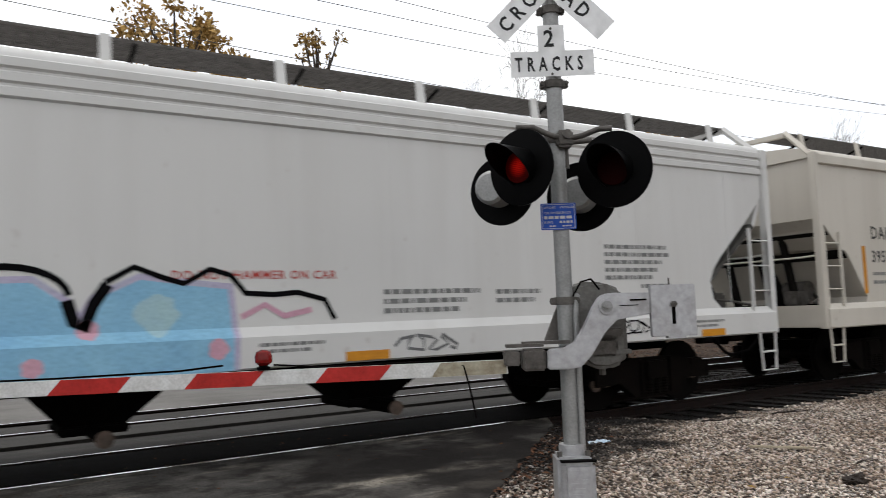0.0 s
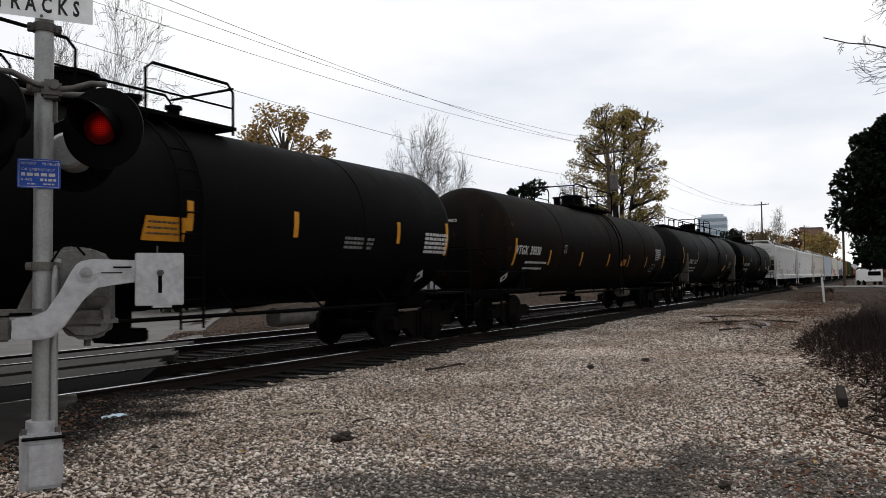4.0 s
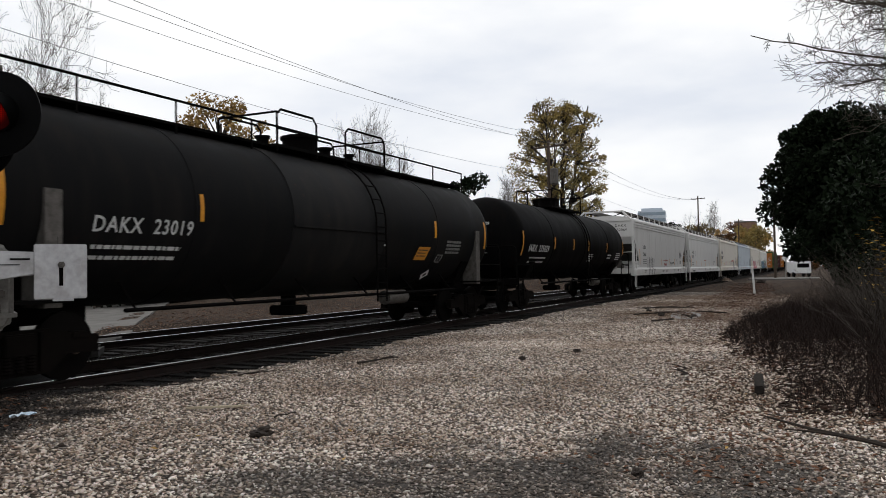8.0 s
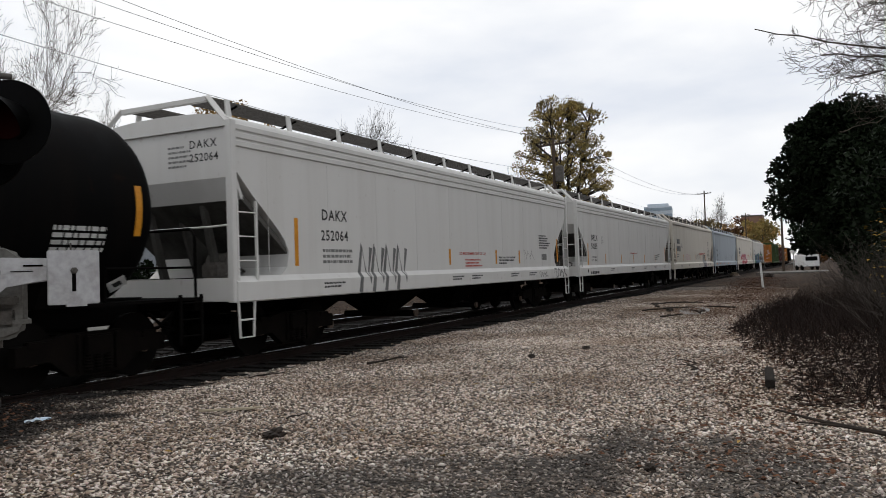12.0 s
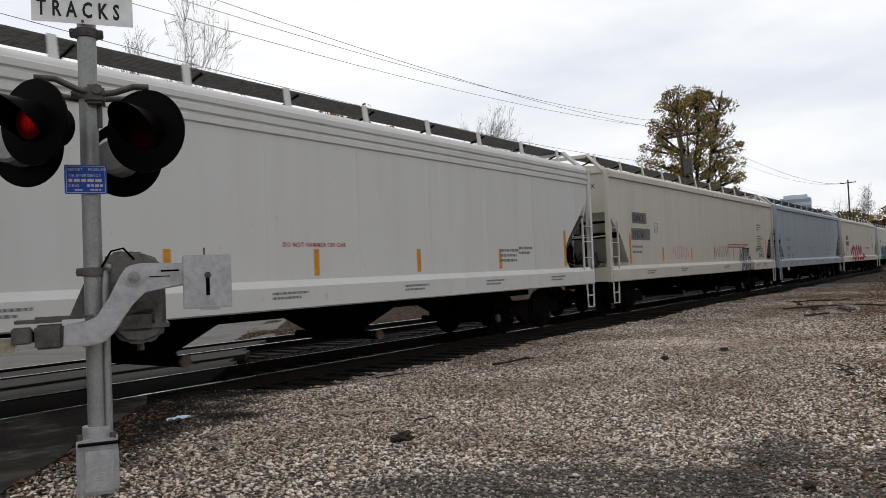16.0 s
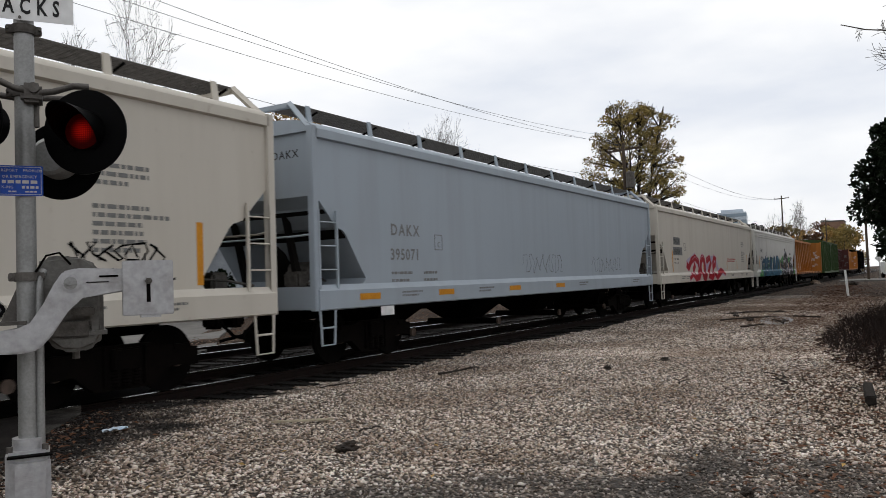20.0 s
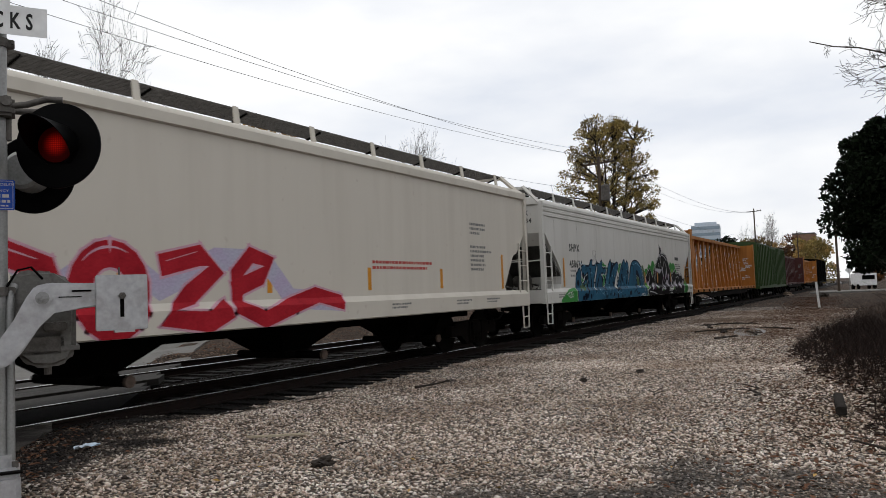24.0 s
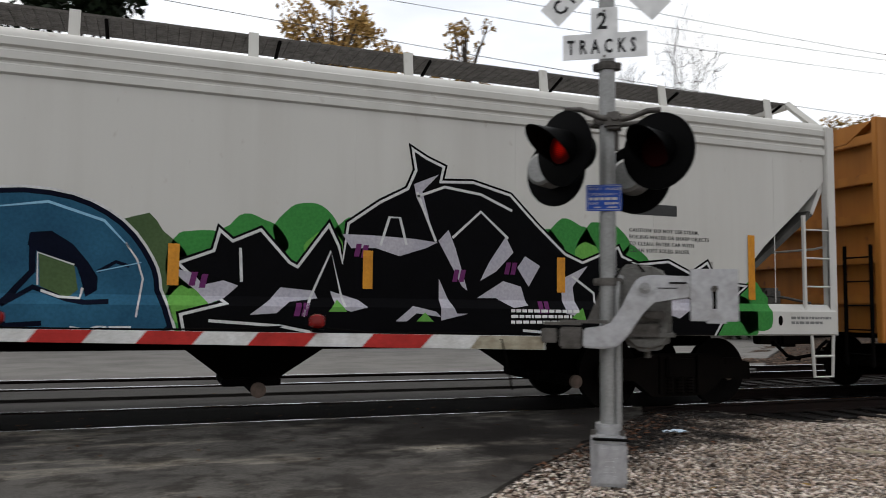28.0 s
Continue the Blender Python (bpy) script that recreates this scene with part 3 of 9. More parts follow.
def gz(x, y):
    """Height of the ground."""
    z = 0.2 * smooth(5.5, 0.3, beside_road(x, y)) if -14 < beside_road(x, y) else 0.2
    if 7.0 < y < 16.5 and beside_road(x, y) > -0.3:
        k = smooth(2.4, 0.2, beside_road(x, y))
        fall = smooth(7.0 + 1.5 * k, 8.0 + 0.85 * k, y)
        z = z * (1 - fall) + 0.018 * fall if y < 12 else 0.0
    if -44 < beside_road(x, y) < -0.35:
        z = 0.06
    if y > 15.6:
        z += 0.75 * smooth(15.6, 20.5, y) * smooth(0.4, 5.0, beside_road(x, y))
    if x > 9 and y < 2.5:
        z += 0.28 * smooth(2.5, -3.5, y) * smooth(9, 14, x)
    z += (0.02 if y < 7.8 else 0.008) * noise.noise((x * 0.7, y * 0.7, 0)) + 0.05 * noise.noise((x * 0.16, y * 0.16, 3)) * smooth(4, 14, abs(x) + abs(y - 4))
    return z


def axis_steps(fine0, fine1, step, far0, far1):
    v, out, d = fine0, [], step
    while v <= fine1:
        out.append(v)
        v += step
    a, d = out[-1], step
    while a < far1:
        d *= 1.25
        a += d
        out.append(a)
    a, d = out[0], step
    while a > far0:
        d *= 1.3
        a -= d
        out.insert(0, a)
    return out


def ground_sheet():
    xs = axis_steps(-6, 40, 0.35, -900, 2500)
    ys = axis_steps(-6, 20, 0.25, -1500, 1500)
    verts = [(x, y, gz(x, y)) for x in xs for y in ys]
    ny = len(ys)
    faces = [(i * ny + j, (i + 1) * ny + j, (i + 1) * ny + j + 1, i * ny + j + 1) for i in range(len(xs) - 1) for j in range(ny - 1)]
    ob = raw_mesh("ground", verts, faces, GRAVEL)
    ob.data.materials.append(DIRT)
    ob.data.materials.append(OILY_SHADED)
    for p in ob.data.polygons:
        p.use_smooth = True
        cx, cy = p.center.x, p.center.y
        edge = 1.2 + 0.9 * noise.noise((cx * 0.3, cy * 0.3, 9)) + 0.02 * max(0, cx - 20)
        if (cy < edge and cx > 8.5) or cy > 15.45 or cx > 52 or cy < -3:
            p.material_index = 1
        # track bed: oily stone with the train's shade in its colour
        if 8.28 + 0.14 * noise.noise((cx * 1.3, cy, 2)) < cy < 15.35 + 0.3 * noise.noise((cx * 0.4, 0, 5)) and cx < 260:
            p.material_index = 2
    tagged(ob, "grey gravel lot fading into leaf-strewn soil", "ground", kind="structure")
    return ob


ground = ground_sheet()


def road_slab(name, outline, z_of, material, label, thick=0.12, cut=0.5):
    """A paved area over an outline, cut into strips so that it follows the ground."""
    bm = BM()
    vs = [bm.verts.new((x, y, 0)) for x, y in outline]
    bm.faces.new(vs)
    for k in range(-60, 120):
        for no in ((1, 0, 0), (0, 1, 0)):
            lo = min((v.co.x if no[0] else v.co.y) for v in bm.verts)
            hi = max((v.co.x if no[0] else v.co.y) for v in bm.verts)
            if lo < k * cut < hi:
                bmesh.ops.bisect_plane(bm, geom=bm.verts[:] + bm.edges[:] + bm.faces[:], plane_co=(k * cut, k * cut, 0), plane_no=no)
    top = bm.faces[:]
    ex = bmesh.ops.extrude_face_region(bm, geom=top)
    for v in [g for g in ex["geom"] if isinstance(g, bmesh.types.BMVert)]:
        v.co.z = z_of(v.co.x, v.co.y)
    for v in bm.verts:
        if v.co.z == 0:
            v.co.z = z_of(v.co.x, v.co.y) - thick
    ob = part(name, bm, material)
    return tagged(ob, label, "road", kind="structure")


def along(d, side_m):
    """A point d metres along the road's right edge, side_m metres to its left."""
    p = ROAD_EDGE + ROAD_DIR * d + Vector((-ROAD_DIR.y, ROAD_DIR.x, 0)) * side_m
    return (p.x, p.y)


road_slab("road", [*[along(-14 + 0.35 * k, 0.10 * noise.noise((0.9 * k, 3.0, 0)) + 0.06 * noise.noise((2.7 * k, 1.0, 0))) for k in range(50)], (6.1, 8.88), along(-13.6, 16), along(-21, 16)],
          lambda x, y: gz(x, y) * 0 + 0.215 + 0.012 * noise.noise((x, y, 5)), ASPHALT, "worn dark asphalt road approaching the rails")
def y_strip(y0, y1, w0, w1):
    """The road's outline between two lines parallel to the rails."""
    t = lambda y: (y - ROAD_EDGE.y) / ROAD_DIR.y
    xr = lambda y: ROAD_EDGE.x + ROAD_DIR.x * t(y)
    return [(xr(y0) + w1, y0), (xr(y1) + w1, y1), (xr(y1) - w0, y1), (xr(y0) - w0, y0)]


flat = lambda h: (lambda x, y: h + 0.006 * noise.noise((x * 2, y * 2, 7)))
near_r, far_r = TRACK_Y - GAUGE / 2, TRACK_Y + GAUGE / 2
near_2, far_2 = TRACK2_Y - GAUGE / 2, TRACK2_Y + GAUGE / 2
# The train's shadow on the near crossing is this panel's black colour.
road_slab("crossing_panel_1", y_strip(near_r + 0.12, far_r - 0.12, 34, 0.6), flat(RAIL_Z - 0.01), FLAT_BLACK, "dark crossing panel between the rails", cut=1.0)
n_panel = 2
for lo, hi, count, lift in ((far_r + 0.1, near_2 - 0.1, 4, 0.005), (near_2 + 0.12, far_2 - 0.12, 3, 0.01)):
    wide = (hi - lo) / count
    for k in range(count):
        road_slab("crossing_panel_%d" % n_panel, y_strip(lo + wide * k + 0.03, lo + wide * (k + 1) - 0.03, 34, 0.6 - 0.25 * (k % 2)), flat(RAIL_Z - lift - 0.02 * ((k + count) % 3)), PLANKING, "weathered grey planking laid along the rails", cut=1.0)
        n_panel += 1
road_slab("road_far", y_strip(far_2 + 0.1, 38, 34, 0.6), lambda x, y: gz(x, y) + 0.05, CONCRETE, "pale road leading away beyond the tracks", cut=2.0)


def rail_profile():
    h, t = 0.17, 0.008
    return [(-0.07, 0), (0.07, 0), (0.07, 0.012), (0.012, 0.03), (t, 0.12), (0.035, 0.135), (0.036, h - 0.006), (-0.036, h - 0.006), (-0.035, 0.135), (-t, 0.12), (-0.012, 0.03), (-0.07, 0.012)]


def track(y, label):
    tr = thing("railway_track", label, "railway track")
    tr.matrix_basis = pose(0, y, 0)
    tr["kind"] = "structure"
    for s in (-1, 1):
        bm = prism(BM(), [(s * GAUGE / 2 + a, RAIL_Z - 0.17 + b) for a, b in rail_profile()], -80, 420, "x")
        r = part("rail", bm, RAIL_RUST, tr, "rusty steel rail")
        bm = prism(BM(), [(s * GAUGE / 2 - 0.033, RAIL_Z - 0.006), (s * GAUGE / 2 + 0.033, RAIL_Z - 0.006), (s * GAUGE / 2 + 0.028, RAIL_Z), (s * GAUGE / 2 - 0.028, RAIL_Z)], -80, 420, "x")
        part("rail_head", bm, RAIL_TOP, r, "polished running surface of the rail")
    return tr


track_near = track(TRACK_Y, "near railway track with dark timber ties in gravel")
track_far = track(TRACK2_Y, "second railway track with polished rails")

# ---- the train ----
SHIFT = (7.43629, -1.7938, 5.9554, -0.2574, -1.6089)


def gone(t):
    """Metres that the train has run since 14 s."""
    u = (t - 14) / 14
    return SHIFT[0] * 14 * u + sum(SHIFT[k] * u ** (k + 1) for k in range(1, 5))


CARS = []        # every car, its middle at 14 s
WHEELS = []      # every wheelset and its place on its truck


def truck(car, x):
    """A two-axle freight truck under a car."""
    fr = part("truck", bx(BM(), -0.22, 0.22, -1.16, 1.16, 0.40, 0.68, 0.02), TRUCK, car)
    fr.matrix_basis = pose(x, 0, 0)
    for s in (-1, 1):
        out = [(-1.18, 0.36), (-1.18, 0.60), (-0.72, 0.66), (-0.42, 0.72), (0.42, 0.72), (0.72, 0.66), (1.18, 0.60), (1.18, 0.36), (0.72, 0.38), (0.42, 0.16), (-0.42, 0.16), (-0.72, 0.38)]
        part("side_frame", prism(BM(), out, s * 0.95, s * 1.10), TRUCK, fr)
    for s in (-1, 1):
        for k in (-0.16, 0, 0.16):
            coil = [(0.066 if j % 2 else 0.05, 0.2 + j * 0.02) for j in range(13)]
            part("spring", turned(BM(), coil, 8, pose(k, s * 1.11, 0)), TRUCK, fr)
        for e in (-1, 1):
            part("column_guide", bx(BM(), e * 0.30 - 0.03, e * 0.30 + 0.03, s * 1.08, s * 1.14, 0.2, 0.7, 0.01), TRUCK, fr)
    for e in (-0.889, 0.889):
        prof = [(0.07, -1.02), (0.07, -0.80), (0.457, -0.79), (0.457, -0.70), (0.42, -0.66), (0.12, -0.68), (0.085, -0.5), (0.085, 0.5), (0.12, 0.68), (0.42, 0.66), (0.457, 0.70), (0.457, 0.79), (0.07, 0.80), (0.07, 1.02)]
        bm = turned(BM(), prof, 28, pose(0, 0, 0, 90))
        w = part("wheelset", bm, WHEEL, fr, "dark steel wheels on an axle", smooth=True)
        w.matrix_basis = pose(e, 0, 0.457)
        WHEELS.append((w, e))
        for s in (-1, 1):
            bm = turned(BM(), [(0.11, 0), (0.12, 0.03), (0.12, 0.12), (0.10, 0.16), (0.05, 0.165)], 16, Matrix.Translation((e, s * 1.02, 0.457)) @ Euler((radians(90 * s), 0, 0)).to_matrix().to_4x4())
            part("bearing_cap", bm, CAPS, fr, smooth=True)
            bm = BM()
            bx(bm, e - 0.14, e + 0.14, s * 1.0, s * 1.12, 0.56, 0.66, 0.015)
            part("bearing_adapter", bm, TRUCK, fr)
    return fr


def coupler(car, x, d):
    bm = BM()
    bx(bm, min(x, x + d * 0.55), max(x, x + d * 0.55), -0.08, 0.08, 0.78, 0.95, 0.02)
    bx(bm, min(x + d * 0.5, x + d * 0.74), max(x + d * 0.5, x + d * 0.74), -0.16, 0.16, 0.74, 0.99, 0.05)
    part("coupler", bm, TRUCK, car)
    bm = BM()
    pipe(bm, [(x, -0.35, 0.85), (x + d * 0.3, -0.33, 0.62), (x + d * 0.68, -0.2, 0.55)], 0.028)
    part("air_hose", bm, FLAT_BLACK, car)


def ladder(car, x, y, z0, z1, w, paint, n, face="side"):
    """A ladder of stiles and rungs; on the side or on the end of a car."""
    if face == "side":
        a, b = (x - w / 2, y), (x + w / 2, y)
    else:
        a, b = (x, y), (x, y + w)
    stile = lambda q: bx(BM(), q[0] - 0.02, q[0] + 0.02, q[1] - 0.02, q[1] + 0.02, z0, z1)
    ld = part("ladder", stile(a), paint, car)
    part("stile", stile(b), paint, ld)
    rung = None
    for k in range(n):
        z = z0 + (z1 - z0) * (k + 0.5) / n
        bm = rod(BM(), (a[0], a[1], z), (b[0], b[1], z), 0.013, 6)
        part("rung", bm, paint, ld)


def new_car(name, label, category, group, x0, x1):
    mid = (x0 + x1) / 2
    car = thing(name, label, category, group, pose(mid, TRACK_Y, RAIL_Z))
    CARS.append((car, mid))
    return car, (x1 - x0) / 2


def hopper(x0, x1, paint, label, style="smooth", end_dark=True, outlets=4, sill_h=0.42):
    """A covered hopper car: body with cut-back lower corners, sill, roof, running board, ladders, outlets."""
    car, h = new_car("covered_hopper", label, "freight car", "train cars", x0, x1)
    W, SB, EAVE = 1.56, 0.98, 3.84 if style == "ribbed" else 3.94
    ST = SB + sill_h
    # darkened in colour for the shade behind the cut-back corners
    under = GREY_SHADE if style == "ribbed" else SOOT_SHADE
    # side plates with the lower end corners cut away
    if style == "ribbed":
        cut = [(1.20, ST), (1.37, ST + 0.14), (1.42, 1.80), (1.33, 1.98), (1.16, 2.16), (0.86, 2.42), (0.50, 2.72), (0.08, 3.12)]
    else:
        cut = [(1.28, ST), (1.35, ST + 0.10), (1.27, 1.60), (0.82, 2.24), (0.74, 2.31), (0.56, 2.36), (0.06, 2.86)]
    half = [(h - d, z) for d, z in cut] + [(h - 0.08, EAVE)]
    out = half + [(-x, z) for x, z in reversed(half)]
    part("body", prism(BM(), out, -W, W), paint, car)
    # curved roof
    bm = BM()
    arc = [(-W - 0.02, EAVE - 0.02)] + [(-W * math.cos(math.pi * k / 14), EAVE + 0.04 + 0.22 * math.sin(math.pi * k / 14) ** 0.9) for k in range(0, 15)] + [(W + 0.02, EAVE - 0.02)]
    prism(bm, arc, -h + 0.02, h - 0.02, "x")
    part("roof", bm, paint, car, smooth=True)
    if style == "ribbed":
        for k in range(3):
            z = EAVE + 0.02 - k * 0.135
            part("rib", prism(BM(), [(-W - 0.03, z - 0.095), (-W, z - 0.115), (-W, z), (-W - 0.03, z - 0.02)], -h + 0.04, h - 0.04, "x"), paint, car)
        for k in range(10):
            xx = -h + 2 * h * (k + 0.5) / 10
            part("weld_seam", bx(BM(), xx - 0.006, xx + 0.006, -W - 0.0022, -W, ST + 0.02, EAVE - 0.4), paint, car)
    else:
        part("top_chord", prism(BM(), [(-W - 0.06, EAVE - 0.13), (-W, EAVE - 0.15), (-W, EAVE + 0.03), (-W - 0.06, EAVE + 0.01)], -h + 0.04, h - 0.04, "x"), paint, car)
    # side sills
    for s in (-1, 1):
        bm = BM()
        prism(bm, [(s * (W - 0.02), ST), (s * W, ST), (s * (W + 0.09), ST - 0.10), (s * (W + 0.09), SB + 0.02), (s * (W + 0.06), SB), (s * (W - 0.02), SB)], -h, h, "x")
        part("side_sill", bm, paint, car)
    # end frames: corner posts, slope sheet, platform
    for e in (-1, 1):
        for s in (-1, 1):
            bm = BM()
            bx(bm, e * h - 0.07, e * h + 0.07, s * W - 0.06, s * W + 0.06, SB, EAVE + 0.05, 0.01)
            part("corner_post", bm, paint, car)
        part("end_sheet", prism(BM(), [(e * (h - 0.075), EAVE + 0.02), (e * (h - 0.075), 3.0), (e * (h - 0.26), 2.64), (e * (h - 0.32), 2.64), (e * (h - 0.16), 3.0), (e * (h - 0.16), EAVE + 0.02)], -W + 0.03, W - 0.03), paint, car)
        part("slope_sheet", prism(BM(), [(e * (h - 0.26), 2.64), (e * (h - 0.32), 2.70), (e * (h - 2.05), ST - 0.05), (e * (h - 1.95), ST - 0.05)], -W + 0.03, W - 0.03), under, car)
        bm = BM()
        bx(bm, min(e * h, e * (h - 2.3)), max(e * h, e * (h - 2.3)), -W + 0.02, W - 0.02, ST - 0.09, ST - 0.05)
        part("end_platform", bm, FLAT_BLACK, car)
        bm = BM()
        bx(bm, min(e * (h + 0.05), e * (h - 0.05)), max(e * (h + 0.05), e * (h - 0.05)), -W, W, SB + 0.02, ST - 0.02, 0.01)
        part("end_sill", bm, paint, car)
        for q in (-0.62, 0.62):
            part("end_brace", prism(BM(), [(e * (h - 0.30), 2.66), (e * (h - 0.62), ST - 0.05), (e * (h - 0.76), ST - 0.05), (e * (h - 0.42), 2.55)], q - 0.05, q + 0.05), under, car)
        # panel added to close the see-through end, dark as the shade there
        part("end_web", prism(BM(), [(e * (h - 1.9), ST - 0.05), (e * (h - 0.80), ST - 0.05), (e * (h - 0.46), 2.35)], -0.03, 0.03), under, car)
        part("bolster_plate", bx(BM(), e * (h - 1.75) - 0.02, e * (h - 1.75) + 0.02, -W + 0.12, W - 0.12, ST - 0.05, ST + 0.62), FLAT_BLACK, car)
        bm = rod(BM(), (e * (h - 0.9), -0.75, ST + 0.25), (e * (h - 0.9), -0.3, ST + 0.25), 0.17, 14)
        part("brake_cylinder", bm, OLD_STEEL, car, smooth=True)
        ladder(car, e * (h - 0.28), -W - 0.05, SB + 0.08, 2.62, 0.46, paint, 4)
        ladder(car, e * (h + 0.06), W - 0.50, SB + 0.05, 2.62, 0.42, paint, 4, "end")
        part("end_handrail", pipe(BM(), [(e * (h + 0.02), -W + 0.05, 2.22), (e * (h + 0.08), -W + 0.35, 2.20), (e * (h + 0.08), W - 0.5, 2.20)], 0.018), paint, car)
        part("brake_valve", bx(BM(), e * (h - 0.42) - 0.16, e * (h - 0.42) + 0.16, -0.95, -0.62, ST - 0.04, ST + 0.24, 0.04), OLD_STEEL, car)
        part("brake_pipe", pipe(BM(), [(e * (h - 0.1), -1.3, ST + 0.02), (e * (h - 0.5), -1.2, ST + 0.10), (e * (h - 0.95), -0.8, ST + 0.16), (e * (h - 1.5), -0.6, ST + 0.02)], 0.022), OLD_STEEL, car)
        bm = BM()
        pipe(bm, [(e * (h - 0.42), -W - 0.06, SB + 0.05), (e * (h - 0.38), -W - 0.06, 0.42), (e * (h - 0.06), -W - 0.06, 0.42), (e * (h - 0.03), -W - 0.06, SB + 0.05)], 0.022)
        pipe(bm, [(e * (h - 0.41), -W - 0.06, 0.70), (e * (h - 0.04), -W - 0.06, 0.70)], 0.018)
        part("sill_step", bm, paint, car)
        for q in (-1, 1):
            part("roof_strap", rod(BM(), (e * (h - 0.02), q * (W - 0.02), EAVE - 0.02), (e * (h - 0.14), q * 0.98, EAVE + 0.52), 0.055, 4), paint, car)
            part("board_end_beam", bx(BM(), min(e * (h - 0.10), e * (h - 0.18)), max(e * (h - 0.10), e * (h - 0.18)), min(0, q * 0.98), max(0, q * 0.98), EAVE + 0.44, EAVE + 0.53, 0.008), paint, car)
        coupler(car, e * (h + 0.1), e)
        truck(car, e * (h - 2.2))
    # running board of steel grating on brackets
    for s in (-1, 1):
        bm = BM()
        y0, y1 = s * 0.36, s * 1.0
        z = EAVE + 0.50
        for k in range(12):
            yy = y0 + (y1 - y0) * k / 11
            bx(bm, -h + 0.15, h - 0.15, yy - 0.004, yy + 0.004, z, z + 0.024)
        nx = int((2 * h - 0.3) / 0.12)
        for k in range(nx):
            xx = -h + 0.18 + k * 0.12
            bx(bm, xx - 0.004, xx + 0.004, min(y0, y1), max(y0, y1), z + 0.006, z + 0.014)
        part("running_board", bm, OLD_STEEL, car, "dark steel grating walkway")
        nb = 11
        for k in range(nb):
            xx = -h + 0.55 + (2 * h - 1.1) * k / (nb - 1)
            bm = BM()
            prism(bm, [(s * 1.10, EAVE + 0.10), (s * 1.03, EAVE + 0.54), (s * 1.005, EAVE + 0.54), (s * 1.05, EAVE + 0.10)], xx - 0.055, xx + 0.055, "x")
            part("board_support", rod(BM(), (xx + 0.3, s * 0.98, EAVE + 0.485), (xx + 0.3, s * 0.38, EAVE + 0.30), 0.022, 5), FLAT_BLACK, car)
            part("board_bracket", bm, paint, car)
    for k in range(6):
        xx = -h + 1.7 + (2 * h - 3.4) * k / 5
        bm = rod(BM(), (xx, 0, EAVE + 0.2), (xx, 0, EAVE + 0.36), 0.27, 16)
        part("hatch", bm, paint, car)
    # hoppers under the sill
    inner = 1.64 * h
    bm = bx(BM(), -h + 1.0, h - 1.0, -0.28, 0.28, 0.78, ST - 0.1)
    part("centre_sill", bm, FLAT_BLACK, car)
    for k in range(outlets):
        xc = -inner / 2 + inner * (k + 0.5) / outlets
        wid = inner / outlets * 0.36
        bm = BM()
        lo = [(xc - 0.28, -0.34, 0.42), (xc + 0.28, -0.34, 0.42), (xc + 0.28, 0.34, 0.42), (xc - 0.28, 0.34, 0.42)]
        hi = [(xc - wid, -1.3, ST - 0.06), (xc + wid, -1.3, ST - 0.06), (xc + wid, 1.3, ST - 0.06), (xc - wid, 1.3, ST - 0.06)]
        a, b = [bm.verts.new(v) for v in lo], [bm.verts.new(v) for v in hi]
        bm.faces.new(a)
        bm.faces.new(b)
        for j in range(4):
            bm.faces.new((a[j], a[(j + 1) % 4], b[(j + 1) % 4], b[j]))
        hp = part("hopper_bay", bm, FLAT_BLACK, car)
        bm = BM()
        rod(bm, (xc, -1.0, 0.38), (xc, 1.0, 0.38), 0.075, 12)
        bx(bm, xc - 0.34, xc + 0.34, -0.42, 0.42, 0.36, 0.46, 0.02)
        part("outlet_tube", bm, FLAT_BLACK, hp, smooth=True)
        bm = rod(BM(), (xc, -1.05, 0.38), (xc, -1.0, 0.38), 0.085, 14)
        part("outlet_cap", bm, CAPS, hp, smooth=True)
    return car, h, -W - 0.001, SB, ST, EAVE


HEAD_IN, HEAD_DEEP = 0.3, 0.76


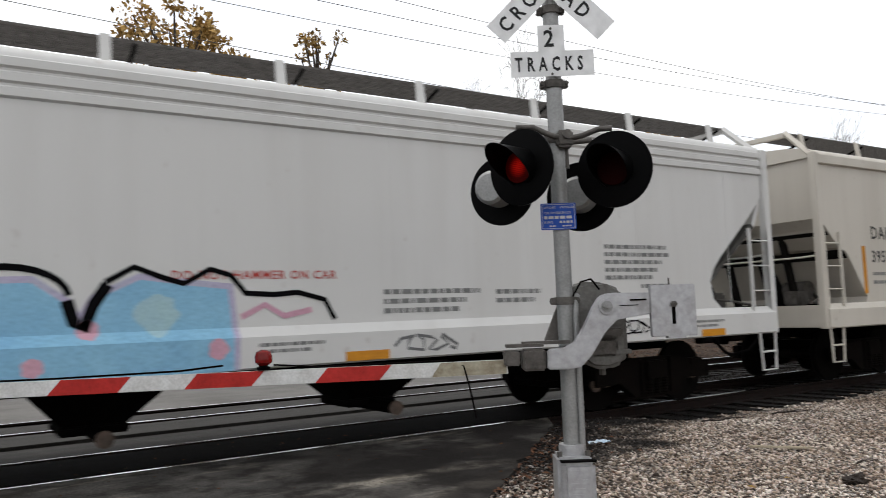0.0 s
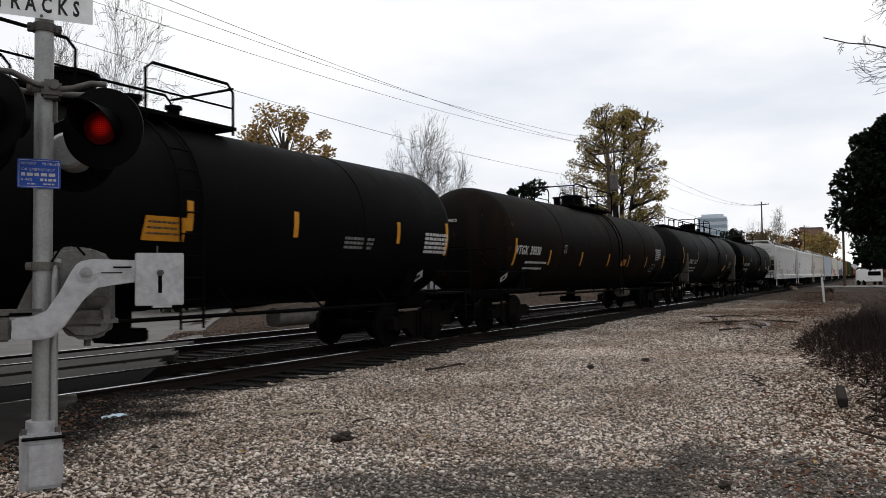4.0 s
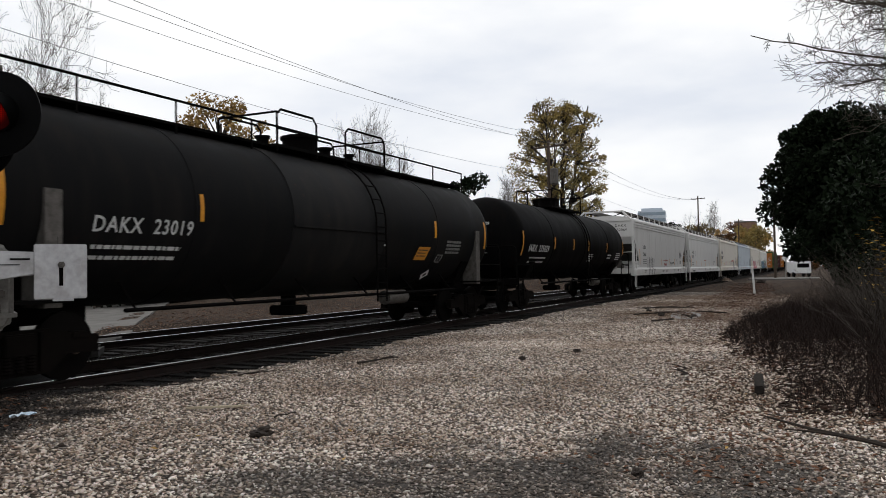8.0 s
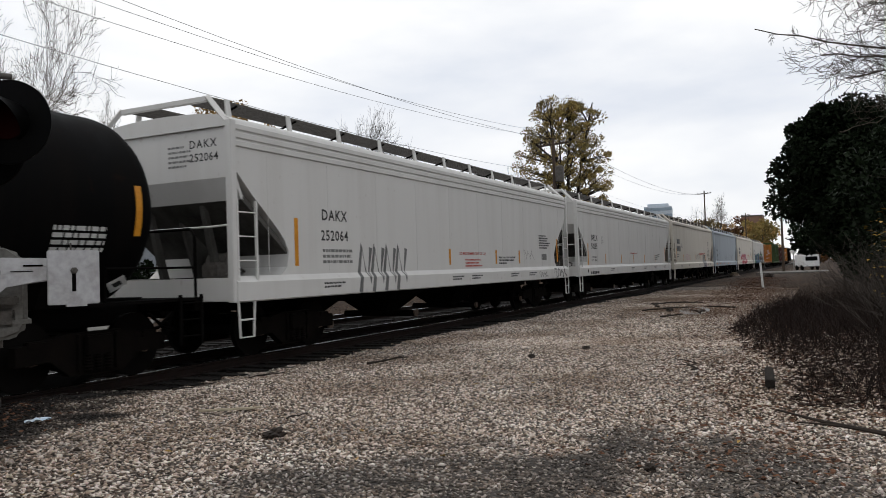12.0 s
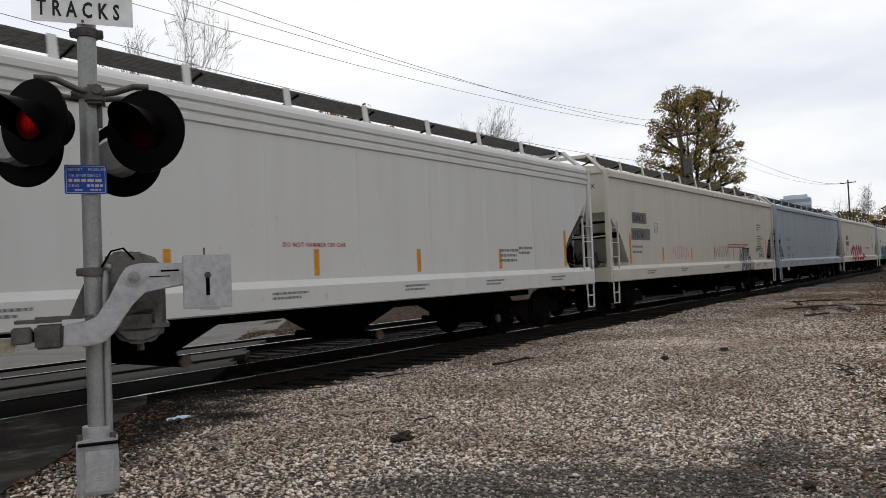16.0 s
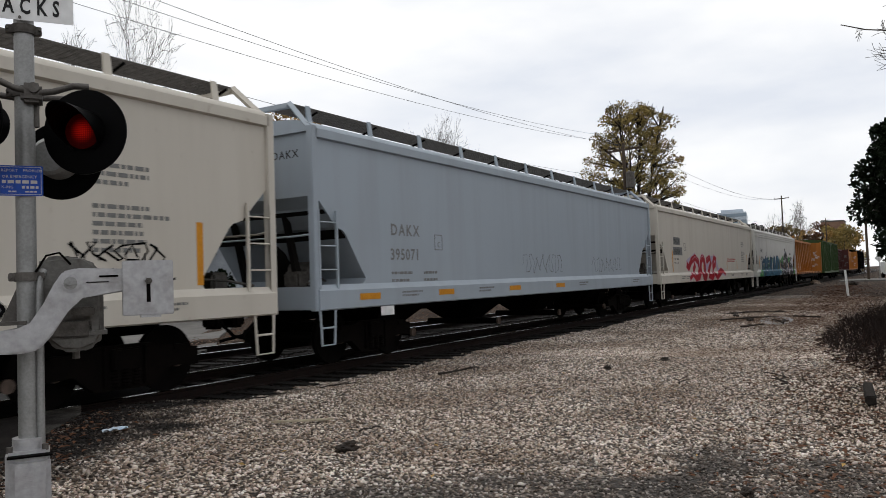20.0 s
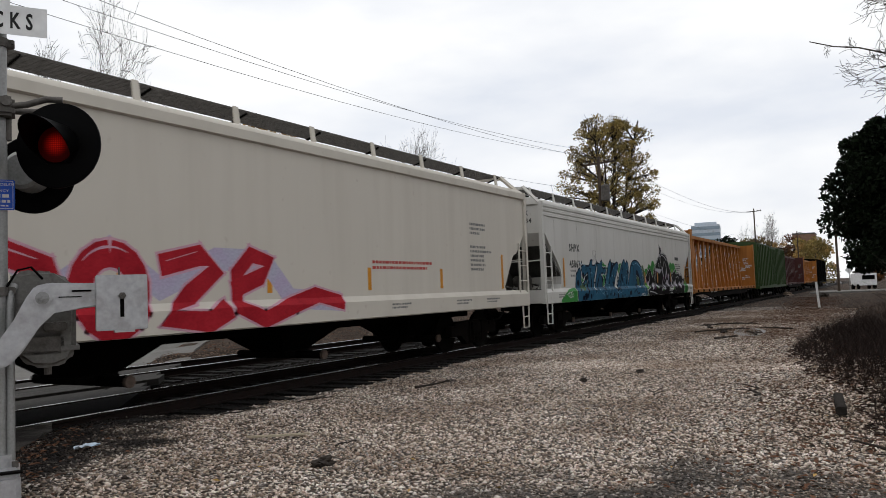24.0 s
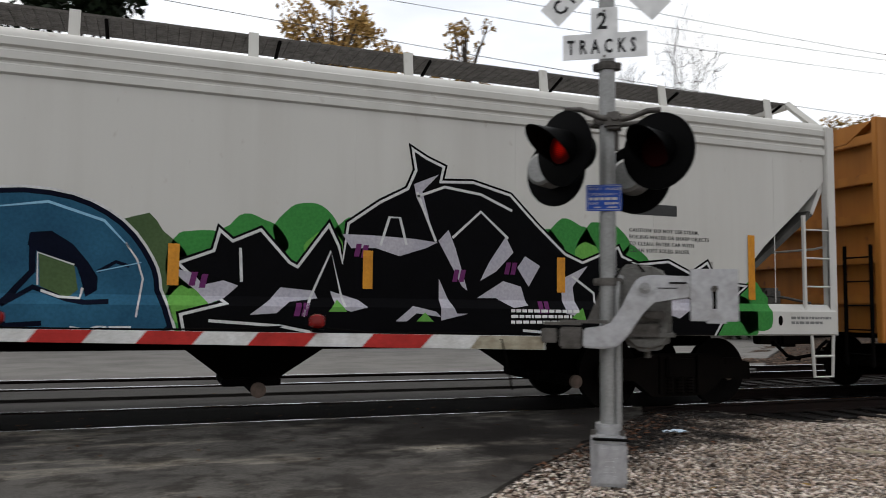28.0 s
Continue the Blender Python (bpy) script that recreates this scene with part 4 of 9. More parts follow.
def tank(x0, x1, paint, label, radius=1.43, fx=0.0, walkway=False, saddle=False):
    """A tank car with dished ends, top fittings in railings, stub sills and trucks."""
    car, h = new_car("tank_car", label, "freight car", "train cars", x0, x1)
    ZC = 3.83 - radius
    bm = BM()
    prof = [(0.02, -h + HEAD_IN)]
    for k in range(1, 9):
        a = math.pi / 2 * k / 8
        prof.append((radius * math.sin(a), -h + HEAD_IN + HEAD_DEEP * (1 - math.cos(a))))
    prof += [(radius, -h * 0.5), (radius + 0.012, -h * 0.5 + 0.01), (radius + 0.012, -h * 0.5 + 0.10), (radius, -h * 0.5 + 0.11), (radius, 0.2), (radius + 0.012, 0.21), (radius + 0.012, 0.30), (radius, 0.31), (radius, h * 0.5), (radius + 0.012, h * 0.5 + 0.01), (radius + 0.012, h * 0.5 + 0.1), (radius, h * 0.5 + 0.11)]
    for k in range(8, 0, -1):
        a = math.pi / 2 * k / 8
        prof.append((radius * math.sin(a), h - HEAD_IN - HEAD_DEEP * (1 - math.cos(a))))
    prof.append((0.02, h - HEAD_IN))
    turned(bm, prof, 48, Matrix.Translation((0, 0, ZC)) @ Euler((0, radians(90), 0)).to_matrix().to_4x4())
    part("tank", bm, paint, car, smooth=True)
    for e in (-1, 1):
        bm = BM()
        bx(bm, min(e * h, e * (h - 3.2)), max(e * h, e * (h - 3.2)), -0.3, 0.3, 0.72, 1.12, 0.02)
        bx(bm, min(e * (h + 0.02), e * (h - 0.14)), max(e * (h + 0.02), e * (h - 0.14)), -1.5, 1.5, 0.9, 1.1, 0.01)
        part("stub_sill", bm, FLAT_BLACK, car)
        bm = BM()
        prism(bm, [(-1.0, 1.05), (1.0, 1.05), (1.3, ZC - 0.75), (-1.3, ZC - 0.75)], e * (h - 2.2) - 0.2, e * (h - 2.2) + 0.2, "x")
        part("saddle", bm, FLAT_BLACK, car)
        if saddle:
            bm = BM()
            bx(bm, e * (h - 1.75) - 0.13, e * (h - 1.75) + 0.13, -radius - 0.03, -radius + 0.4, 1.0, ZC + 0.1, 0.01)
            part("bolster_web", bm, OLD_STEEL, car)
        bm = BM()
        pipe(bm, [(e * (h - 0.08), -1.46, 1.0), (e * (h - 0.08), -1.46, 2.02), (e * (h - 0.08), -1.38, 2.13), (e * (h - 0.08), 1.38, 2.13), (e * (h - 0.08), 1.46, 2.02), (e * (h - 0.08), 1.46, 1.0)], 0.024)
        pipe(bm, [(e * (h - 0.1), -1.46, 1.55), (e * (h - 1.7), -1.46, 1.55), (e * (h - 1.72), -1.46, 1.08)], 0.02)
        part("end_railing", bm, FLAT_BLACK, car)
        ladder(car, e * (h - 0.25), -1.53, 0.42, 1.15, 0.42, FLAT_BLACK, 3)
        bm = BM()
        bx(bm, min(e * (h - 0.1), e * (h - 2.0)), max(e * (h - 0.1), e * (h - 2.0)), -1.52, -0.9, 1.06, 1.10)
        part("end_platform", bm, FLAT_BLACK, car)
        coupler(car, e * (h + 0.05), e)
        truck(car, e * (h - 1.55))
    # top fittings
    zt = ZC + radius
    part("top_platform", bx(BM(), fx - 2.1, fx + 2.1, -0.75, 0.75, zt - 0.02, zt + 0.04), FLAT_BLACK, car)
    part("manway", turned(BM(), [(0.36, zt), (0.36, zt + 0.40), (0.41, zt + 0.41), (0.41, zt + 0.47), (0.3, zt + 0.5)], 20, pose(fx - 0.35, 0, 0)), FLAT_BLACK, car, smooth=True)
    for vx, vy, vh, vr in ((0.75, 0.1, 0.34, 0.13), (1.3, -0.2, 0.24, 0.10), (-1.4, 0.15, 0.3, 0.12)):
        part("valve", turned(BM(), [(vr, zt), (vr, zt + vh), (vr * 1.35, zt + vh + 0.01), (vr * 1.35, zt + vh + 0.06)], 12, pose(fx + vx, vy, 0)), FLAT_BLACK, car, smooth=True)
    for s in (-1, 1):
        for a, b in ((fx - 2.05, fx - 0.75), (fx + 0.35, fx + 2.05)):
            bm = BM()
            pipe(bm, [(a, s * 0.72, zt - 0.1), (a, s * 0.72, zt + 0.62), (a + 0.12, s * 0.72, zt + 0.72), (b - 0.12, s * 0.72, zt + 0.72), (b, s * 0.72, zt + 0.60), (b, s * 0.72, zt - 0.1)], 0.024)
            pipe(bm, [(a, s * 0.72, zt + 0.34), (b, s * 0.72, zt + 0.34)], 0.016)
            part("top_railing", bm, FLAT_BLACK, car)
    for a in (fx - 2.05, fx + 2.05):
        part("end_rail", pipe(BM(), [(a, -0.72, zt + 0.66), (a, 0.72, zt + 0.66)], 0.022), FLAT_BLACK, car)
    # ladder down the side
    bm = BM()
    for q in (fx + 0.3, fx + 0.7):
        pts = [(q, -radius * math.sin(a) - 0.07 * math.sin(a), ZC + radius * math.cos(a) + 0.07 * math.cos(a)) for a in (radians(d) for d in range(25, 96, 10))]
        pipe(bm, pts + [(q, -radius - 0.07, 0.75)], 0.02)
    ld = part("ladder", bm, FLAT_BLACK, car)
    for k in range(9):
        z = 0.85 + k * 0.3
        dy = -radius - 0.07 if z < ZC else -(radius + 0.07) * math.sqrt(max(0, 1 - ((z - ZC) / (radius + 0.07)) ** 2))
        part("rung", rod(BM(), (fx + 0.3, dy, z), (fx + 0.7, dy, z), 0.014, 6), FLAT_BLACK, ld)
    # bottom rail and outlet
    bm = BM()
    rod(bm, (-h + 3.0, -1.3, 0.9), (h - 3.0, -1.3, 0.9), 0.03, 8)
    for k in range(6):
        xx = -h + 3.2 + (2 * h - 6.4) * k / 5
        rod(bm, (xx, -1.3, 0.9), (xx, -0.9, 1.35), 0.02, 6)
    part("safety_rail", bm, FLAT_BLACK, car)
    bm = BM()
    rod(bm, (0, 0, 0.62), (0, 0, 1.1), 0.16, 12)
    bx(bm, -0.28, 0.28, -0.3, 0.3, 0.52, 0.72, 0.03)
    part("bottom_outlet", bm, FLAT_BLACK, car)
    bm = rod(BM(), (2.0, -1.15, 0.8), (2.9, -1.15, 0.8), 0.16, 14)
    part("air_reservoir", bm, OLD_STEEL, car, smooth=True)
    if walkway:
        bm = BM()
        rod(bm, (-h + 0.9, -0.62, zt + 0.40), (h - 0.9, -0.62, zt + 0.40), 0.022, 8)
        for k in range(9):
            xx = -h + 0.9 + (2 * h - 1.8) * k / 8
            rod(bm, (xx, -0.62, zt - 0.15), (xx, -0.62, zt + 0.40), 0.018, 6)
        part("walkway_rail", bm, FLAT_BLACK, car)
        bm = bx(BM(), -h + 0.9, h - 0.9, -0.55, -0.15, zt + 0.0, zt + 0.05)
        part("walkway", bm, FLAT_BLACK, car)
    return car, h, radius, ZC


def strips(car, xs, z, y, height=0.5, w=0.11, tilt=0.0):
    for x in xs:
        bm = BM()
        prism(bm, [(x - w / 2, z), (x + w / 2, z), (x + w / 2 + tilt, z + height), (x - w / 2 + tilt, z + height)], y - 0.004, y + 0.001)
        part("reflector_strip", bm, AMBER, car, "amber reflective strip")


def on_tank(x, z, radius, zc, lift=0.006):
    """A pose on a tank's curved side at height z, tilted with the surface."""
    a = math.asin(max(-0.95, min(0.95, (z - zc) / radius)))
    y = -(radius + lift) * math.cos(a)
    return Matrix.Translation((x, y, zc + (radius + lift) * math.sin(a))) @ Euler((radians(90) - a, 0, 0)).to_matrix().to_4x4()


def tank_strip(car, x, z, radius, zc, height=0.5):
    """An amber strip that follows the curve of a tank."""
    bm = BM()
    rows = []
    for k in range(5):
        a = math.asin((z + height * k / 4 - zc) / radius)
        p = [(x + d, -(radius + 0.004) * math.cos(a), zc + (radius + 0.004) * math.sin(a)) for d in (-0.055, 0.055)]
        rows.append([bm.verts.new(v) for v in p])
    for a, b in zip(rows, rows[1:]):
        bm.faces.new((a[0], a[1], b[1], b[0]))
    ob = part("reflector_strip", bm, AMBER, car, "amber reflective strip")


WHITE = car_paint("white_paint", (0.55, 0.545, 0.53), grime=0.2, rough=0.55)
CREAM = car_paint("cream_paint", (0.52, 0.485, 0.425), grime=0.24, rough=0.55)
GREY_WHITE = car_paint("grey_white_paint", (0.52, 0.51, 0.48), grime=0.26, rough=0.55)
BLUE_GREY = car_paint("blue_grey_paint", (0.315, 0.36, 0.405), grime=0.22, rough=0.5, rust=0.1)
TANK_BLACK = car_paint("tank_black", (0.0028, 0.0028, 0.003), (0.012, 0.009, 0.007), 0.6, 0.55, 0.04, 0.02)
TANK_WORN = car_paint("tank_worn_black", (0.0075, 0.0076, 0.008), (0.026, 0.022, 0.019), 0.75, 0.5, 0.05, 0.02)
JACKET = car_paint("jacket_band_grey", (0.013, 0.013, 0.0135), (0.04, 0.036, 0.032), 1.0, 0.5, 0.1, 0.03)
TANK_BROWN = car_paint("tank_sooty_brown", (0.0055, 0.0045, 0.004), (0.03, 0.016, 0.008), 0.9, 0.6, 0.4, 0.03)
YELLOW = car_paint("centerbeam_yellow", (0.37, 0.14, 0.018), (0.07, 0.026, 0.010), 1.0, 0.6, 0.8)
GREEN = car_paint("boxcar_green", (0.028, 0.062, 0.014), (0.05, 0.03, 0.015), 0.7, 0.6, 0.4)
MAROON = car_paint("boxcar_maroon", (0.055, 0.009, 0.008), (0.06, 0.03, 0.02), 0.7, 0.6, 0.4)
ORANGE = car_paint("orange_paint", (0.36, 0.13, 0.03), (0.10, 0.05, 0.02), 0.7, 0.6, 0.5)


def centerbeam(x0, x1, paint, label):
    """A centerbeam flat car: low deck, end bulkheads, and a middle wall of spread posts, crossed bars and a wide top plate."""
    car, h = new_car("centerbeam_flat_car", label, "freight car", "train cars", x0, x1)
    T, DECK = 4.2, 1.08
    part("deck", bx(BM(), -h, h, -1.40, 1.40, DECK - 0.09, DECK, 0.01), paint, car)
    for s in (-1, 1):
        part("deck_edge", bx(BM(), -h, h, min(s * 1.40, s * 1.45), max(s * 1.40, s * 1.45), DECK - 0.16, DECK + 0.01, 0.008), paint, car)
        bm = BM()
        prism(bm, [(-h, DECK - 0.16), (-h, 0.86), (-h + 3.5, 0.80), (-h + 5.0, 0.60), (h - 5.0, 0.60), (h - 3.5, 0.80), (h, 0.86), (h, DECK - 0.16)], s * 1.26, s * 1.38)
        part("side_sill", bm, TRUCK, car)
    for e in (-1, 1):
        part("bulkhead", bx(BM(), min(e * h, e * (h - 0.08)), max(e * h, e * (h - 0.08)), -1.36, 1.36, DECK, T - 0.05, 0.01), paint, car)
        for k in range(5):
            z = 1.42 + k * 0.6
            part("bulkhead_rib", bx(BM(), min(e * h, e * (h + 0.14)), max(e * h, e * (h + 0.14)), -1.36, 1.36, z, z + 0.15, 0.012), paint, car)
        for s in (-1, 1):
            bm = bx(BM(), min(e * (h + 0.16), e * (h - 0.24)), max(e * (h + 0.16), e * (h - 0.24)), s * 1.40 - 0.05, s * 1.40 + 0.05, 0.86, T, 0.012)
            part("corner_post", bm, paint, car)
        gusset = [(s * 1.36, T - 0.05) for s in (-1, 1)] + [(0.9, T - 0.32), (-0.9, T - 0.32)]
        part("top_brace", prism(BM(), gusset, e * (h + 0.02), e * (h + 0.15), "x"), paint, car)
        ladder(car, e * (h + 0.2), -1.32, 0.5, 2.3, 0.46, FLAT_BLACK, 5, "end")
        coupler(car, e * (h + 0.05), e)
        truck(car, e * (h - 2.4))
    part("top_plate", bx(BM(), -h + 0.1, h - 0.1, -0.52, 0.52, T - 0.16, T - 0.09, 0.008), paint, car)
    for s in (-1, 1):
        part("top_chord", bx(BM(), -h + 0.1, h - 0.1, s * 0.50 - 0.03, s * 0.50 + 0.03, T - 0.24, T - 0.05, 0.008), paint, car)
    n = 14
    step = (2 * h - 2.0) / n
    foot, head = 0.60, 0.44
    for k in range(n + 1):
        x = -h + 1.0 + step * k
        for s in (-1, 1):
            o = [(s * foot, DECK), (s * (foot - 0.03), DECK), (s * (head - 0.03), T - 0.2), (s * head, T - 0.2)]
            up = part("upright", prism(BM(), o, x - 0.15, x + 0.15, "x"), paint, car)
            o = [(s * (foot - 0.03), DECK), (s * (foot - 0.16), DECK), (s * (head - 0.16), T - 0.2), (s * (head - 0.03), T - 0.2)]
            part("web", prism(BM(), o, x - 0.02, x + 0.02, "x"), paint, up)
        part("winch", bx(BM(), x - 0.08, x + 0.08, -1.49, -1.452, DECK - 0.14, DECK - 0.02), FLAT_BLACK, car)
        if k < n:
            for s in (-1, 1):
                xa, xb = (x + 0.1, x + step - 0.1) if k < n // 2 else (x + step - 0.1, x + 0.1)
                bm = BM()
                rows = []
                for q, y, z in ((xa, foot + 0.012, DECK + 0.05), (xb, head + 0.012, T - 0.26)):
                    rows.append([bm.verts.new((q + dx, s * (y + dy), z)) for dx, dy in ((-0.055, 0), (0.055, 0), (0.055, 0.03), (-0.055, 0.03))])
                for j in range(4):
                    bm.faces.new((rows[0][j], rows[0][(j + 1) % 4], rows[1][(j + 1) % 4], rows[1][j]))
                bm.faces.new(rows[0][::-1])
                bm.faces.new(rows[1])
                part("diagonal", bm, paint, car)
    for s in (-1, 1):
        part("tie_down_rod", pipe(BM(), [(-h + 5.4, s * 1.3, 0.62), (-h + 6.2, s * 1.25, 0.36), (h - 6.2, s * 1.25, 0.36), (h - 5.4, s * 1.3, 0.62)], 0.02), FLAT_BLACK, car)
    return car, h


def boxcar(x0, x1, paint, label):
    """A boxcar with side posts, a plug door and a low peaked roof."""
    car, h = new_car("boxcar", label, "freight car", "train cars", x0, x1)
    W, T = 1.55, 4.35
    bm = bx(BM(), -h, h, -W, W, 0.95, T, 0.02)
    part("body", bm, paint, car)
    bm = BM()
    prism(bm, [(-W - 0.06, T), (W + 0.06, T), (W + 0.06, T + 0.06), (0, T + 0.2), (-W - 0.06, T + 0.06)], -h - 0.05, h + 0.05, "x")
    part("roof", bm, paint, car)
    for k in range(20):
        x = -h + 0.3 + (2 * h - 0.6) * k / 19
        if abs(x) > 1.7:
            bm = bx(BM(), x - 0.05, x + 0.05, -W - 0.07, -W, 1.0, T - 0.05)
            part("side_post", bm, paint, car)
    bm = bx(BM(), -1.6, 1.6, -W - 0.1, -W, 1.05, T - 0.15, 0.01)
    dr = part("door", bm, paint, car)
    for k in range(6):
        bm = rod(BM(), (-1.3 + k * 0.52, -W - 0.13, 1.1), (-1.3 + k * 0.52, -W - 0.13, T - 0.2), 0.025, 6)
        part("lock_rod", bm, paint, dr)
    bm = bx(BM(), -h, h, -W - 0.08, W + 0.08, 0.8, 1.0, 0.01)
    part("side_sill", bm, paint, car)
    for e in (-1, 1):
        for k in range(7):
            z = 1.25 + k * 0.42
            bm = bx(BM(), min(e * h, e * (h + 0.07)), max(e * h, e * (h + 0.07)), -W + 0.1, W - 0.1, z, z + 0.16, 0.02)
            part("end_rib", bm, paint, car)
        ladder(car, e * (h - 0.3), -W - 0.07, 0.7, T - 0.3, 0.42, paint, 9)
        coupler(car, e * (h + 0.05), e)
        truck(car, e * (h - 2.3))
    return car, h

# ---- the cars in their order ----
h0 = hopper(-119.7, -100.3, WHITE, "white covered hopper car with blue and pink graffiti", "ribbed", outlets=5)
h1 = hopper(-98.85, -79.68, CREAM, "cream covered hopper car with amber strips", "smooth")
t1 = tank(-78.15, -61.45, TANK_BLACK, "black tank car with amber reflective strips", 1.43, -0.5)
t2 = tank(-60.05, -42.1, TANK_BROWN, "soot-brown tank car with rust round its manway", 1.46, 0.63)
t3 = tank(-40.6, -23.75, TANK_WORN, "black tank car with a long roof walkway", 1.45, 0.79, walkway=True, saddle=True)
t4 = tank(-22.45, -6.05, TANK_BLACK, "glossy black tank car with white stencils", 1.42, 0)
h2 = hopper(-5.4, 12.3, WHITE, "white covered hopper car with grey scrawled graffiti", "ribbed", outlets=4)
h3 = hopper(13.68, 33.2, WHITE, "white covered hopper car with ribbed top band", "ribbed")
h4 = hopper(34.4, 53.5, CREAM, "cream covered hopper car with patched reporting marks", "smooth")
h5 = hopper(54.5, 73.2, BLUE_GREY, "blue-grey covered hopper car with pale scrawls", "smooth")
h6 = hopper(74.35, 94.5, CREAM, "cream covered hopper car with red graffiti", "smooth")
h7 = hopper(95.75, 115.15, GREY_WHITE, "grey-white covered hopper car with large painted graffiti", "ribbed")
c1 = centerbeam(116.4, 138.9, YELLOW, "yellow empty centerbeam flat car with pale writing")
b1 = boxcar(140.0, 159.6, GREEN, "green boxcar with a ribbed plug door")
c3 = centerbeam(160.9, 183.2, MAROON, "dark maroon empty centerbeam flat car")
c2 = centerbeam(184.5, 206.8, YELLOW, "yellow empty centerbeam flat car with end bulkheads")
b3 = boxcar(208.1, 226.5, FLAT_BLACK, "black boxcar at the tail of the train")

# ---- stencils, strips and graffiti on the cars ----
SIDE_Y = -1.56          # the hopper's side, in its own space
G_TEAL = mat("spray_teal", (0.03, 0.115, 0.19), (0.016, 0.06, 0.11), 0.5, 0, 1.2, 0.5, 0.02, 30, spec=0.03)
G_SKY = mat("spray_sky", (0.25, 0.47, 0.62), (0.19, 0.38, 0.55), 0.5, 0, 1.6, 0.5, 0.02, 30, spec=0.03)
G_NAVY = mat("spray_navy", (0.004, 0.006, 0.016), (0.0025, 0.0035, 0.009), 0.5, 0, 3, 0.5, 0.02, 30, spec=0.03)
G_BLACK = mat("spray_black", (0.0028, 0.0028, 0.0036), (0.0018, 0.0018, 0.0022), 0.5, 0, 3, 0.5, 0.02, 30, spec=0.03)
G_WHITE = mat("spray_white", (0.6, 0.6, 0.6), (0.5, 0.5, 0.5), 0.5, 0, 3, 0.5, 0.02, 30, spec=0.03)
G_PALE = mat("spray_pale_lilac", (0.44, 0.42, 0.46), (0.36, 0.35, 0.4), 0.5, 0, 2, 0.5, 0.02, 30, spec=0.03)
G_GREEN = mat("spray_green", (0.05, 0.24, 0.055), (0.04, 0.18, 0.045), 0.5, 0, 1.5, 0.5, 0.02, 30, spec=0.03)
G_LIME = mat("spray_lime", (0.14, 0.36, 0.07), (0.10, 0.30, 0.06), 0.5, 0, 2, 0.5, 0.02, 30, spec=0.03)
G_OLIVE = mat("spray_olive", (0.075, 0.12, 0.05), (0.055, 0.09, 0.04), 0.5, 0, 2, 0.5, 0.02, 30, spec=0.03)
G_RED = mat("spray_red", (0.38, 0.02, 0.03), (0.25, 0.012, 0.02), 0.5, 0, 2, 0.5, 0.02, 30, spec=0.03)
G_PINK = mat("spray_pink", (0.55, 0.32, 0.38), (0.5, 0.28, 0.36), 0.5, 0, 2, 0.5, 0.02, 30, spec=0.03)
G_LILAC = mat("spray_lilac", (0.42, 0.36, 0.5), (0.4, 0.42, 0.5), 0.5, 0, 2, 0.5, 0.02, 30, spec=0.03)
G_PURPLE = mat("spray_purple", (0.14, 0.03, 0.12), (0.10, 0.02, 0.09), 0.5, 0, 3, 0.5, 0.02, 30, spec=0.03)
G_GREY = mat("spray_grey", (0.17, 0.17, 0.17), (0.12, 0.12, 0.12), 0.6, 0, 3, 0.5, 0.02, 30, spec=0.03)
G_SILVER = mat("spray_silver", (0.36, 0.36, 0.36), (0.25, 0.25, 0.25), 0.45, 0.2, 3, 0.5, 0.02, 30, spec=0.03)
SILL_TOP, SILL_LOW = 1.40, 0.985


def grown(pts, d):
    """An outline moved outwards by d."""
    n = len(pts)
    area = sum(pts[i][0] * pts[(i + 1) % n][1] - pts[(i + 1) % n][0] * pts[i][1] for i in range(n))
    s = 1 if area > 0 else -1
    out = []
    for i in range(n):
        a, b, c = Vector(pts[i - 1]), Vector(pts[i]), Vector(pts[(i + 1) % n])
        u, v = (b - a).normalized(), (c - b).normalized()
        n1, n2 = Vector((u.y, -u.x)) * s, Vector((v.y, -v.x)) * s
        m = n1 + n2
        m = m.normalized() if m.length > 1e-4 else n1
        k = min(2.2, 1 / max(0.3, m.dot(n1)))
        out.append(tuple(b + m * d * k))
    return out


def bowed(pts, per=4):
    """A closed outline rounded through its points."""
    n, out = len(pts), []
    for i in range(n):
        p0, p1, p2, p3 = (Vector(pts[(i + j) % n]) for j in (-1, 0, 1, 2))
        for k in range(per):
            t = k / per
            out.append(tuple(0.5 * ((2 * p1) + (p2 - p0) * t + (2 * p0 - 5 * p1 + 4 * p2 - p3) * t * t + (3 * p1 - p0 - 3 * p2 + p3) * t ** 3)))
    return out


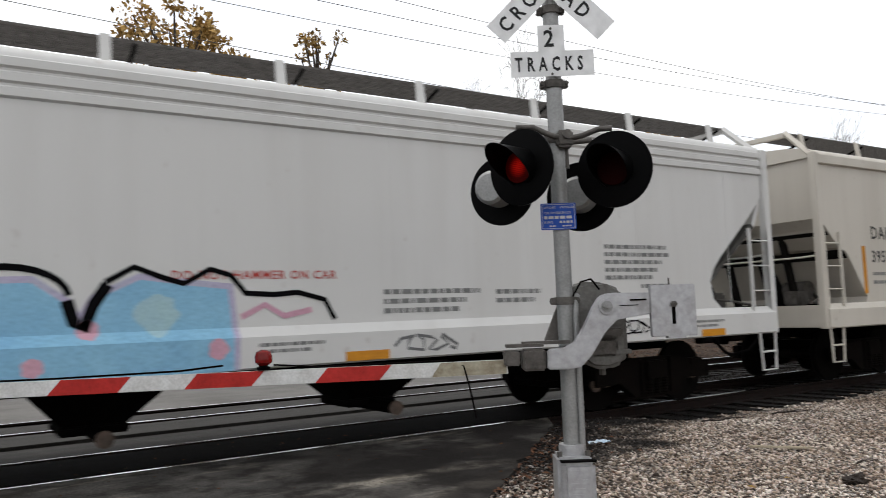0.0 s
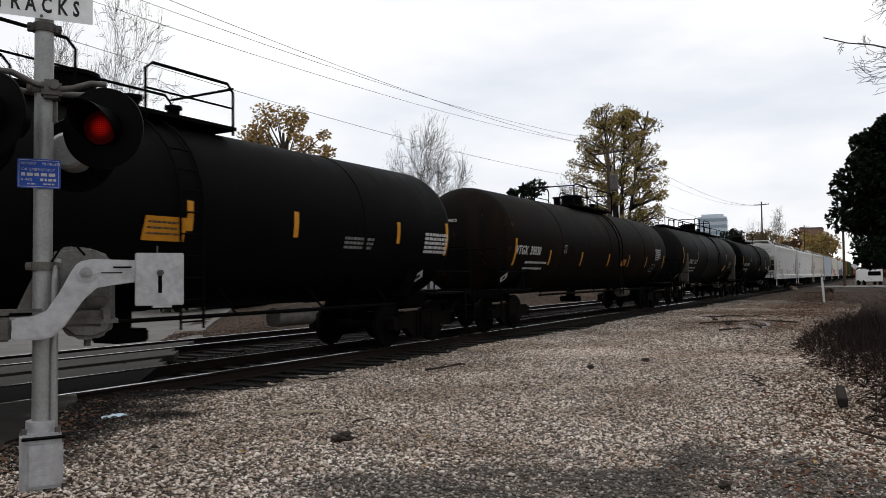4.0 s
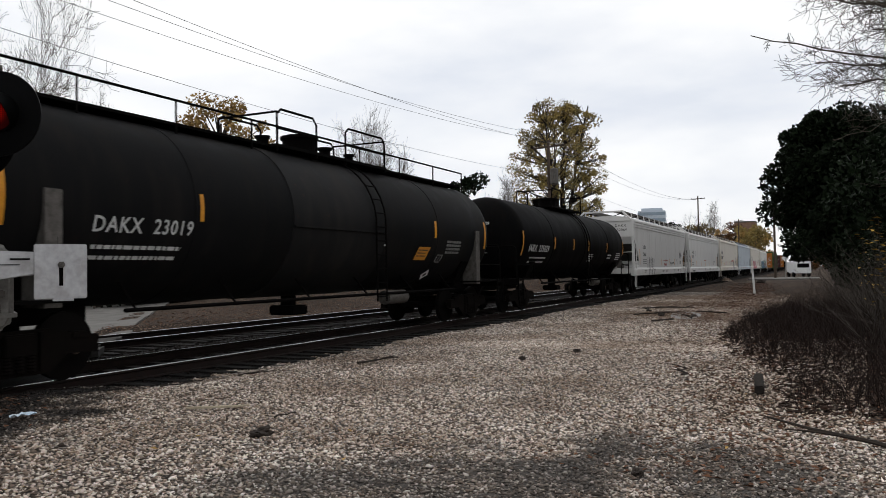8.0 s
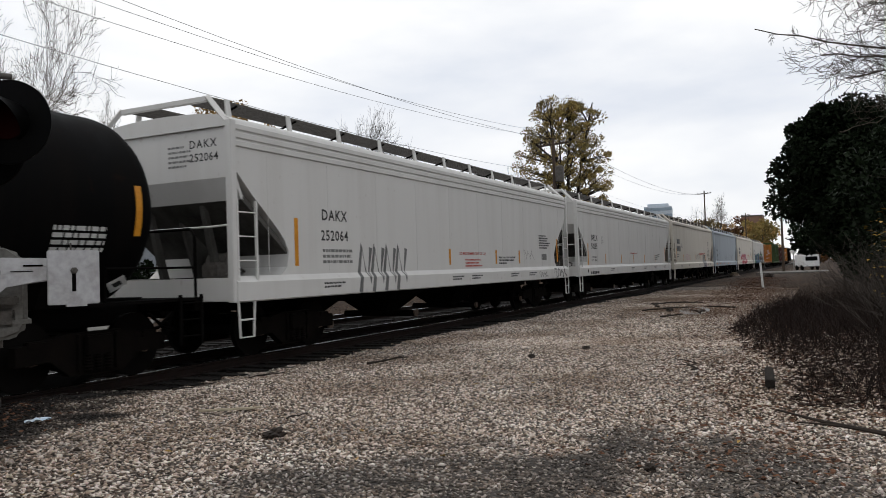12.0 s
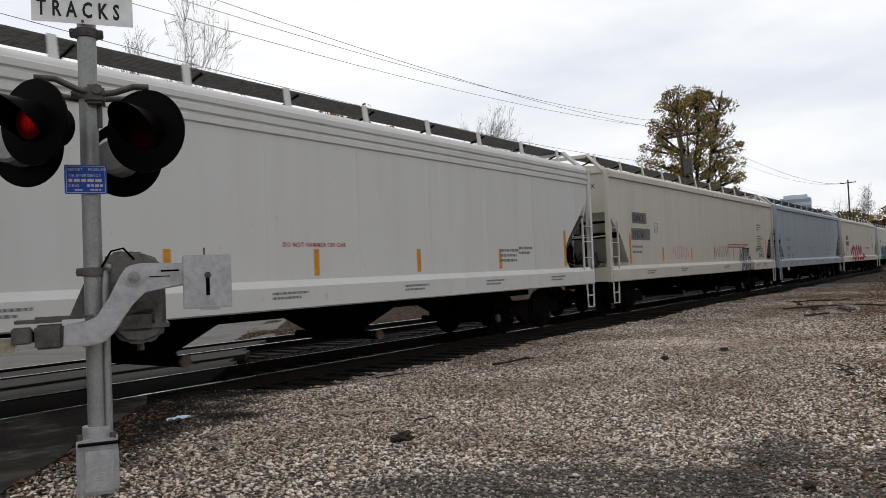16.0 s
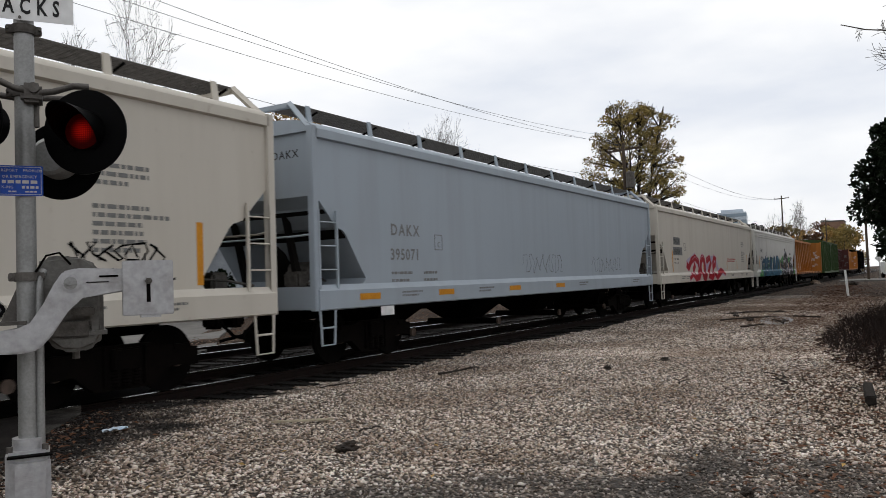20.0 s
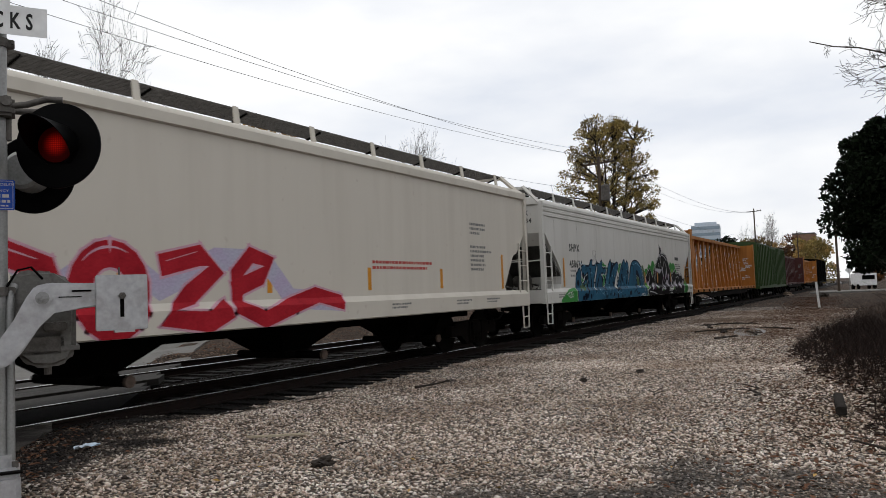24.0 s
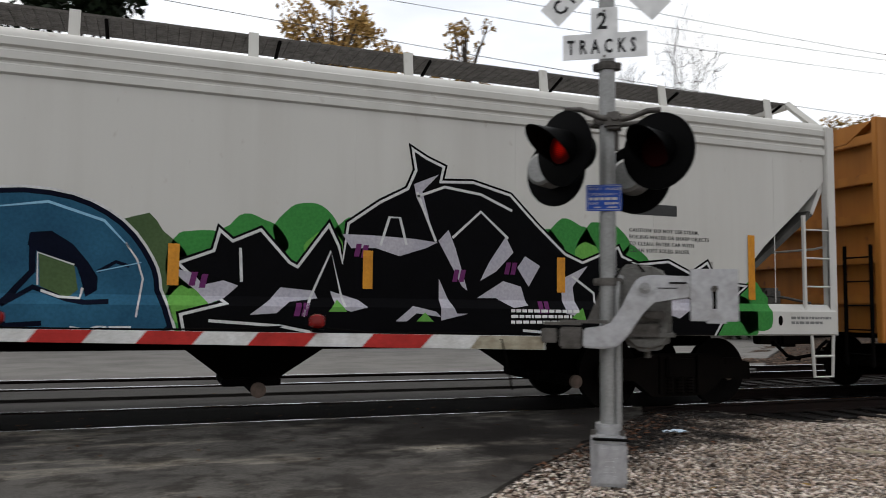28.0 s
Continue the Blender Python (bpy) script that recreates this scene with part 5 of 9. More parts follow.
def spray(car, shapes, material, layer, name="graffiti"):
    """Painted shapes (outlines in x, z) on a hopper's side, over its sloping ledge and its sill."""
    bm = BM()
    for pts in shapes:
        vs = [bm.verts.new((x, 0, z)) for x, z in pts]
        if len(vs) > 2:
            bm.faces.new(vs)
    bm.normal_update()
    bmesh.ops.triangulate(bm, faces=bm.faces[:], quad_method="BEAUTY", ngon_method="EAR_CLIP")
    for z, outer in ((SILL_LOW, True), (SILL_TOP - 0.10, False), (SILL_TOP, False)):
        bmesh.ops.bisect_plane(bm, geom=bm.verts[:] + bm.edges[:] + bm.faces[:], plane_co=(0, 0, z), plane_no=(0, 0, -1), clear_outer=outer)
    for v in bm.verts:
        v.co.y = SIDE_Y - 0.003 - 0.0012 * layer - 0.09 * min(1, max(0, (SILL_TOP - v.co.z) / 0.10))
    bmesh.ops.remove_doubles(bm, verts=bm.verts[:], dist=0.0004)
    # one part for each painted stroke or shape
    bm.faces.ensure_lookup_table()
    seen = set()
    for f in bm.faces[:]:
        if f.index in seen:
            continue
        patch_, todo = [], [f]
        seen.add(f.index)
        while todo:
            g = todo.pop()
            patch_.append(g)
            for v in g.verts:
                for q in v.link_faces:
                    if q.index not in seen:
                        seen.add(q.index)
                        todo.append(q)
        nb, at = BM(), {}
        for g in patch_:
            for v in g.verts:
                if v not in at:
                    at[v] = nb.verts.new(v.co)
            nb.faces.new([at[v] for v in g.verts])
        part(name, nb, material, car, "spray-painted graffiti")
    bm.free()


def ribbon(pts, w, taper=False):
    """The outlines of a painted stroke."""
    out = []
    ps = [Vector(p) for p in pts]
    n = len(ps)
    sides = []
    for i, p in enumerate(ps):
        d = (ps[min(i + 1, n - 1)] - ps[max(i - 1, 0)]).normalized()
        k = w / 2 * (1 - 0.7 * abs(2 * i / (n - 1) - 1) if taper else 1)
        sides.append((p + Vector((-d.y, d.x)) * k, p - Vector((-d.y, d.x)) * k))
    for (a, b), (c, d) in zip(sides, sides[1:]):
        out.append([tuple(a), tuple(b), tuple(d), tuple(c)])
    return out


def arc(cx, cz, rx, rz, a0, a1, n=12):
    return [(cx + rx * math.cos(radians(a0 + (a1 - a0) * k / n)), cz + rz * math.sin(radians(a0 + (a1 - a0) * k / n))) for k in range(n + 1)]


def puff(cx, cz, r, seed, n=16):
    rnd = random.Random(seed)
    return bowed([(cx + r * rnd.uniform(0.82, 1.12) * math.cos(2 * math.pi * k / n), cz + r * rnd.uniform(0.82, 1.12) * math.sin(2 * math.pi * k / n)) for k in range(n)], 2)


def scrawl(x0, x1, z0, z1, seed, loops=7):
    """A quick tag: one looping line."""
    rnd = random.Random(seed)
    pts = []
    for k in range(loops * 6):
        t = k / (loops * 6 - 1)
        pts.append((x0 + (x1 - x0) * t + 0.10 * math.sin(k * 1.9 + seed), z0 + (z1 - z0) * (0.5 + 0.5 * math.sin(k * 1.05 + rnd.uniform(-0.5, 0.5)))))
    return pts


def word(car, text, x, z, size, material=None, stretch=1.0, bold=0.016, spacing=1.14):
    lettering(text, size * 1.37, car, side(x, z, SIDE_Y - 0.003), material or TEXT_DARK, stretch=stretch, bold=bold, spacing=spacing)


def small(car, x, z, rows, material=None, h=0.055, gap=0.05, seed=1):
    bars(rows, car, side(x, z, SIDE_Y - 0.002), material or TEXT_GREY, seed=seed, h=h, gap=gap)


def sill_marks(car, xs, z=1.2, material=None, seed=1):
    for k, x in enumerate(xs):
        bars([0.7, 0.55], car, side(x, z, SIDE_Y - 0.0915), material or TEXT_GREY, seed=seed + k, h=0.035, gap=0.03)


def frame_mark(car, x, z, w=0.28, h=0.30):
    bm = BM()
    for a in (0, w):
        bx(bm, x + a - 0.008, x + a + 0.008, SIDE_Y - 0.003, SIDE_Y, z, z + h)
    for a in (0, h):
        bx(bm, x, x + w, SIDE_Y - 0.003, SIDE_Y, z + a - 0.008, z + a + 0.008)
    part("plate_mark", bm, TEXT_GREY, car)
    lettering("C", 0.16, car, side(x + 0.09, z + 0.05, SIDE_Y - 0.003), TEXT_GREY)


def patch(car, x0, x1, z0, z1):
    part("paint_patch", bx(BM(), x0, x1, SIDE_Y - 0.0018, SIDE_Y, z0, z1), PATCH, car, "grey repaint patch under the number")


def amber_row(car, xs, z, height, w=0.10, tilt=0.0):
    for x in xs:
        part("reflector_strip", bx(BM(), x - w / 2, x + w / 2, SIDE_Y - 0.0025, SIDE_Y, z, z + height), AMBER, car, "amber reflective strip")


# white hopper with blue clouds of paint
car = h0[0]
already = set(car.children)
blue = [(-6.2, 0.9), (-6.0, 1.6), (-5.2, 1.85), (-4.4, 1.7), (-3.9, 1.5), (-3.3, 1.85), (-2.4, 1.9), (-1.6, 1.75), (-1.0, 1.5), (-0.5, 1.85), (0.0, 1.86), (0.28, 1.66), (0.38, 1.45), (0.52, 1.7), (0.9, 1.88), (1.35, 1.82), (1.72, 1.78), (1.76, 1.4), (1.74, 0.9)]
spray(car, [grown(blue, 0.06)], G_LILAC, 0)
spray(car, [blue], G_SKY, 1)
spray(car, [puff(-0.4, 1.55, 0.16, 1), puff(1.05, 1.55, 0.2, 2), puff(-2.8, 1.6, 0.2, 3)], mat("spray_mint", (0.36, 0.52, 0.52), (0.3, 0.45, 0.55), 0.5, 0, 3, 0.5, 0.02, 30, spec=0.03), 2)
spray(car, ribbon(arc(-0.2, 1.72, 0.5, 0.28, 175, 5), 0.06) + ribbon([(0.28, 1.7), (0.34, 1.5), (0.42, 1.44), (0.5, 1.66), (0.62, 1.84)], 0.11) + ribbon([(0.6, 1.86), (0.85, 2.0), (1.1, 1.9), (1.3, 1.84), (1.55, 1.98), (1.75, 1.92), (1.9, 1.74), (2.2, 1.72), (2.45, 1.74), (2.75, 1.66), (2.86, 1.45)], 0.055) + ribbon(arc(-2.6, 1.72, 0.8, 0.32, 170, 10), 0.06) + ribbon(arc(-4.9, 1.66, 1.1, 0.35, 170, 10), 0.06), G_BLACK, 3)
spray(car, ribbon([(1.85, 1.5), (2.1, 1.62), (2.3, 1.5), (2.6, 1.56)], 0.06) + [puff(0.0, 1.12, 0.09, 5), puff(1.6, 1.2, 0.1, 6), puff(0.45, 1.43, 0.1, 7)], G_PINK, 3)
spray(car, ribbon(scrawl(3.6, 4.35, 1.06, 1.24, 4, 3), 0.035), G_GREY, 2)
spray(car, ribbon(scrawl(7.35, 8.3, 1.38, 1.62, 34, 5), 0.035) + ribbon(scrawl(6.0, 6.3, 1.08, 1.30, 35, 2), 0.03) + ribbon([(6.4, 1.30), (6.85, 1.30)], 0.03) + ribbon([(6.4, 1.20), (6.85, 1.19)], 0.03) + ribbon([(6.55, 1.34), (6.52, 1.1), (6.4, 1.06)], 0.03) + ribbon(scrawl(7.0, 7.5, 1.1, 1.28, 36, 3), 0.025) + ribbon([(7.5, 1.16), (7.7, 1.23), (7.9, 1.12), (8.08, 1.2), (7.9, 1.24), (7.7, 1.12), (7.52, 1.18)], 0.022), G_BLACK, 2)
word(car, "DO NOT HAMMER ON CAR", 1.18, 1.88, 0.09, TEXT_RED)
small(car, 3.46, 1.70, [1.3, 1.1, 1.0], seed=11)
small(car, 5.0, 1.68, [0.7, 0.6], seed=12)
small(car, 6.83, 2.26, [1.2, 1.25, 1.1, 1.0, 0.9], seed=13)
small(car, 7.5, 1.72, [0.6], seed=14)
amber_row(car, [0.6, 3.1, 8.85], 0, 0)
for x in (0.75, 3.2, 8.85):
    part("reflector_strip", bx(BM(), x - 0.26, x + 0.26, SIDE_Y - 0.094, SIDE_Y - 0.09, 1.0, 1.1), AMBER, car, "amber reflective strip")
sill_marks(car, [2.0, 6.0, 8.4], seed=21)
for ob in set(car.children) - already:
    ob.location.x -= 0.68

def on_end(car_h, y, z):
    """A pose of writing on a hopper's end sheet, which faces back along the track."""
    m = Matrix(((0, 0, -1, -car_h + 0.072), (-1, 0, 0, y), (0, 1, 0, z), (0, 0, 0, 1)))
    return m


for (hc, hh, *_), mark, number in ((h2, "DAKX", "252064"), (h3, "NRLX", "58285"), (h4, "DAKX", "395761"), (h5, "DAKX", "395071"), (h7, "SHPX", "458634")):
    lettering(mark, 0.19, hc, on_end(hh, -0.62, 3.52), TEXT_DARK, spacing=1.2, bold=0.01)
    lettering(number, 0.19, hc, on_end(hh, -0.62, 3.30), TEXT_DARK, spacing=1.1, bold=0.01)
    bars([0.35, 0.5, 0.45, 0.55, 0.4], hc, on_end(hh, -0.15, 3.55), TEXT_GREY, seed=17, h=0.035, gap=0.045)

# cream hopper 395252
car = h1[0]
word(car, "DAKX", -7.98, 2.53, 0.24, stretch=0.95)
word(car, "395252", -8.0, 2.11, 0.22, stretch=0.95)
small(car, -8.0, 1.87, [0.9, 0.85], h=0.06, gap=0.09, seed=31)
frame_mark(car, -6.3, 2.28)
amber_row(car, [-8.25], 1.55, 0.85, 0.11)
amber_row(car, [-5.6, -2.9, -0.17, 2.35, 5.05], 1.55, 0.38, 0.11)
amber_row(car, [7.62], 1.55, 0.8, 0.11)
small(car, 0.1, 1.76, [1.8, 1.7], TEXT_RED, seed=32)
small(car, 6.3, 2.95, [0.8, 0.8, 0.5], seed=33)
small(car, 6.3, 2.42, [0.8, 1.1, 0.7, 0.7, 0.75, 0.65, 0.65], seed=34)
small(car, -2.0, 1.66, [0.4, 0.3], h=0.03, gap=0.03, seed=35)
sill_marks(car, [-7.5, -5.0, -1.6, 2.5, 6.5, 8.0], seed=36)

# white hopper 252064
car = h2[0]
word(car, "DAKX", -6.42, 2.40, 0.21)
word(car, "252064", -6.45, 2.02, 0.20)
small(car, -6.4, 1.8, [1.0, 0.95, 1.0], seed=41)
amber_row(car, [-7.2], 1.55, 0.85, 0.11)
amber_row(car, [-0.92, 2.13, 4.0], 1.52, 0.4, 0.10)
amber_row(car, [7.77], 1.55, 0.8, 0.11)
spray(car, [q for k in range(4) for q in ribbon([(-5.25 + k * 0.5, 1.0), (-5.05 + k * 0.5, 1.95), (-4.85 + k * 0.5, 1.2), (-4.7 + k * 0.5, 1.9)], 0.13)], G_GREY, 1)
word(car, "DO NOT HAMMER SIDES OF CAR", -0.35, 1.77, 0.075, TEXT_RED)
small(car, 0.0, 1.62, [1.0, 0.9, 1.1], TEXT_RED, h=0.04, gap=0.04, seed=42)
word(car, "SUBJECT TO A SECURITY AGREEMENT", 2.33, 1.68, 0.05)
small(car, 2.33, 1.60, [1.2, 0.6], TEXT_DARK, h=0.045, gap=0.04, seed=43)
small(car, 5.87, 2.4, [0.7, 0.9, 0.8, 1.1, 1.0, 0.8], TEXT_DARK, h=0.045, gap=0.035, seed=44)
part("label_plate", bx(BM(), 6.1, 6.6, SIDE_Y - 0.002, SIDE_Y, 1.62, 1.82), TEXT_GREY, car, "small stencilled data plate")
spray(car, ribbon(scrawl(4.4, 5.3, 1.62, 1.95, 8, 3), 0.015), G_GREY, 1)
spray(car, ribbon(scrawl(5.6, 6.4, 1.06, 1.24, 9, 4), 0.02) + ribbon(scrawl(7.2, 8.5, 1.0, 1.34, 10, 4), 0.05), G_GREY, 1)
sill_marks(car, [-6.5, -1.0, 0.2, 3.0, 4.6], material=TEXT_DARK, seed=45)

# white hopper 58285
car = h3[0]
word(car, "NRLX", -7.7, 2.40, 0.25)
word(car, "58285", -7.72, 2.06, 0.24)
frame_mark(car, -6.1, 2.28)
word(car, "LD LMT 219200 LB", -7.74, 1.69, 0.07)
word(car, "LT WT    66800 LB", -7.74, 1.56, 0.07)
amber_row(car, [-8.22], 1.42, 0.85, 0.11)
amber_row(car, [-5.47, -2.61, -0.02, 2.53, 5.33], 1.45, 0.4, 0.11)
amber_row(car, [8.33], 1.45, 0.85, 0.11)
word(car, "DO NOT HAMMER ON CAR", -0.7, 1.88, 0.07, TEXT_RED)
small(car, 5.3, 1.8, [0.8, 0.7, 0.7], seed=51)
small(car, 6.1, 1.85, [0.6, 0.5], seed=52)
bars([1.3], car, side(-8.2, 1.05, SIDE_Y - 0.0915), TEXT_DARK, seed=53, h=0.10)
part("oval_hole", turned(BM(), [(0.001, 0), (0.055, 0.0), (0.055, 0.003), (0.001, 0.003)], 16, side(-8.6, 1.18, SIDE_Y - 0.0905) @ Matrix.Diagonal((0.8, 1.5, 1, 1))), FLAT_BLACK, car)
sill_marks(car, [-5.0, -1.0, 2.0, 4.6, 7.4], seed=54)

# cream hopper 395761
car = h4[0]
patch(car, -7.83, -6.7, 2.6, 2.92)
word(car, "DAKX", -7.76, 2.66, 0.21)
patch(car, -7.93, -6.45, 2.12, 2.46)
word(car, "395761", -7.85, 2.18, 0.22, stretch=0.95)
frame_mark(car, -6.05, 2.35)
small(car, -7.9, 1.9, [0.8, 0.75], h=0.06, gap=0.09, seed=61)
amber_row(car, [-8.06], 1.45, 0.85, 0.11)
amber_row(car, [-5.36, -2.55, 0.1, 2.7, 5.3], 1.5, 0.42, 0.11)
amber_row(car, [8.2], 1.45, 0.85, 0.11)
spray(car, ribbon(scrawl(-4.5, -2.9, 1.55, 1.95, 12, 5), 0.05), G_PINK, 1)
spray(car, ribbon(scrawl(0.1, 2.1, 1.55, 2.0, 13, 6), 0.035), G_GREY, 1)
mk = [[(3.55, 1.02), (3.7, 1.86), (3.9, 1.5), (4.1, 1.86), (4.15, 1.02), (3.98, 1.02), (3.97, 1.4), (3.86, 1.2), (3.78, 1.4), (3.72, 1.02)], [(4.22, 1.02), (4.25, 1.86), (4.43, 1.86), (4.43, 1.55), (4.6, 1.86), (4.8, 1.86), (4.58, 1.5), (4.85, 1.02), (4.62, 1.02), (4.42, 1.38), (4.4, 1.02)], [(4.9, 1.86), (5.05, 1.86), (5.07, 1.5), (5.3, 1.48), (5.46, 1.25), (5.3, 1.02), (4.95, 1.02)]]
spray(car, [grown(q, 0.06) for q in mk], G_BLACK, 1)
spray(car, mk, G_SILVER, 2)
spray(car, ribbon(scrawl(6.3, 7.6, 1.75, 2.0, 14, 6), 0.03) + ribbon(scrawl(6.8, 7.7, 1.5, 1.7, 15, 5), 0.03), G_BLACK, 1)
small(car, 6.6, 2.9, [0.8, 0.8, 0.5], seed=62)
small(car, 6.6, 2.4, [0.8, 1.1, 0.7, 0.7, 0.75, 0.65], seed=63)
small(car, 2.0, 2.02, [3.0, 2.6], TEXT_RED, seed=64)
sill_marks(car, [-7.0, -4.0, 1.0, 6.0, 7.2], seed=65)

# blue-grey hopper 395071
car = h5[0]
word(car, "DAKX", -7.2, 2.28, 0.22, TEXT_GREY, spacing=1.3)
word(car, "395071", -7.23, 1.82, 0.22, TEXT_GREY, spacing=1.12)
small(car, -7.2, 1.55, [0.7, 0.6], h=0.05, gap=0.09, seed=71)
small(car, -6.1, 1.55, [0.5, 0.5], h=0.05, gap=0.09, seed=72)
frame_mark(car, -5.65, 2.03)
spray(car, ribbon(scrawl(-1.5, 1.0, 1.5, 2.0, 16, 7), 0.02) + ribbon(scrawl(3.4, 6.0, 1.5, 1.95, 17, 7), 0.018), G_GREY, 1)
for x in (-8.0, -5.4, -2.2, 0.6):
    part("reflector_strip", bx(BM(), x - 0.3, x + 0.3, SIDE_Y - 0.094, SIDE_Y - 0.09, 1.12, 1.23), AMBER, car, "faded amber reflective strip")
part("sill_plate", bx(BM(), -7.7, -7.3, SIDE_Y - 0.096, SIDE_Y - 0.09, 0.82, 0.98), SIGN_WHITE, car, "white tag plate")
sill_marks(car, [-7.0, -4.0, 2.0, 7.0], seed=73)

# cream hopper 395759 with red letters
car = h6[0]
patch(car, -7.75, -6.72, 2.55, 2.86)
word(car, "DAKX", -7.7, 2.60, 0.21)
patch(car, -7.85, -6.4, 2.12, 2.46)
word(car, "395759", -7.77, 2.17, 0.22, stretch=0.95)
frame_mark(car, -6.05, 2.33)
word(car, "LD LMT 220900", -7.8, 1.92, 0.08, TEXT_GREY)
word(car, "LT WT  65100", -7.8, 1.76, 0.08, TEXT_GREY)
amber_row(car, [-7.98], 1.45, 0.85, 0.11)
amber_row(car, [-5.2, -2.6, 0.1, 2.8, 5.5], 1.5, 0.42, 0.11)
amber_row(car, [8.6], 1.45, 0.85, 0.11)
red = [ribbon([(-5.75, 1.75), (-5.4, 1.6), (-4.9, 1.9), (-4.2, 2.05), (-3.6, 1.85), (-3.45, 1.5), (-3.8, 1.2), (-4.5, 1.12), (-4.55, 1.5), (-4.2, 1.75)], 0.30),
       ribbon(arc(-2.75, 1.58, 0.42, 0.46, 90, 450, 18), 0.34),
       ribbon([(-2.0, 1.9), (-1.3, 2.05), (-1.0, 1.85), (-1.5, 1.5), (-1.95, 1.2), (-1.2, 1.12), (-0.8, 1.3)], 0.30),
       ribbon([(-0.7, 1.55), (-0.1, 1.75), (0.1, 1.98), (-0.3, 2.08), (-0.6, 1.8), (-0.6, 1.3), (-0.1, 1.1), (0.6, 1.3), (1.2, 1.45), (1.9, 1.3)], 0.26),
       ribbon([(-5.6, 1.12), (-5.0, 1.3), (-4.4, 1.05)], 0.18)]
spray(car, [q for r in [ribbon([(-5.75, 1.75), (-4.2, 2.1), (-3.5, 1.6), (-2.75, 2.1), (-2.0, 1.6), (-1.0, 2.0), (0.0, 2.0), (0.6, 1.4), (1.9, 1.32)], 0.34)] for q in r], G_LILAC, 0)
spray(car, [grown(q, 0.035) for r in red for q in r], G_PINK, 1)
spray(car, [q for r in red for q in r], G_RED, 2)
spray(car, ribbon(arc(-2.75, 1.62, 0.5, 0.5, 60, 140), 0.035, True) + ribbon([(-4.8, 1.93), (-4.2, 2.1), (-3.7, 1.95)], 0.035, True) + ribbon([(-1.9, 1.96), (-1.35, 2.1)], 0.03, True), G_PINK, 3)
small(car, 2.9, 2.0, [2.2, 2.0], TEXT_RED, seed=81)
small(car, 6.9, 2.95, [0.8, 0.8, 0.5], seed=82)
small(car, 6.9, 2.42, [0.8, 1.1, 0.7, 0.7, 0.75, 0.65], seed=83)
sill_marks(car, [-7.0, -6.2, 3.4, 6.0, 7.5], seed=84)

# grey-white hopper 458634 with the two large pieces
car = h7[0]
word(car, "SHPX", -7.55, 2.53, 0.23, bold=0.035, spacing=1.3)
word(car, "458634", -7.55, 2.03, 0.23, bold=0.035, spacing=1.24)
small(car, -7.5, 1.9, [0.5, 0.5], h=0.06, gap=0.09, seed=91)
frame_mark(car, -5.3, 2.3)
amber_row(car, [-8.1, 8.32], 1.45, 0.86, 0.11)
# green puffs behind
spray(car, [puff(0.55, 1.6, 0.62, 20), puff(0.35, 1.05, 0.5, 21)], G_OLIVE, 0)
spray(car, [puff(x, z, r, 22 + k) for k, (x, z, r) in enumerate(((1.35, 1.75, 0.36), (1.8, 1.92, 0.36), (2.42, 2.02, 0.38), (2.95, 2.0, 0.3), (5.6, 2.05, 0.34), (6.05, 2.05, 0.36), (6.45, 1.8, 0.3), (5.2, 1.95, 0.3), (1.3, 1.1, 0.5), (8.3, 1.35, 0.34), (8.0, 1.15, 0.4), (-4.3, 1.8, 0.45), (-2.2, 1.9, 0.4), (-6.6, 1.3, 0.5)))], G_GREEN, 0)
spray(car, [puff(x, z, r, 50 + k) for k, (x, z, r) in enumerate(((1.95, 1.75, 0.2), (2.6, 1.9, 0.22), (5.8, 1.95, 0.18), (1.2, 1.3, 0.2), (2.3, 1.5, 0.2)))], G_LIME, 1)
# blue letters
LET = [
    [(-7.05, 1.74), (-6.9, 1.9), (-6.7, 2.02), (-6.57, 1.88), (-6.6, 1.62), (-6.4, 1.52), (-6.08, 1.74), (-6.1, 1.3), (-6.6, 0.95), (-7.15, 0.95)],
    [(-6.52, 2.08), (-6.24, 2.11), (-5.78, 2.10), (-5.62, 2.27), (-5.41, 2.29), (-5.47, 2.14), (-5.15, 2.13), (-4.95, 2.26), (-5.08, 1.98), (-5.28, 1.70), (-5.40, 1.35), (-5.45, 0.95), (-6.4, 0.95), (-6.06, 1.28), (-5.96, 1.62), (-5.90, 1.87), (-6.2, 1.80), (-6.38, 1.70), (-6.47, 1.85)],
    [(-4.90, 2.2), (-4.66, 2.18), (-4.42, 2.31), (-4.40, 2.05), (-4.0, 2.04), (-4.12, 1.85), (-4.45, 1.88), (-4.56, 1.80), (-4.36, 1.68), (-4.48, 1.45), (-4.25, 1.30), (-4.3, 0.95), (-5.45, 0.95), (-5.28, 1.35), (-5.12, 1.70), (-4.95, 1.96)],
    [(-3.82, 2.02), (-3.60, 2.24), (-3.43, 2.33), (-3.41, 2.10), (-3.55, 1.74), (-3.32, 1.95), (-3.0, 2.16), (-2.66, 2.27), (-2.55, 2.10), (-2.86, 1.80), (-3.12, 1.42), (-2.9, 1.25), (-2.95, 0.95), (-4.3, 0.95), (-4.28, 1.25), (-4.08, 1.65)],
    [(-2.36, 1.94), (-2.08, 2.2), (-1.77, 2.38), (-1.62, 2.22), (-1.42, 2.33), (-1.22, 2.1), (-1.32, 1.5), (-1.2, 0.95), (-2.95, 0.95), (-2.98, 1.2), (-2.64, 1.54)],
    [(-1.28, 0.95), (-1.22, 1.6), (-0.95, 2.15), (-0.5, 2.36), (0.1, 2.33), (0.55, 2.1), (0.82, 1.75), (0.9, 1.45), (0.86, 0.95)]]
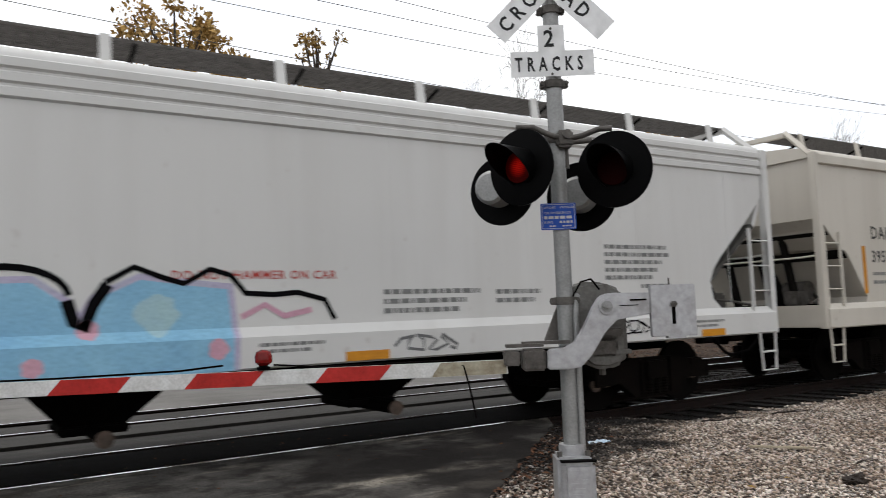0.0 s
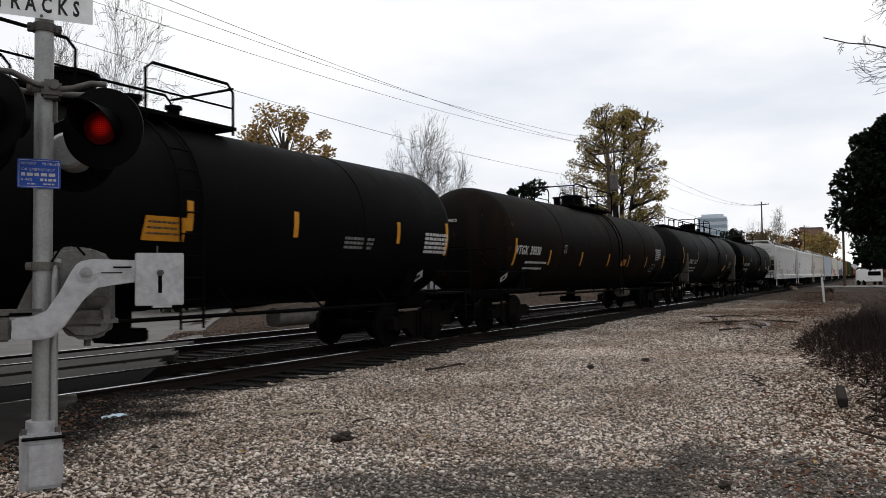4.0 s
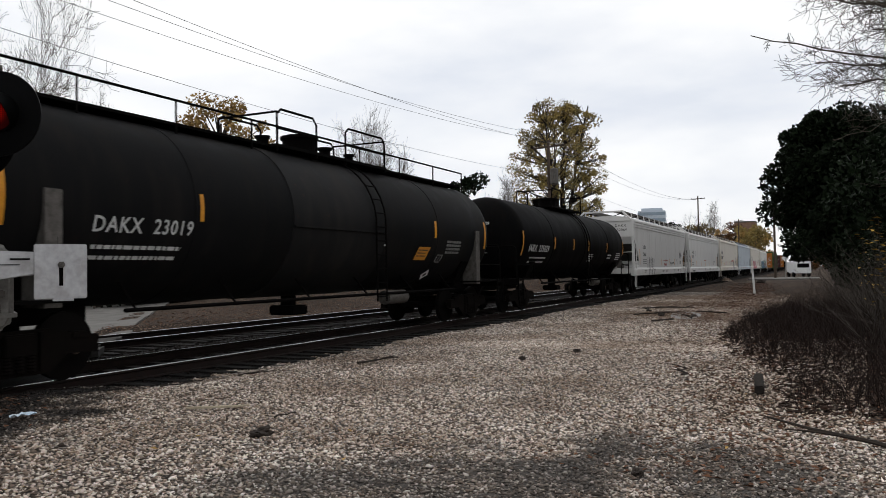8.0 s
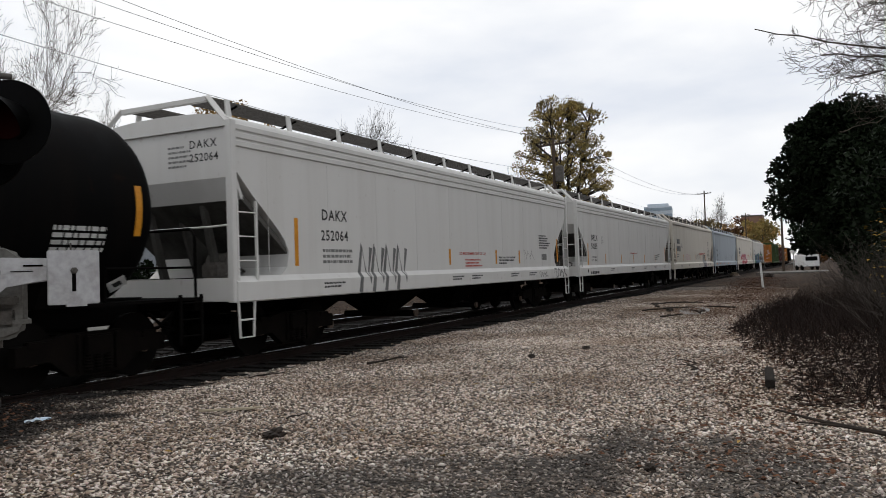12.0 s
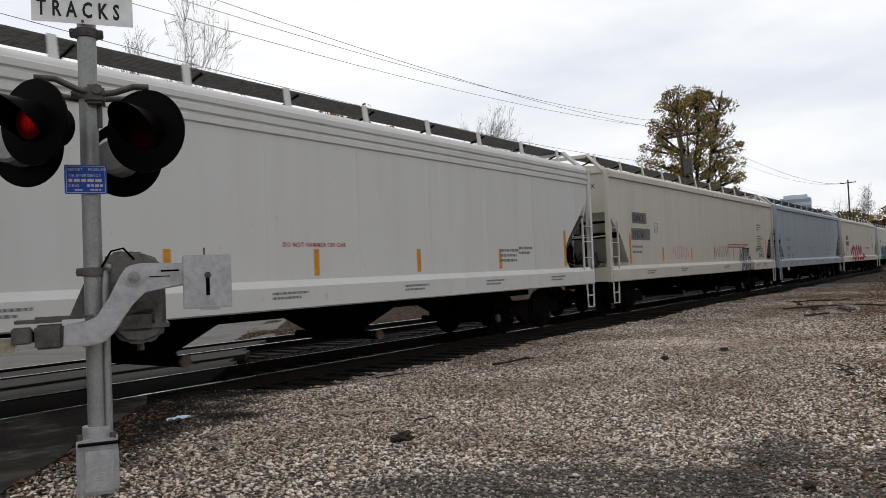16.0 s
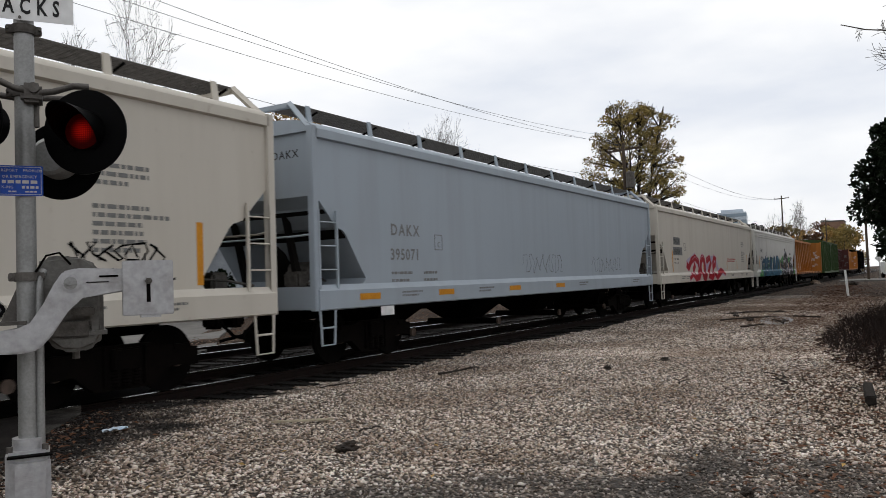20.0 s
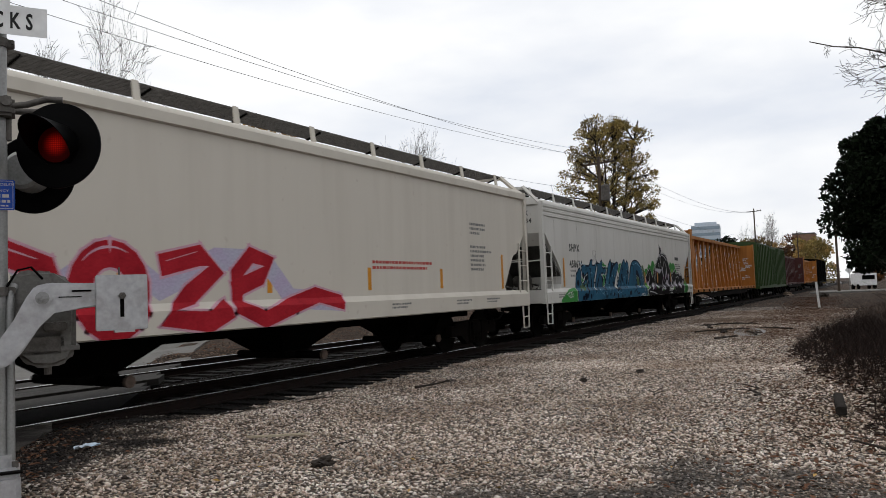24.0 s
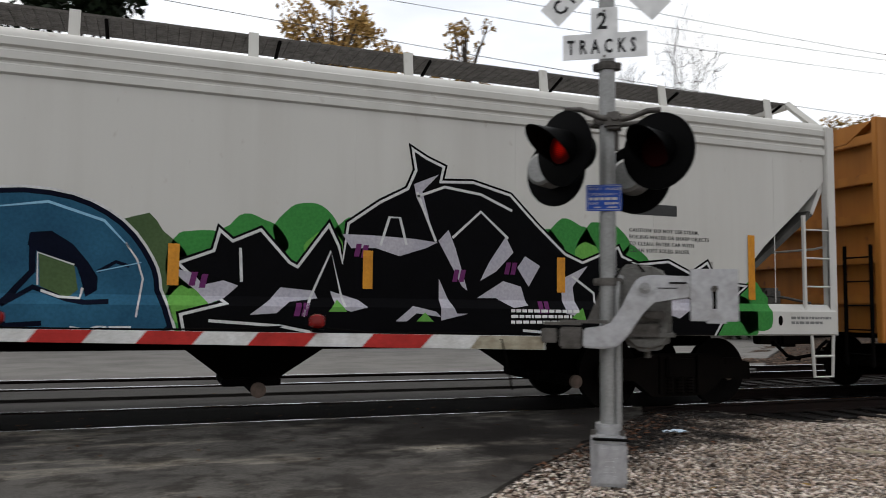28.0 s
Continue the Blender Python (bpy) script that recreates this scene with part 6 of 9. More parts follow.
tips = [[(-5.62, 2.25), (-5.30, 2.44), (-5.41, 2.27)], [(-4.95, 2.22), (-4.72, 2.42), (-4.8, 2.2)], [(-4.5, 2.25), (-4.30, 2.46), (-4.40, 2.12)], [(-3.55, 2.25), (-3.30, 2.48), (-3.42, 2.12)], [(-2.8, 2.22), (-2.55, 2.42), (-2.6, 2.12)], [(-1.9, 2.28), (-1.68, 2.50), (-1.62, 2.22)]]
spray(car, tips, G_WHITE, 0)
spray(car, [grown(bowed(q, 3), 0.055) for q in LET], G_WHITE, 1)
spray(car, [grown(bowed(q, 3), 0.028) for q in LET], G_NAVY, 2)
spray(car, [grown(bowed(q, 3), -0.022) for q in LET], G_TEAL, 3)
rnd = random.Random(77)
spray(car, [puff(rnd.uniform(-6.9, -1.2), rnd.choice((1.05, 1.12, 1.6, 1.75, 1.9)) + rnd.uniform(-0.05, 0.05), rnd.uniform(0.03, 0.10), 400 + k, 8) for k in range(34)], G_NAVY, 4)
spray(car, [q for k in range(30) for q in (lambda x, z, a: ribbon([(x, z), (x + 0.16 * math.cos(a), z + 0.16 * math.sin(a)), (x + 0.26 * math.cos(a + 0.7), z + 0.26 * math.sin(a + 0.7))], 0.06, True))(rnd.uniform(-6.8, -1.3), rnd.uniform(1.05, 2.0), rnd.uniform(0.4, 2.2))], G_NAVY, 4)
spray(car, [q for k in range(40) for q in (lambda x, z, a: ribbon([(x, z), (x + 0.10 * math.cos(a), z + 0.10 * math.sin(a)), (x + 0.17 * math.cos(a + 0.6), z + 0.17 * math.sin(a + 0.6))], 0.022, True))(rnd.uniform(-6.9, -1.3), rnd.uniform(1.03, 2.05), rnd.uniform(0.2, 2.8))], G_SKY, 6)
spray(car, [bowed([(-6.75, 1.40), (-6.5, 1.56), (-6.35, 1.44), (-6.15, 1.58), (-6.12, 1.42), (-6.5, 1.30)])], G_OLIVE, 5)
spray(car, [bowed([(-8.6, 0.98), (-8.2, 1.25), (-7.8, 1.36), (-7.1, 1.38), (-7.1, 0.98)])], G_GREEN, 0)
spray(car, ribbon(scrawl(-8.0, -7.6, 1.1, 1.3, 30, 3), 0.02), G_WHITE, 1)
spray(car, ribbon(scrawl(0.1, 0.7, 1.0, 1.09, 31, 3), 0.02), G_WHITE, 6)
spray(car, [q for s in ([(-6.9, 1.3), (-6.2, 1.5), (-6.1, 1.1)], [(-5.2, 1.2), (-4.9, 1.6), (-4.7, 1.85)], [(-3.8, 1.1), (-3.6, 1.7), (-3.5, 2.1)], [(-2.5, 1.3), (-2.1, 1.8)], [(-3.0, 1.25), (-2.6, 1.35), (-2.5, 1.0)], [(-1.7, 1.2), (-1.5, 1.7), (-1.45, 2.0)], [(-4.6, 1.15), (-4.3, 1.25)], [(-5.7, 1.1), (-5.6, 1.6), (-5.7, 2.0)]) for q in ribbon(s, 0.09, True)] + [[(-0.26, 1.86), (-0.24, 1.98), (-0.06, 2.0), (0.13, 1.88), (0.27, 1.71), (0.36, 1.57), (0.36, 1.44), (0.26, 1.37), (0.21, 1.55), (0.17, 1.66), (-0.17, 1.8)]] + ribbon([(-0.45, 1.29), (-0.2, 1.46), (0.1, 1.35), (0.25, 1.32), (0.47, 1.33)], 0.05) + ribbon([(-0.22, 1.97), (-0.21, 1.61), (-0.33, 1.46), (-0.45, 1.3)], 0.06) + ribbon(arc(-0.75, 1.95, 0.22, 0.25, -30, 200), 0.05) + ribbon([(0.36, 1.62), (0.52, 1.72), (0.64, 1.68)], 0.035) + ribbon([(-0.9, 1.15), (-0.6, 1.25), (-0.4, 1.1), (-0.1, 1.12)], 0.05), G_NAVY, 4)
spray(car, [[(-0.16, 1.79), (0.15, 1.67), (0.19, 1.44), (0.1, 1.36), (-0.14, 1.47)]], G_OLIVE, 5)
spray(car, [q for s in ([(-0.6, 2.2), (-0.1, 2.28), (0.4, 2.12), (0.65, 1.85)], [(-4.7, 2.2), (-4.4, 2.25)], [(-3.3, 2.15), (-3.05, 2.3)], [(-6.75, 2.2), (-6.1, 2.08)], [(-1.5, 2.0), (-1.27, 2.22)], [(-1.0, 1.5), (-0.95, 1.1)], [(0.35, 1.62), (0.75, 1.72)], [(-2.9, 1.12), (-2.4, 1.22)], [(-5.4, 1.15), (-5.1, 1.5)], [(-3.9, 1.25), (-3.6, 1.55)]) for q in ribbon(s, 0.035, True)], G_SKY, 6)
spray(car, ribbon([(-0.13, 1.43), (0.03, 1.37), (0.21, 1.36), (0.23, 1.46)], 0.025) + ribbon([(-0.16, 1.48), (-0.17, 1.79), (0.15, 1.68)], 0.016) + ribbon([(0.6, 1.91), (0.71, 1.75), (0.77, 1.56), (0.74, 1.33), (0.72, 1.18)], 0.018), G_WHITE, 6)
# black and white wildstyle
dome = [(2.78, 1.75), (2.85, 2.2), (3.2, 2.45), (3.52, 2.62), (3.62, 2.85), (3.58, 3.06), (3.72, 2.98), (3.92, 2.9), (3.88, 2.72), (4.3, 2.74), (4.77, 2.62), (5.1, 2.3), (5.5, 1.95), (5.75, 1.85), (6.25, 2.05), (6.3, 1.95), (6.55, 1.85), (7.0, 1.9), (7.35, 1.75), (7.6, 1.9), (7.75, 1.65), (8.2, 1.62), (7.9, 1.4), (7.6, 0.95), (1.2, 0.95), (1.15, 1.2), (1.6, 1.32), (1.3, 1.55), (1.12, 1.72), (1.45, 1.85), (1.5, 2.05), (1.62, 1.95), (1.9, 2.08), (2.2, 1.75), (2.3, 1.7), (2.62, 2.15), (2.72, 1.95)]
spray(car, [grown(dome, 0.055)], G_BLACK, 2)
spray(car, [grown(dome, 0.03)], G_WHITE, 3)
spray(car, [dome], G_BLACK, 4)
shards = [[(1.02, 1.68), (1.24, 1.63), (1.34, 1.51), (1.54, 1.56), (1.69, 1.51), (1.55, 1.38), (1.4, 1.32), (1.28, 1.45), (1.15, 1.55)],
          [(1.8, 1.21), (2.01, 1.37), (2.12, 1.5), (2.47, 1.47), (2.51, 1.39), (2.21, 1.35), (2.07, 1.23)], [(2.65, 1.47), (2.95, 1.38), (3.05, 1.3), (2.86, 1.25), (2.7, 1.31)],
          [(2.77, 2.09), (2.87, 1.94), (3.15, 1.95), (3.42, 1.87), (3.73, 1.97), (3.87, 2.04), (3.59, 2.07), (3.11, 2.09)], [(3.58, 2.69), (3.88, 2.82), (3.68, 2.61), (3.79, 2.21), (3.61, 2.54)],
          [(3.36, 1.15), (3.56, 1.32), (3.83, 1.26), (3.89, 1.2), (3.6, 1.24), (3.49, 1.15)], [(3.88, 2.06), (4.0, 2.19), (4.09, 1.98), (4.24, 1.5), (4.17, 1.55), (4.03, 1.8)],
          [(4.36, 1.42), (4.69, 1.62), (4.92, 1.56), (4.99, 1.34), (4.79, 1.31), (4.6, 1.42)], [(4.5, 1.82), (4.72, 2.14), (4.82, 1.96), (4.6, 1.73), (4.4, 1.62)], [(3.89, 1.63), (4.08, 1.24), (4.22, 1.24), (3.89, 1.16)],
          [(4.87, 1.78), (5.02, 1.56), (5.17, 1.81), (4.97, 1.92)], [(5.45, 1.66), (5.82, 1.83), (5.61, 1.57), (5.66, 1.21), (5.47, 1.25)], [(6.0, 1.45), (6.35, 1.62), (6.5, 1.4), (6.2, 1.25)], [(6.75, 1.3), (7.1, 1.55), (7.4, 1.4), (7.1, 1.2)], [(7.5, 1.4), (7.95, 1.62), (7.8, 1.35)]]
spray(car, shards, G_PALE, 5)
spray(car, [q for s in ([(3.62, 2.6), (3.7, 2.4), (3.85, 2.05)], [(3.62, 2.55), (3.95, 2.68), (4.4, 2.62), (4.8, 2.45)], [(3.2, 1.98), (3.3, 2.3), (3.42, 2.3), (3.5, 2.0)], [(4.05, 2.1), (4.4, 2.42), (4.75, 2.12)], [(2.35, 1.2), (2.65, 1.9), (2.8, 1.3)], [(1.7, 1.9), (1.72, 1.55)], [(5.6, 1.7), (5.9, 1.5), (5.95, 1.05)], [(6.5, 1.7), (6.9, 1.78), (7.15, 1.55)], [(1.4, 1.15), (2.1, 1.1), (2.5, 1.02)], [(4.9, 1.05), (5.3, 1.02)]) for q in ribbon(s, 0.03)], G_WHITE, 6)
spray(car, [[(x, z), (x + 0.06, z), (x + 0.09, z + 0.14), (x + 0.03, z + 0.14)] for x, z in ((1.2, 1.5), (1.3, 1.48), (2.9, 1.85), (2.98, 1.84), (4.05, 1.6), (4.13, 1.6), (2.25, 1.2), (2.33, 1.2), (5.1, 1.25), (5.18, 1.25), (6.75, 1.25), (6.83, 1.25), (4.7, 1.7), (4.78, 1.7))], G_PURPLE, 6)
spray(car, [[(2.62, 1.25), (2.72, 1.38), (2.82, 1.25)], [(5.55, 1.2), (5.7, 1.32), (5.75, 1.15)], [(3.6, 1.15), (3.7, 1.25), (3.8, 1.15)]], G_LIME, 6)
part("paint_patch", bx(BM(), 6.44, 7.14, SIDE_Y - 0.003, SIDE_Y, 2.5, 2.64), TEXT_DARK, car, "black painted-out block")
for k, t in enumerate(("CAUTION: DO NOT USE STEAM,", "BOILING WATER OR SHARP OBJECTS", "TO CLEAN. ENTER CAR WITH", "CLEAN SOFT SOLED SHOES.")):
    word(car, t, 6.42, 2.28 - k * 0.085, 0.05, TEXT_DARK, bold=0.01, stretch=0.95)
bars([0.9, 0.8, 0.75], car, side(4.75, 1.26, SIDE_Y - 0.103), SIGN_WHITE, seed=92, h=0.035, gap=0.03)
amber_row(car, [1.05, 3.06, 5.45], 1.5, 0.42, 0.11)
for ob in [o for o in car.children if o.name.startswith("reflector_strip")]:
    ob.location.y = -0.012
part("oval_hole", turned(BM(), [(0.001, 0), (0.045, 0.0), (0.045, 0.003), (0.001, 0.003)], 16, side(8.72, 1.18, SIDE_Y - 0.0905) @ Matrix.Diagonal((0.8, 1.5, 1, 1))), FLAT_BLACK, car)
sill_marks(car, [8.9, -8.8], seed=93)

# ---- tank marks ----
def tank_word(t, text, x, z, size, stretch=1.0, bold=0.01, spacing=1.05):
    car, h, r, zc = t
    lettering(text, size * 1.37, car, on_tank(x, z, r, zc), TEXT_WHITE, stretch=stretch, bold=bold, spacing=spacing)


def tank_small(t, x, z, rows, h=0.05, gap=0.05, seed=1, material=None):
    car, hh, r, zc = t
    for k, w in enumerate(rows):
        bars([w], car, on_tank(x, z - k * (h + gap), r, zc, 0.004), material or TEXT_WHITE, seed=seed + k, h=h)


def tank_strips(t, xs, z, height):
    for x in xs:
        tank_strip(t[0], x, z, t[2], t[3], height)


def placard(t, x, z, s=0.19):
    o = part("placard", prism(BM(), [(0, -s), (s, 0), (0, s), (-s, 0)], 0, 0.003, "z"), SIGN_WHITE, t[0], "white diamond placard")
    o.matrix_basis = on_tank(x, z, t[2], t[3], 0.008)
    m = part("placard_mark", prism(BM(), [(0, -s * 0.4), (s * 0.5, 0), (0, s * 0.4), (-s * 0.5, 0)], 0.004, 0.005, "z"), TEXT_DARK, o)


def orange_panel(t, x, z, w=0.7, h=0.34):
    o = part("orange_panel", bx(BM(), 0, w, 0, h, 0, 0.003), AMBER, t[0], "orange notice panel")
    o.matrix_basis = on_tank(x, z, t[2], t[3], 0.012)
    bars([w * 0.8, w * 0.7, w * 0.8], o, pose(0.05, h * 0.72, 0.004), TEXT_DARK, seed=5, h=0.03, gap=0.05)


def on_head(t, polar, turn, lift=0.006):
    """A frame lying on the dished head at the leading end: polar degrees out from its middle, turn degrees up from the near side."""
    car, h, r, zc = t
    a, b = radians(polar), radians(turn)
    way = Vector((0, -math.cos(b), math.sin(b)))
    at = Vector((-h + HEAD_IN + HEAD_DEEP * (1 - math.cos(a)), 0, zc)) + way * r * math.sin(a)
    n = (Vector((-math.cos(a) / HEAD_DEEP, 0, 0)) + way * math.sin(a) / r).normalized()
    u = Vector((0, 0, 1)).cross(n).normalized()
    w = n.cross(u)
    m = Matrix((u, w, n)).transposed().to_4x4()
    m.translation = at + n * lift
    return m


def head_marks(t, text, polar, turn, size, rows, low=None):
    """Reporting marks and small print stencilled on a tank's end."""
    m = on_head(t, polar, turn, 0.02)
    lettering(text, size * 1.37, t[0], m @ pose(-0.36 * size * len(text), 0, 0), TEXT_WHITE, bold=0.008)
    for k, wide in enumerate(rows):
        bars([wide], t[0], m @ pose(-0.36 * size * len(text), -size * 1.0 - 0.1 * k, 0), TEXT_WHITE, seed=140 + k, h=0.05)
    if low:
        q = on_head(t, low[0], low[1], 0.02)
        for k in range(4):
            bars([0.42 - 0.06 * (k % 3)], t[0], q @ pose(-0.2, -0.075 * k, 0), TEXT_GREY, seed=150 + k, h=0.035)


def framed_mark(t, x, z, w, h):
    """A small white outline with a divider, painted on a tank's side."""
    m = on_tank(x, z, t[2], t[3], 0.009)
    bm = BM()
    for x0, x1, z0, z1 in ((0, w, 0, 0.014), (0, w, h - 0.014, h), (0, 0.014, 0, h), (w - 0.014, w, 0, h), (w * 0.45, w * 0.45 + 0.01, h * 0.15, h * 0.85)):
        bx(bm, x0, x1, z0, z1, 0, 0.002)
    part("stencil_frame", bm, TEXT_WHITE, t[0]).matrix_basis = m


tank_strips(t1, [-7.27], 1.95, 0.75)
tank_strips(t1, [-3.41, 0.03, 2.26, 5.33], 2.1, 0.42)
tank_strips(t1, [7.27], 1.9, 0.7)
tank_word(t1, "TILX 265808", -6.25, 2.1, 0.22, 1.0)
tank_small(t1, -6.2, 1.85, [1.7, 1.6], seed=101)
orange_panel(t1, -0.75, 1.95)
tank_small(t1, 3.6, 2.12, [0.9, 0.9, 0.85], h=0.05, gap=0.03, seed=102, material=TEXT_GREY)
tank_small(t1, 6.35, 2.3, [0.95, 0.95, 0.95, 0.95, 0.95], h=0.06, gap=0.03, seed=103)
placard(t1, 6.6, 1.45)
tank_strips(t2, [-7.82], 1.72, 0.7)
tank_strips(t2, [-5.39, -2.72, 0.05, 2.47, 4.93], 1.75, 0.42)
tank_strips(t2, [7.63], 1.75, 0.5)
tank_word(t2, "VTGX  30030", -7.82, 2.02, 0.24, 0.85, 0.025)
tank_small(t2, -7.07, 1.78, [1.5, 1.3], h=0.06, gap=0.1, seed=105)
orange_panel(t2, 1.53, 1.78, 0.55, 0.25)
tank_small(t2, 6.23, 2.45, [0.8, 0.8, 0.8, 0.8, 0.8, 0.5], h=0.05, gap=0.03, seed=107)
placard(t2, 6.93, 1.4)
placard(t2, -7.89, 1.4)
tank_strips(t3, [-7.35], 2.0, 0.75)
tank_strips(t3, [-4.08, -1.67, 1.55, 4.09], 2.2, 0.42)
tank_strips(t3, [7.29], 2.0, 0.75)
tank_word(t3, "DAKX  23019", -6.06, 1.98, 0.23, 0.9, 0.012, 1.12)
tank_small(t3, -6.01, 1.75, [1.6, 1.55], h=0.06, gap=0.08, seed=109)
tank_small(t3, -0.41, 2.0, [0.5, 0.5, 0.45], h=0.045, gap=0.04, seed=111)
tank_small(t3, 1.09, 1.95, [0.6, 0.5], h=0.045, gap=0.04, seed=113)
orange_panel(t3, 3.19, 1.66, 0.6, 0.36)
tank_small(t3, 4.79, 2.1, [0.85, 0.85, 0.85, 0.85], h=0.06, gap=0.03, seed=115, material=TEXT_GREY)
placard(t3, 4.34, 1.3)
placard(t3, -7.35, 1.35)
tank_strips(t4, [-7.3], 1.85, 0.8)
tank_strips(t4, [-3.9, -1.45, 0.77, 3.9], 2.12, 0.42)
tank_strips(t4, [7.12], 2.0, 0.7)
tank_word(t4, "IARX  235029", -6.72, 2.0, 0.24, 1.08, 0.012)
tank_small(t4, -6.4, 1.76, [1.7, 1.6], h=0.06, gap=0.08, seed=117)
tank_small(t4, 1, 1.95, [0.6, 0.7, 0.6, 0.6], h=0.045, gap=0.04, seed=119)
tank_small(t4, 4.1, 1.95, [0.8, 0.8], h=0.07, gap=0.05, seed=121)
tank_small(t4, 5.8, 2.05, [0.8, 0.8, 0.8, 0.8], h=0.06, gap=0.03, seed=123)
placard(t4, 7.12, 1.35)
head_marks(t2, "VTGX 30030", 21, 110, 0.085, [])
head_marks(t3, "DAKX 23019", 21, 95, 0.115, [0.4, 0.3], (15, -60))
head_marks(t4, "IARX 235029", 18, 85, 0.115, [0.45, 0.3], (12, -60))
framed_mark(t2, -4.35, 2.11, 0.17, 0.24)
framed_mark(t2, 5.73, 1.58, 0.50, 0.34)
framed_mark(t3, 4.37, 1.61, 0.30, 0.22)

# the worn jacket band and its ledge round the third tank
car, h, r, zc = t3
for lo, hi in ((-1.75, 1.6),):
    prof = [(r + 0.001, lo), (r + 0.018, lo + 0.01), (r + 0.018, hi - 0.01), (r + 0.001, hi)]
    part("jacket_band", turned(BM(), prof, 48, Matrix.Translation((0, 0, zc)) @ Euler((0, radians(90), 0)).to_matrix().to_4x4()), JACKET, car, "grey weathered jacket band", smooth=True)
    part("band_ledge", bx(BM(), lo, hi, -r - 0.05, -r + 0.03, zc - 0.16, zc - 0.12, 0.006), JACKET, car)

# pale scuffs and scribbles on the posts of the centerbeams
for cb, m in ((c1, TEXT_WHITE), (c2, TEXT_WHITE), (c3, TEXT_GREY)):
    car, h = cb
    rnd = random.Random(int(h * 10))
    lean = math.degrees(math.atan2(0.16, 2.92))
    for k in range(1, 15):
        x = -h + 1.0 + (2 * h - 2.0) * k / 14
        for j in range(9):
            z = 1.35 + j * 0.27 + rnd.uniform(-0.08, 0.08)
            if rnd.random() < (0.12 if k < 5 else 0.62):
                y = -(0.60 - 0.16 * (z - 1.08) / 2.92) - 0.004
                m_at = Matrix.Translation((x - 0.15, y, z)) @ Euler((radians(90 - lean), 0, radians(0))).to_matrix().to_4x4() @ pose(0, 0, 0, 0, 0, rnd.uniform(-14, 14))
                bars([rnd.uniform(0.1, 0.28), rnd.uniform(0.08, 0.26)], car, m_at, m, seed=130 + 9 * k + j, h=0.05, gap=0.035)
    for j in range(26):
        m_at = Matrix(((0, 0, -1, h - 0.085), (-1, 0, 0, rnd.uniform(-0.9, 1.2)), (0, 1, 0, rnd.uniform(1.4, 3.6)), (0, 0, 0, 1)))
        bars([rnd.uniform(0.2, 0.5), rnd.uniform(0.15, 0.4)], car, m_at @ pose(0, 0, 0, 0, 0, rnd.uniform(-12, 12)), m, seed=300 + j, h=0.07, gap=0.05)
    bars([0.55, 0.0], car, side(-h + 4.9, 0.86, -1.3835), m, seed=150, h=0.14, gap=0.06)
    bars([0.9, 0.0], car, side(-h + 5.8, 0.86, -1.3835), m, seed=151, h=0.14, gap=0.06)

# ---- crossing signal and gate ----
MAST = Vector((3.198, 5.117, 0.014))
SIGN_YAW = math.degrees(math.atan2(-0.54, 0.84))     # the signs' width runs along this way
signal = thing("crossing_signal", "grey steel railway crossing signal with white crossbuck and twin red lamps", "crossing signal", m=Matrix.Translation(MAST) @ pose(0, 0, 0, 0, 0, SIGN_YAW) @ Matrix.Scale(0.992, 4))
# in the signal's own space: x right along the signs, -y towards the road, z up
bm = rod(BM(), (0, 0, 0.55), (0, 0, 4.45), 0.063, 24)
part("mast", bm, GALV, signal, smooth=True)
for z in (3.42, 4.02, 2.98, 1.72):
    bm = BM()
    rod(bm, (0, 0, z - 0.03), (0, 0, z + 0.03), 0.078, 20)
    for s in (-1, 1):
        bx(bm, s * 0.075 - 0.035, s * 0.075 + 0.035, -0.03, 0.03, z - 0.028, z + 0.028, 0.006)
        rod(bm, (s * 0.10, -0.06, z), (s * 0.10, 0.06, z), 0.011, 8)
    part("clamp", bm, OLD_STEEL, signal)


def plate(name, outline, y, material, label, parent=signal, thick=0.004):
    bm = prism(BM(), outline, y - thick, y)
    return part(name, bm, material, parent, label)


def facing(x, y, z, turn=0.0):
    """A pose of writing that faces the road, turned in its plane."""
    return Matrix.Translation((x, y, z)) @ Euler((radians(90), 0, 0)).to_matrix().to_4x4() @ pose(0, 0, 0, 0, 0, turn)


# inverted T plate
tp = plate("tracks_plate", [(-0.34, 3.465), (0.31, 3.465), (0.31, 3.668), (0.086, 3.668), (0.086, 3.875), (-0.122, 3.875), (-0.122, 3.668), (-0.34, 3.668)], -0.085, SIGN_WHITE, "white plate lettered 2 TRACKS")
lettering("TRACKS", 0.155, tp, facing(-0.306, -0.0905, 3.512), SIGN_BLACK, spacing=1.74, bold=0.026, stretch=0.615)
lettering("2", 0.185, tp, facing(-0.077, -0.0905, 3.705), SIGN_BLACK, bold=0.022, stretch=0.9)
for x, z in ((-0.02, 3.845), (-0.02, 3.483)):
    part("bolt", rod(BM(), (x, -0.098, z), (x, -0.086, z), 0.010, 10), OLD_STEEL, tp)
for k, (ang, word) in enumerate(((45, "CROSSING"), (-45, "RAIL ROAD"))):
    bm = bx(BM(), -0.61, 0.61, -0.10, 0.10, 0, 0.004)
    bl = part("crossbuck_blade", bm, SIGN_WHITE, signal, "white crossbuck blade lettered in black")
    bl.matrix_basis = facing(-0.015, -0.086 - 0.006 * k, 4.245, ang)
    lettering(word, 0.165, bl, pose(-0.545 if k == 0 else -0.56, -0.058, 0.0052), SIGN_BLACK, spacing=1.62 if k == 0 else 1.5, bold=0.02, stretch=0.83)
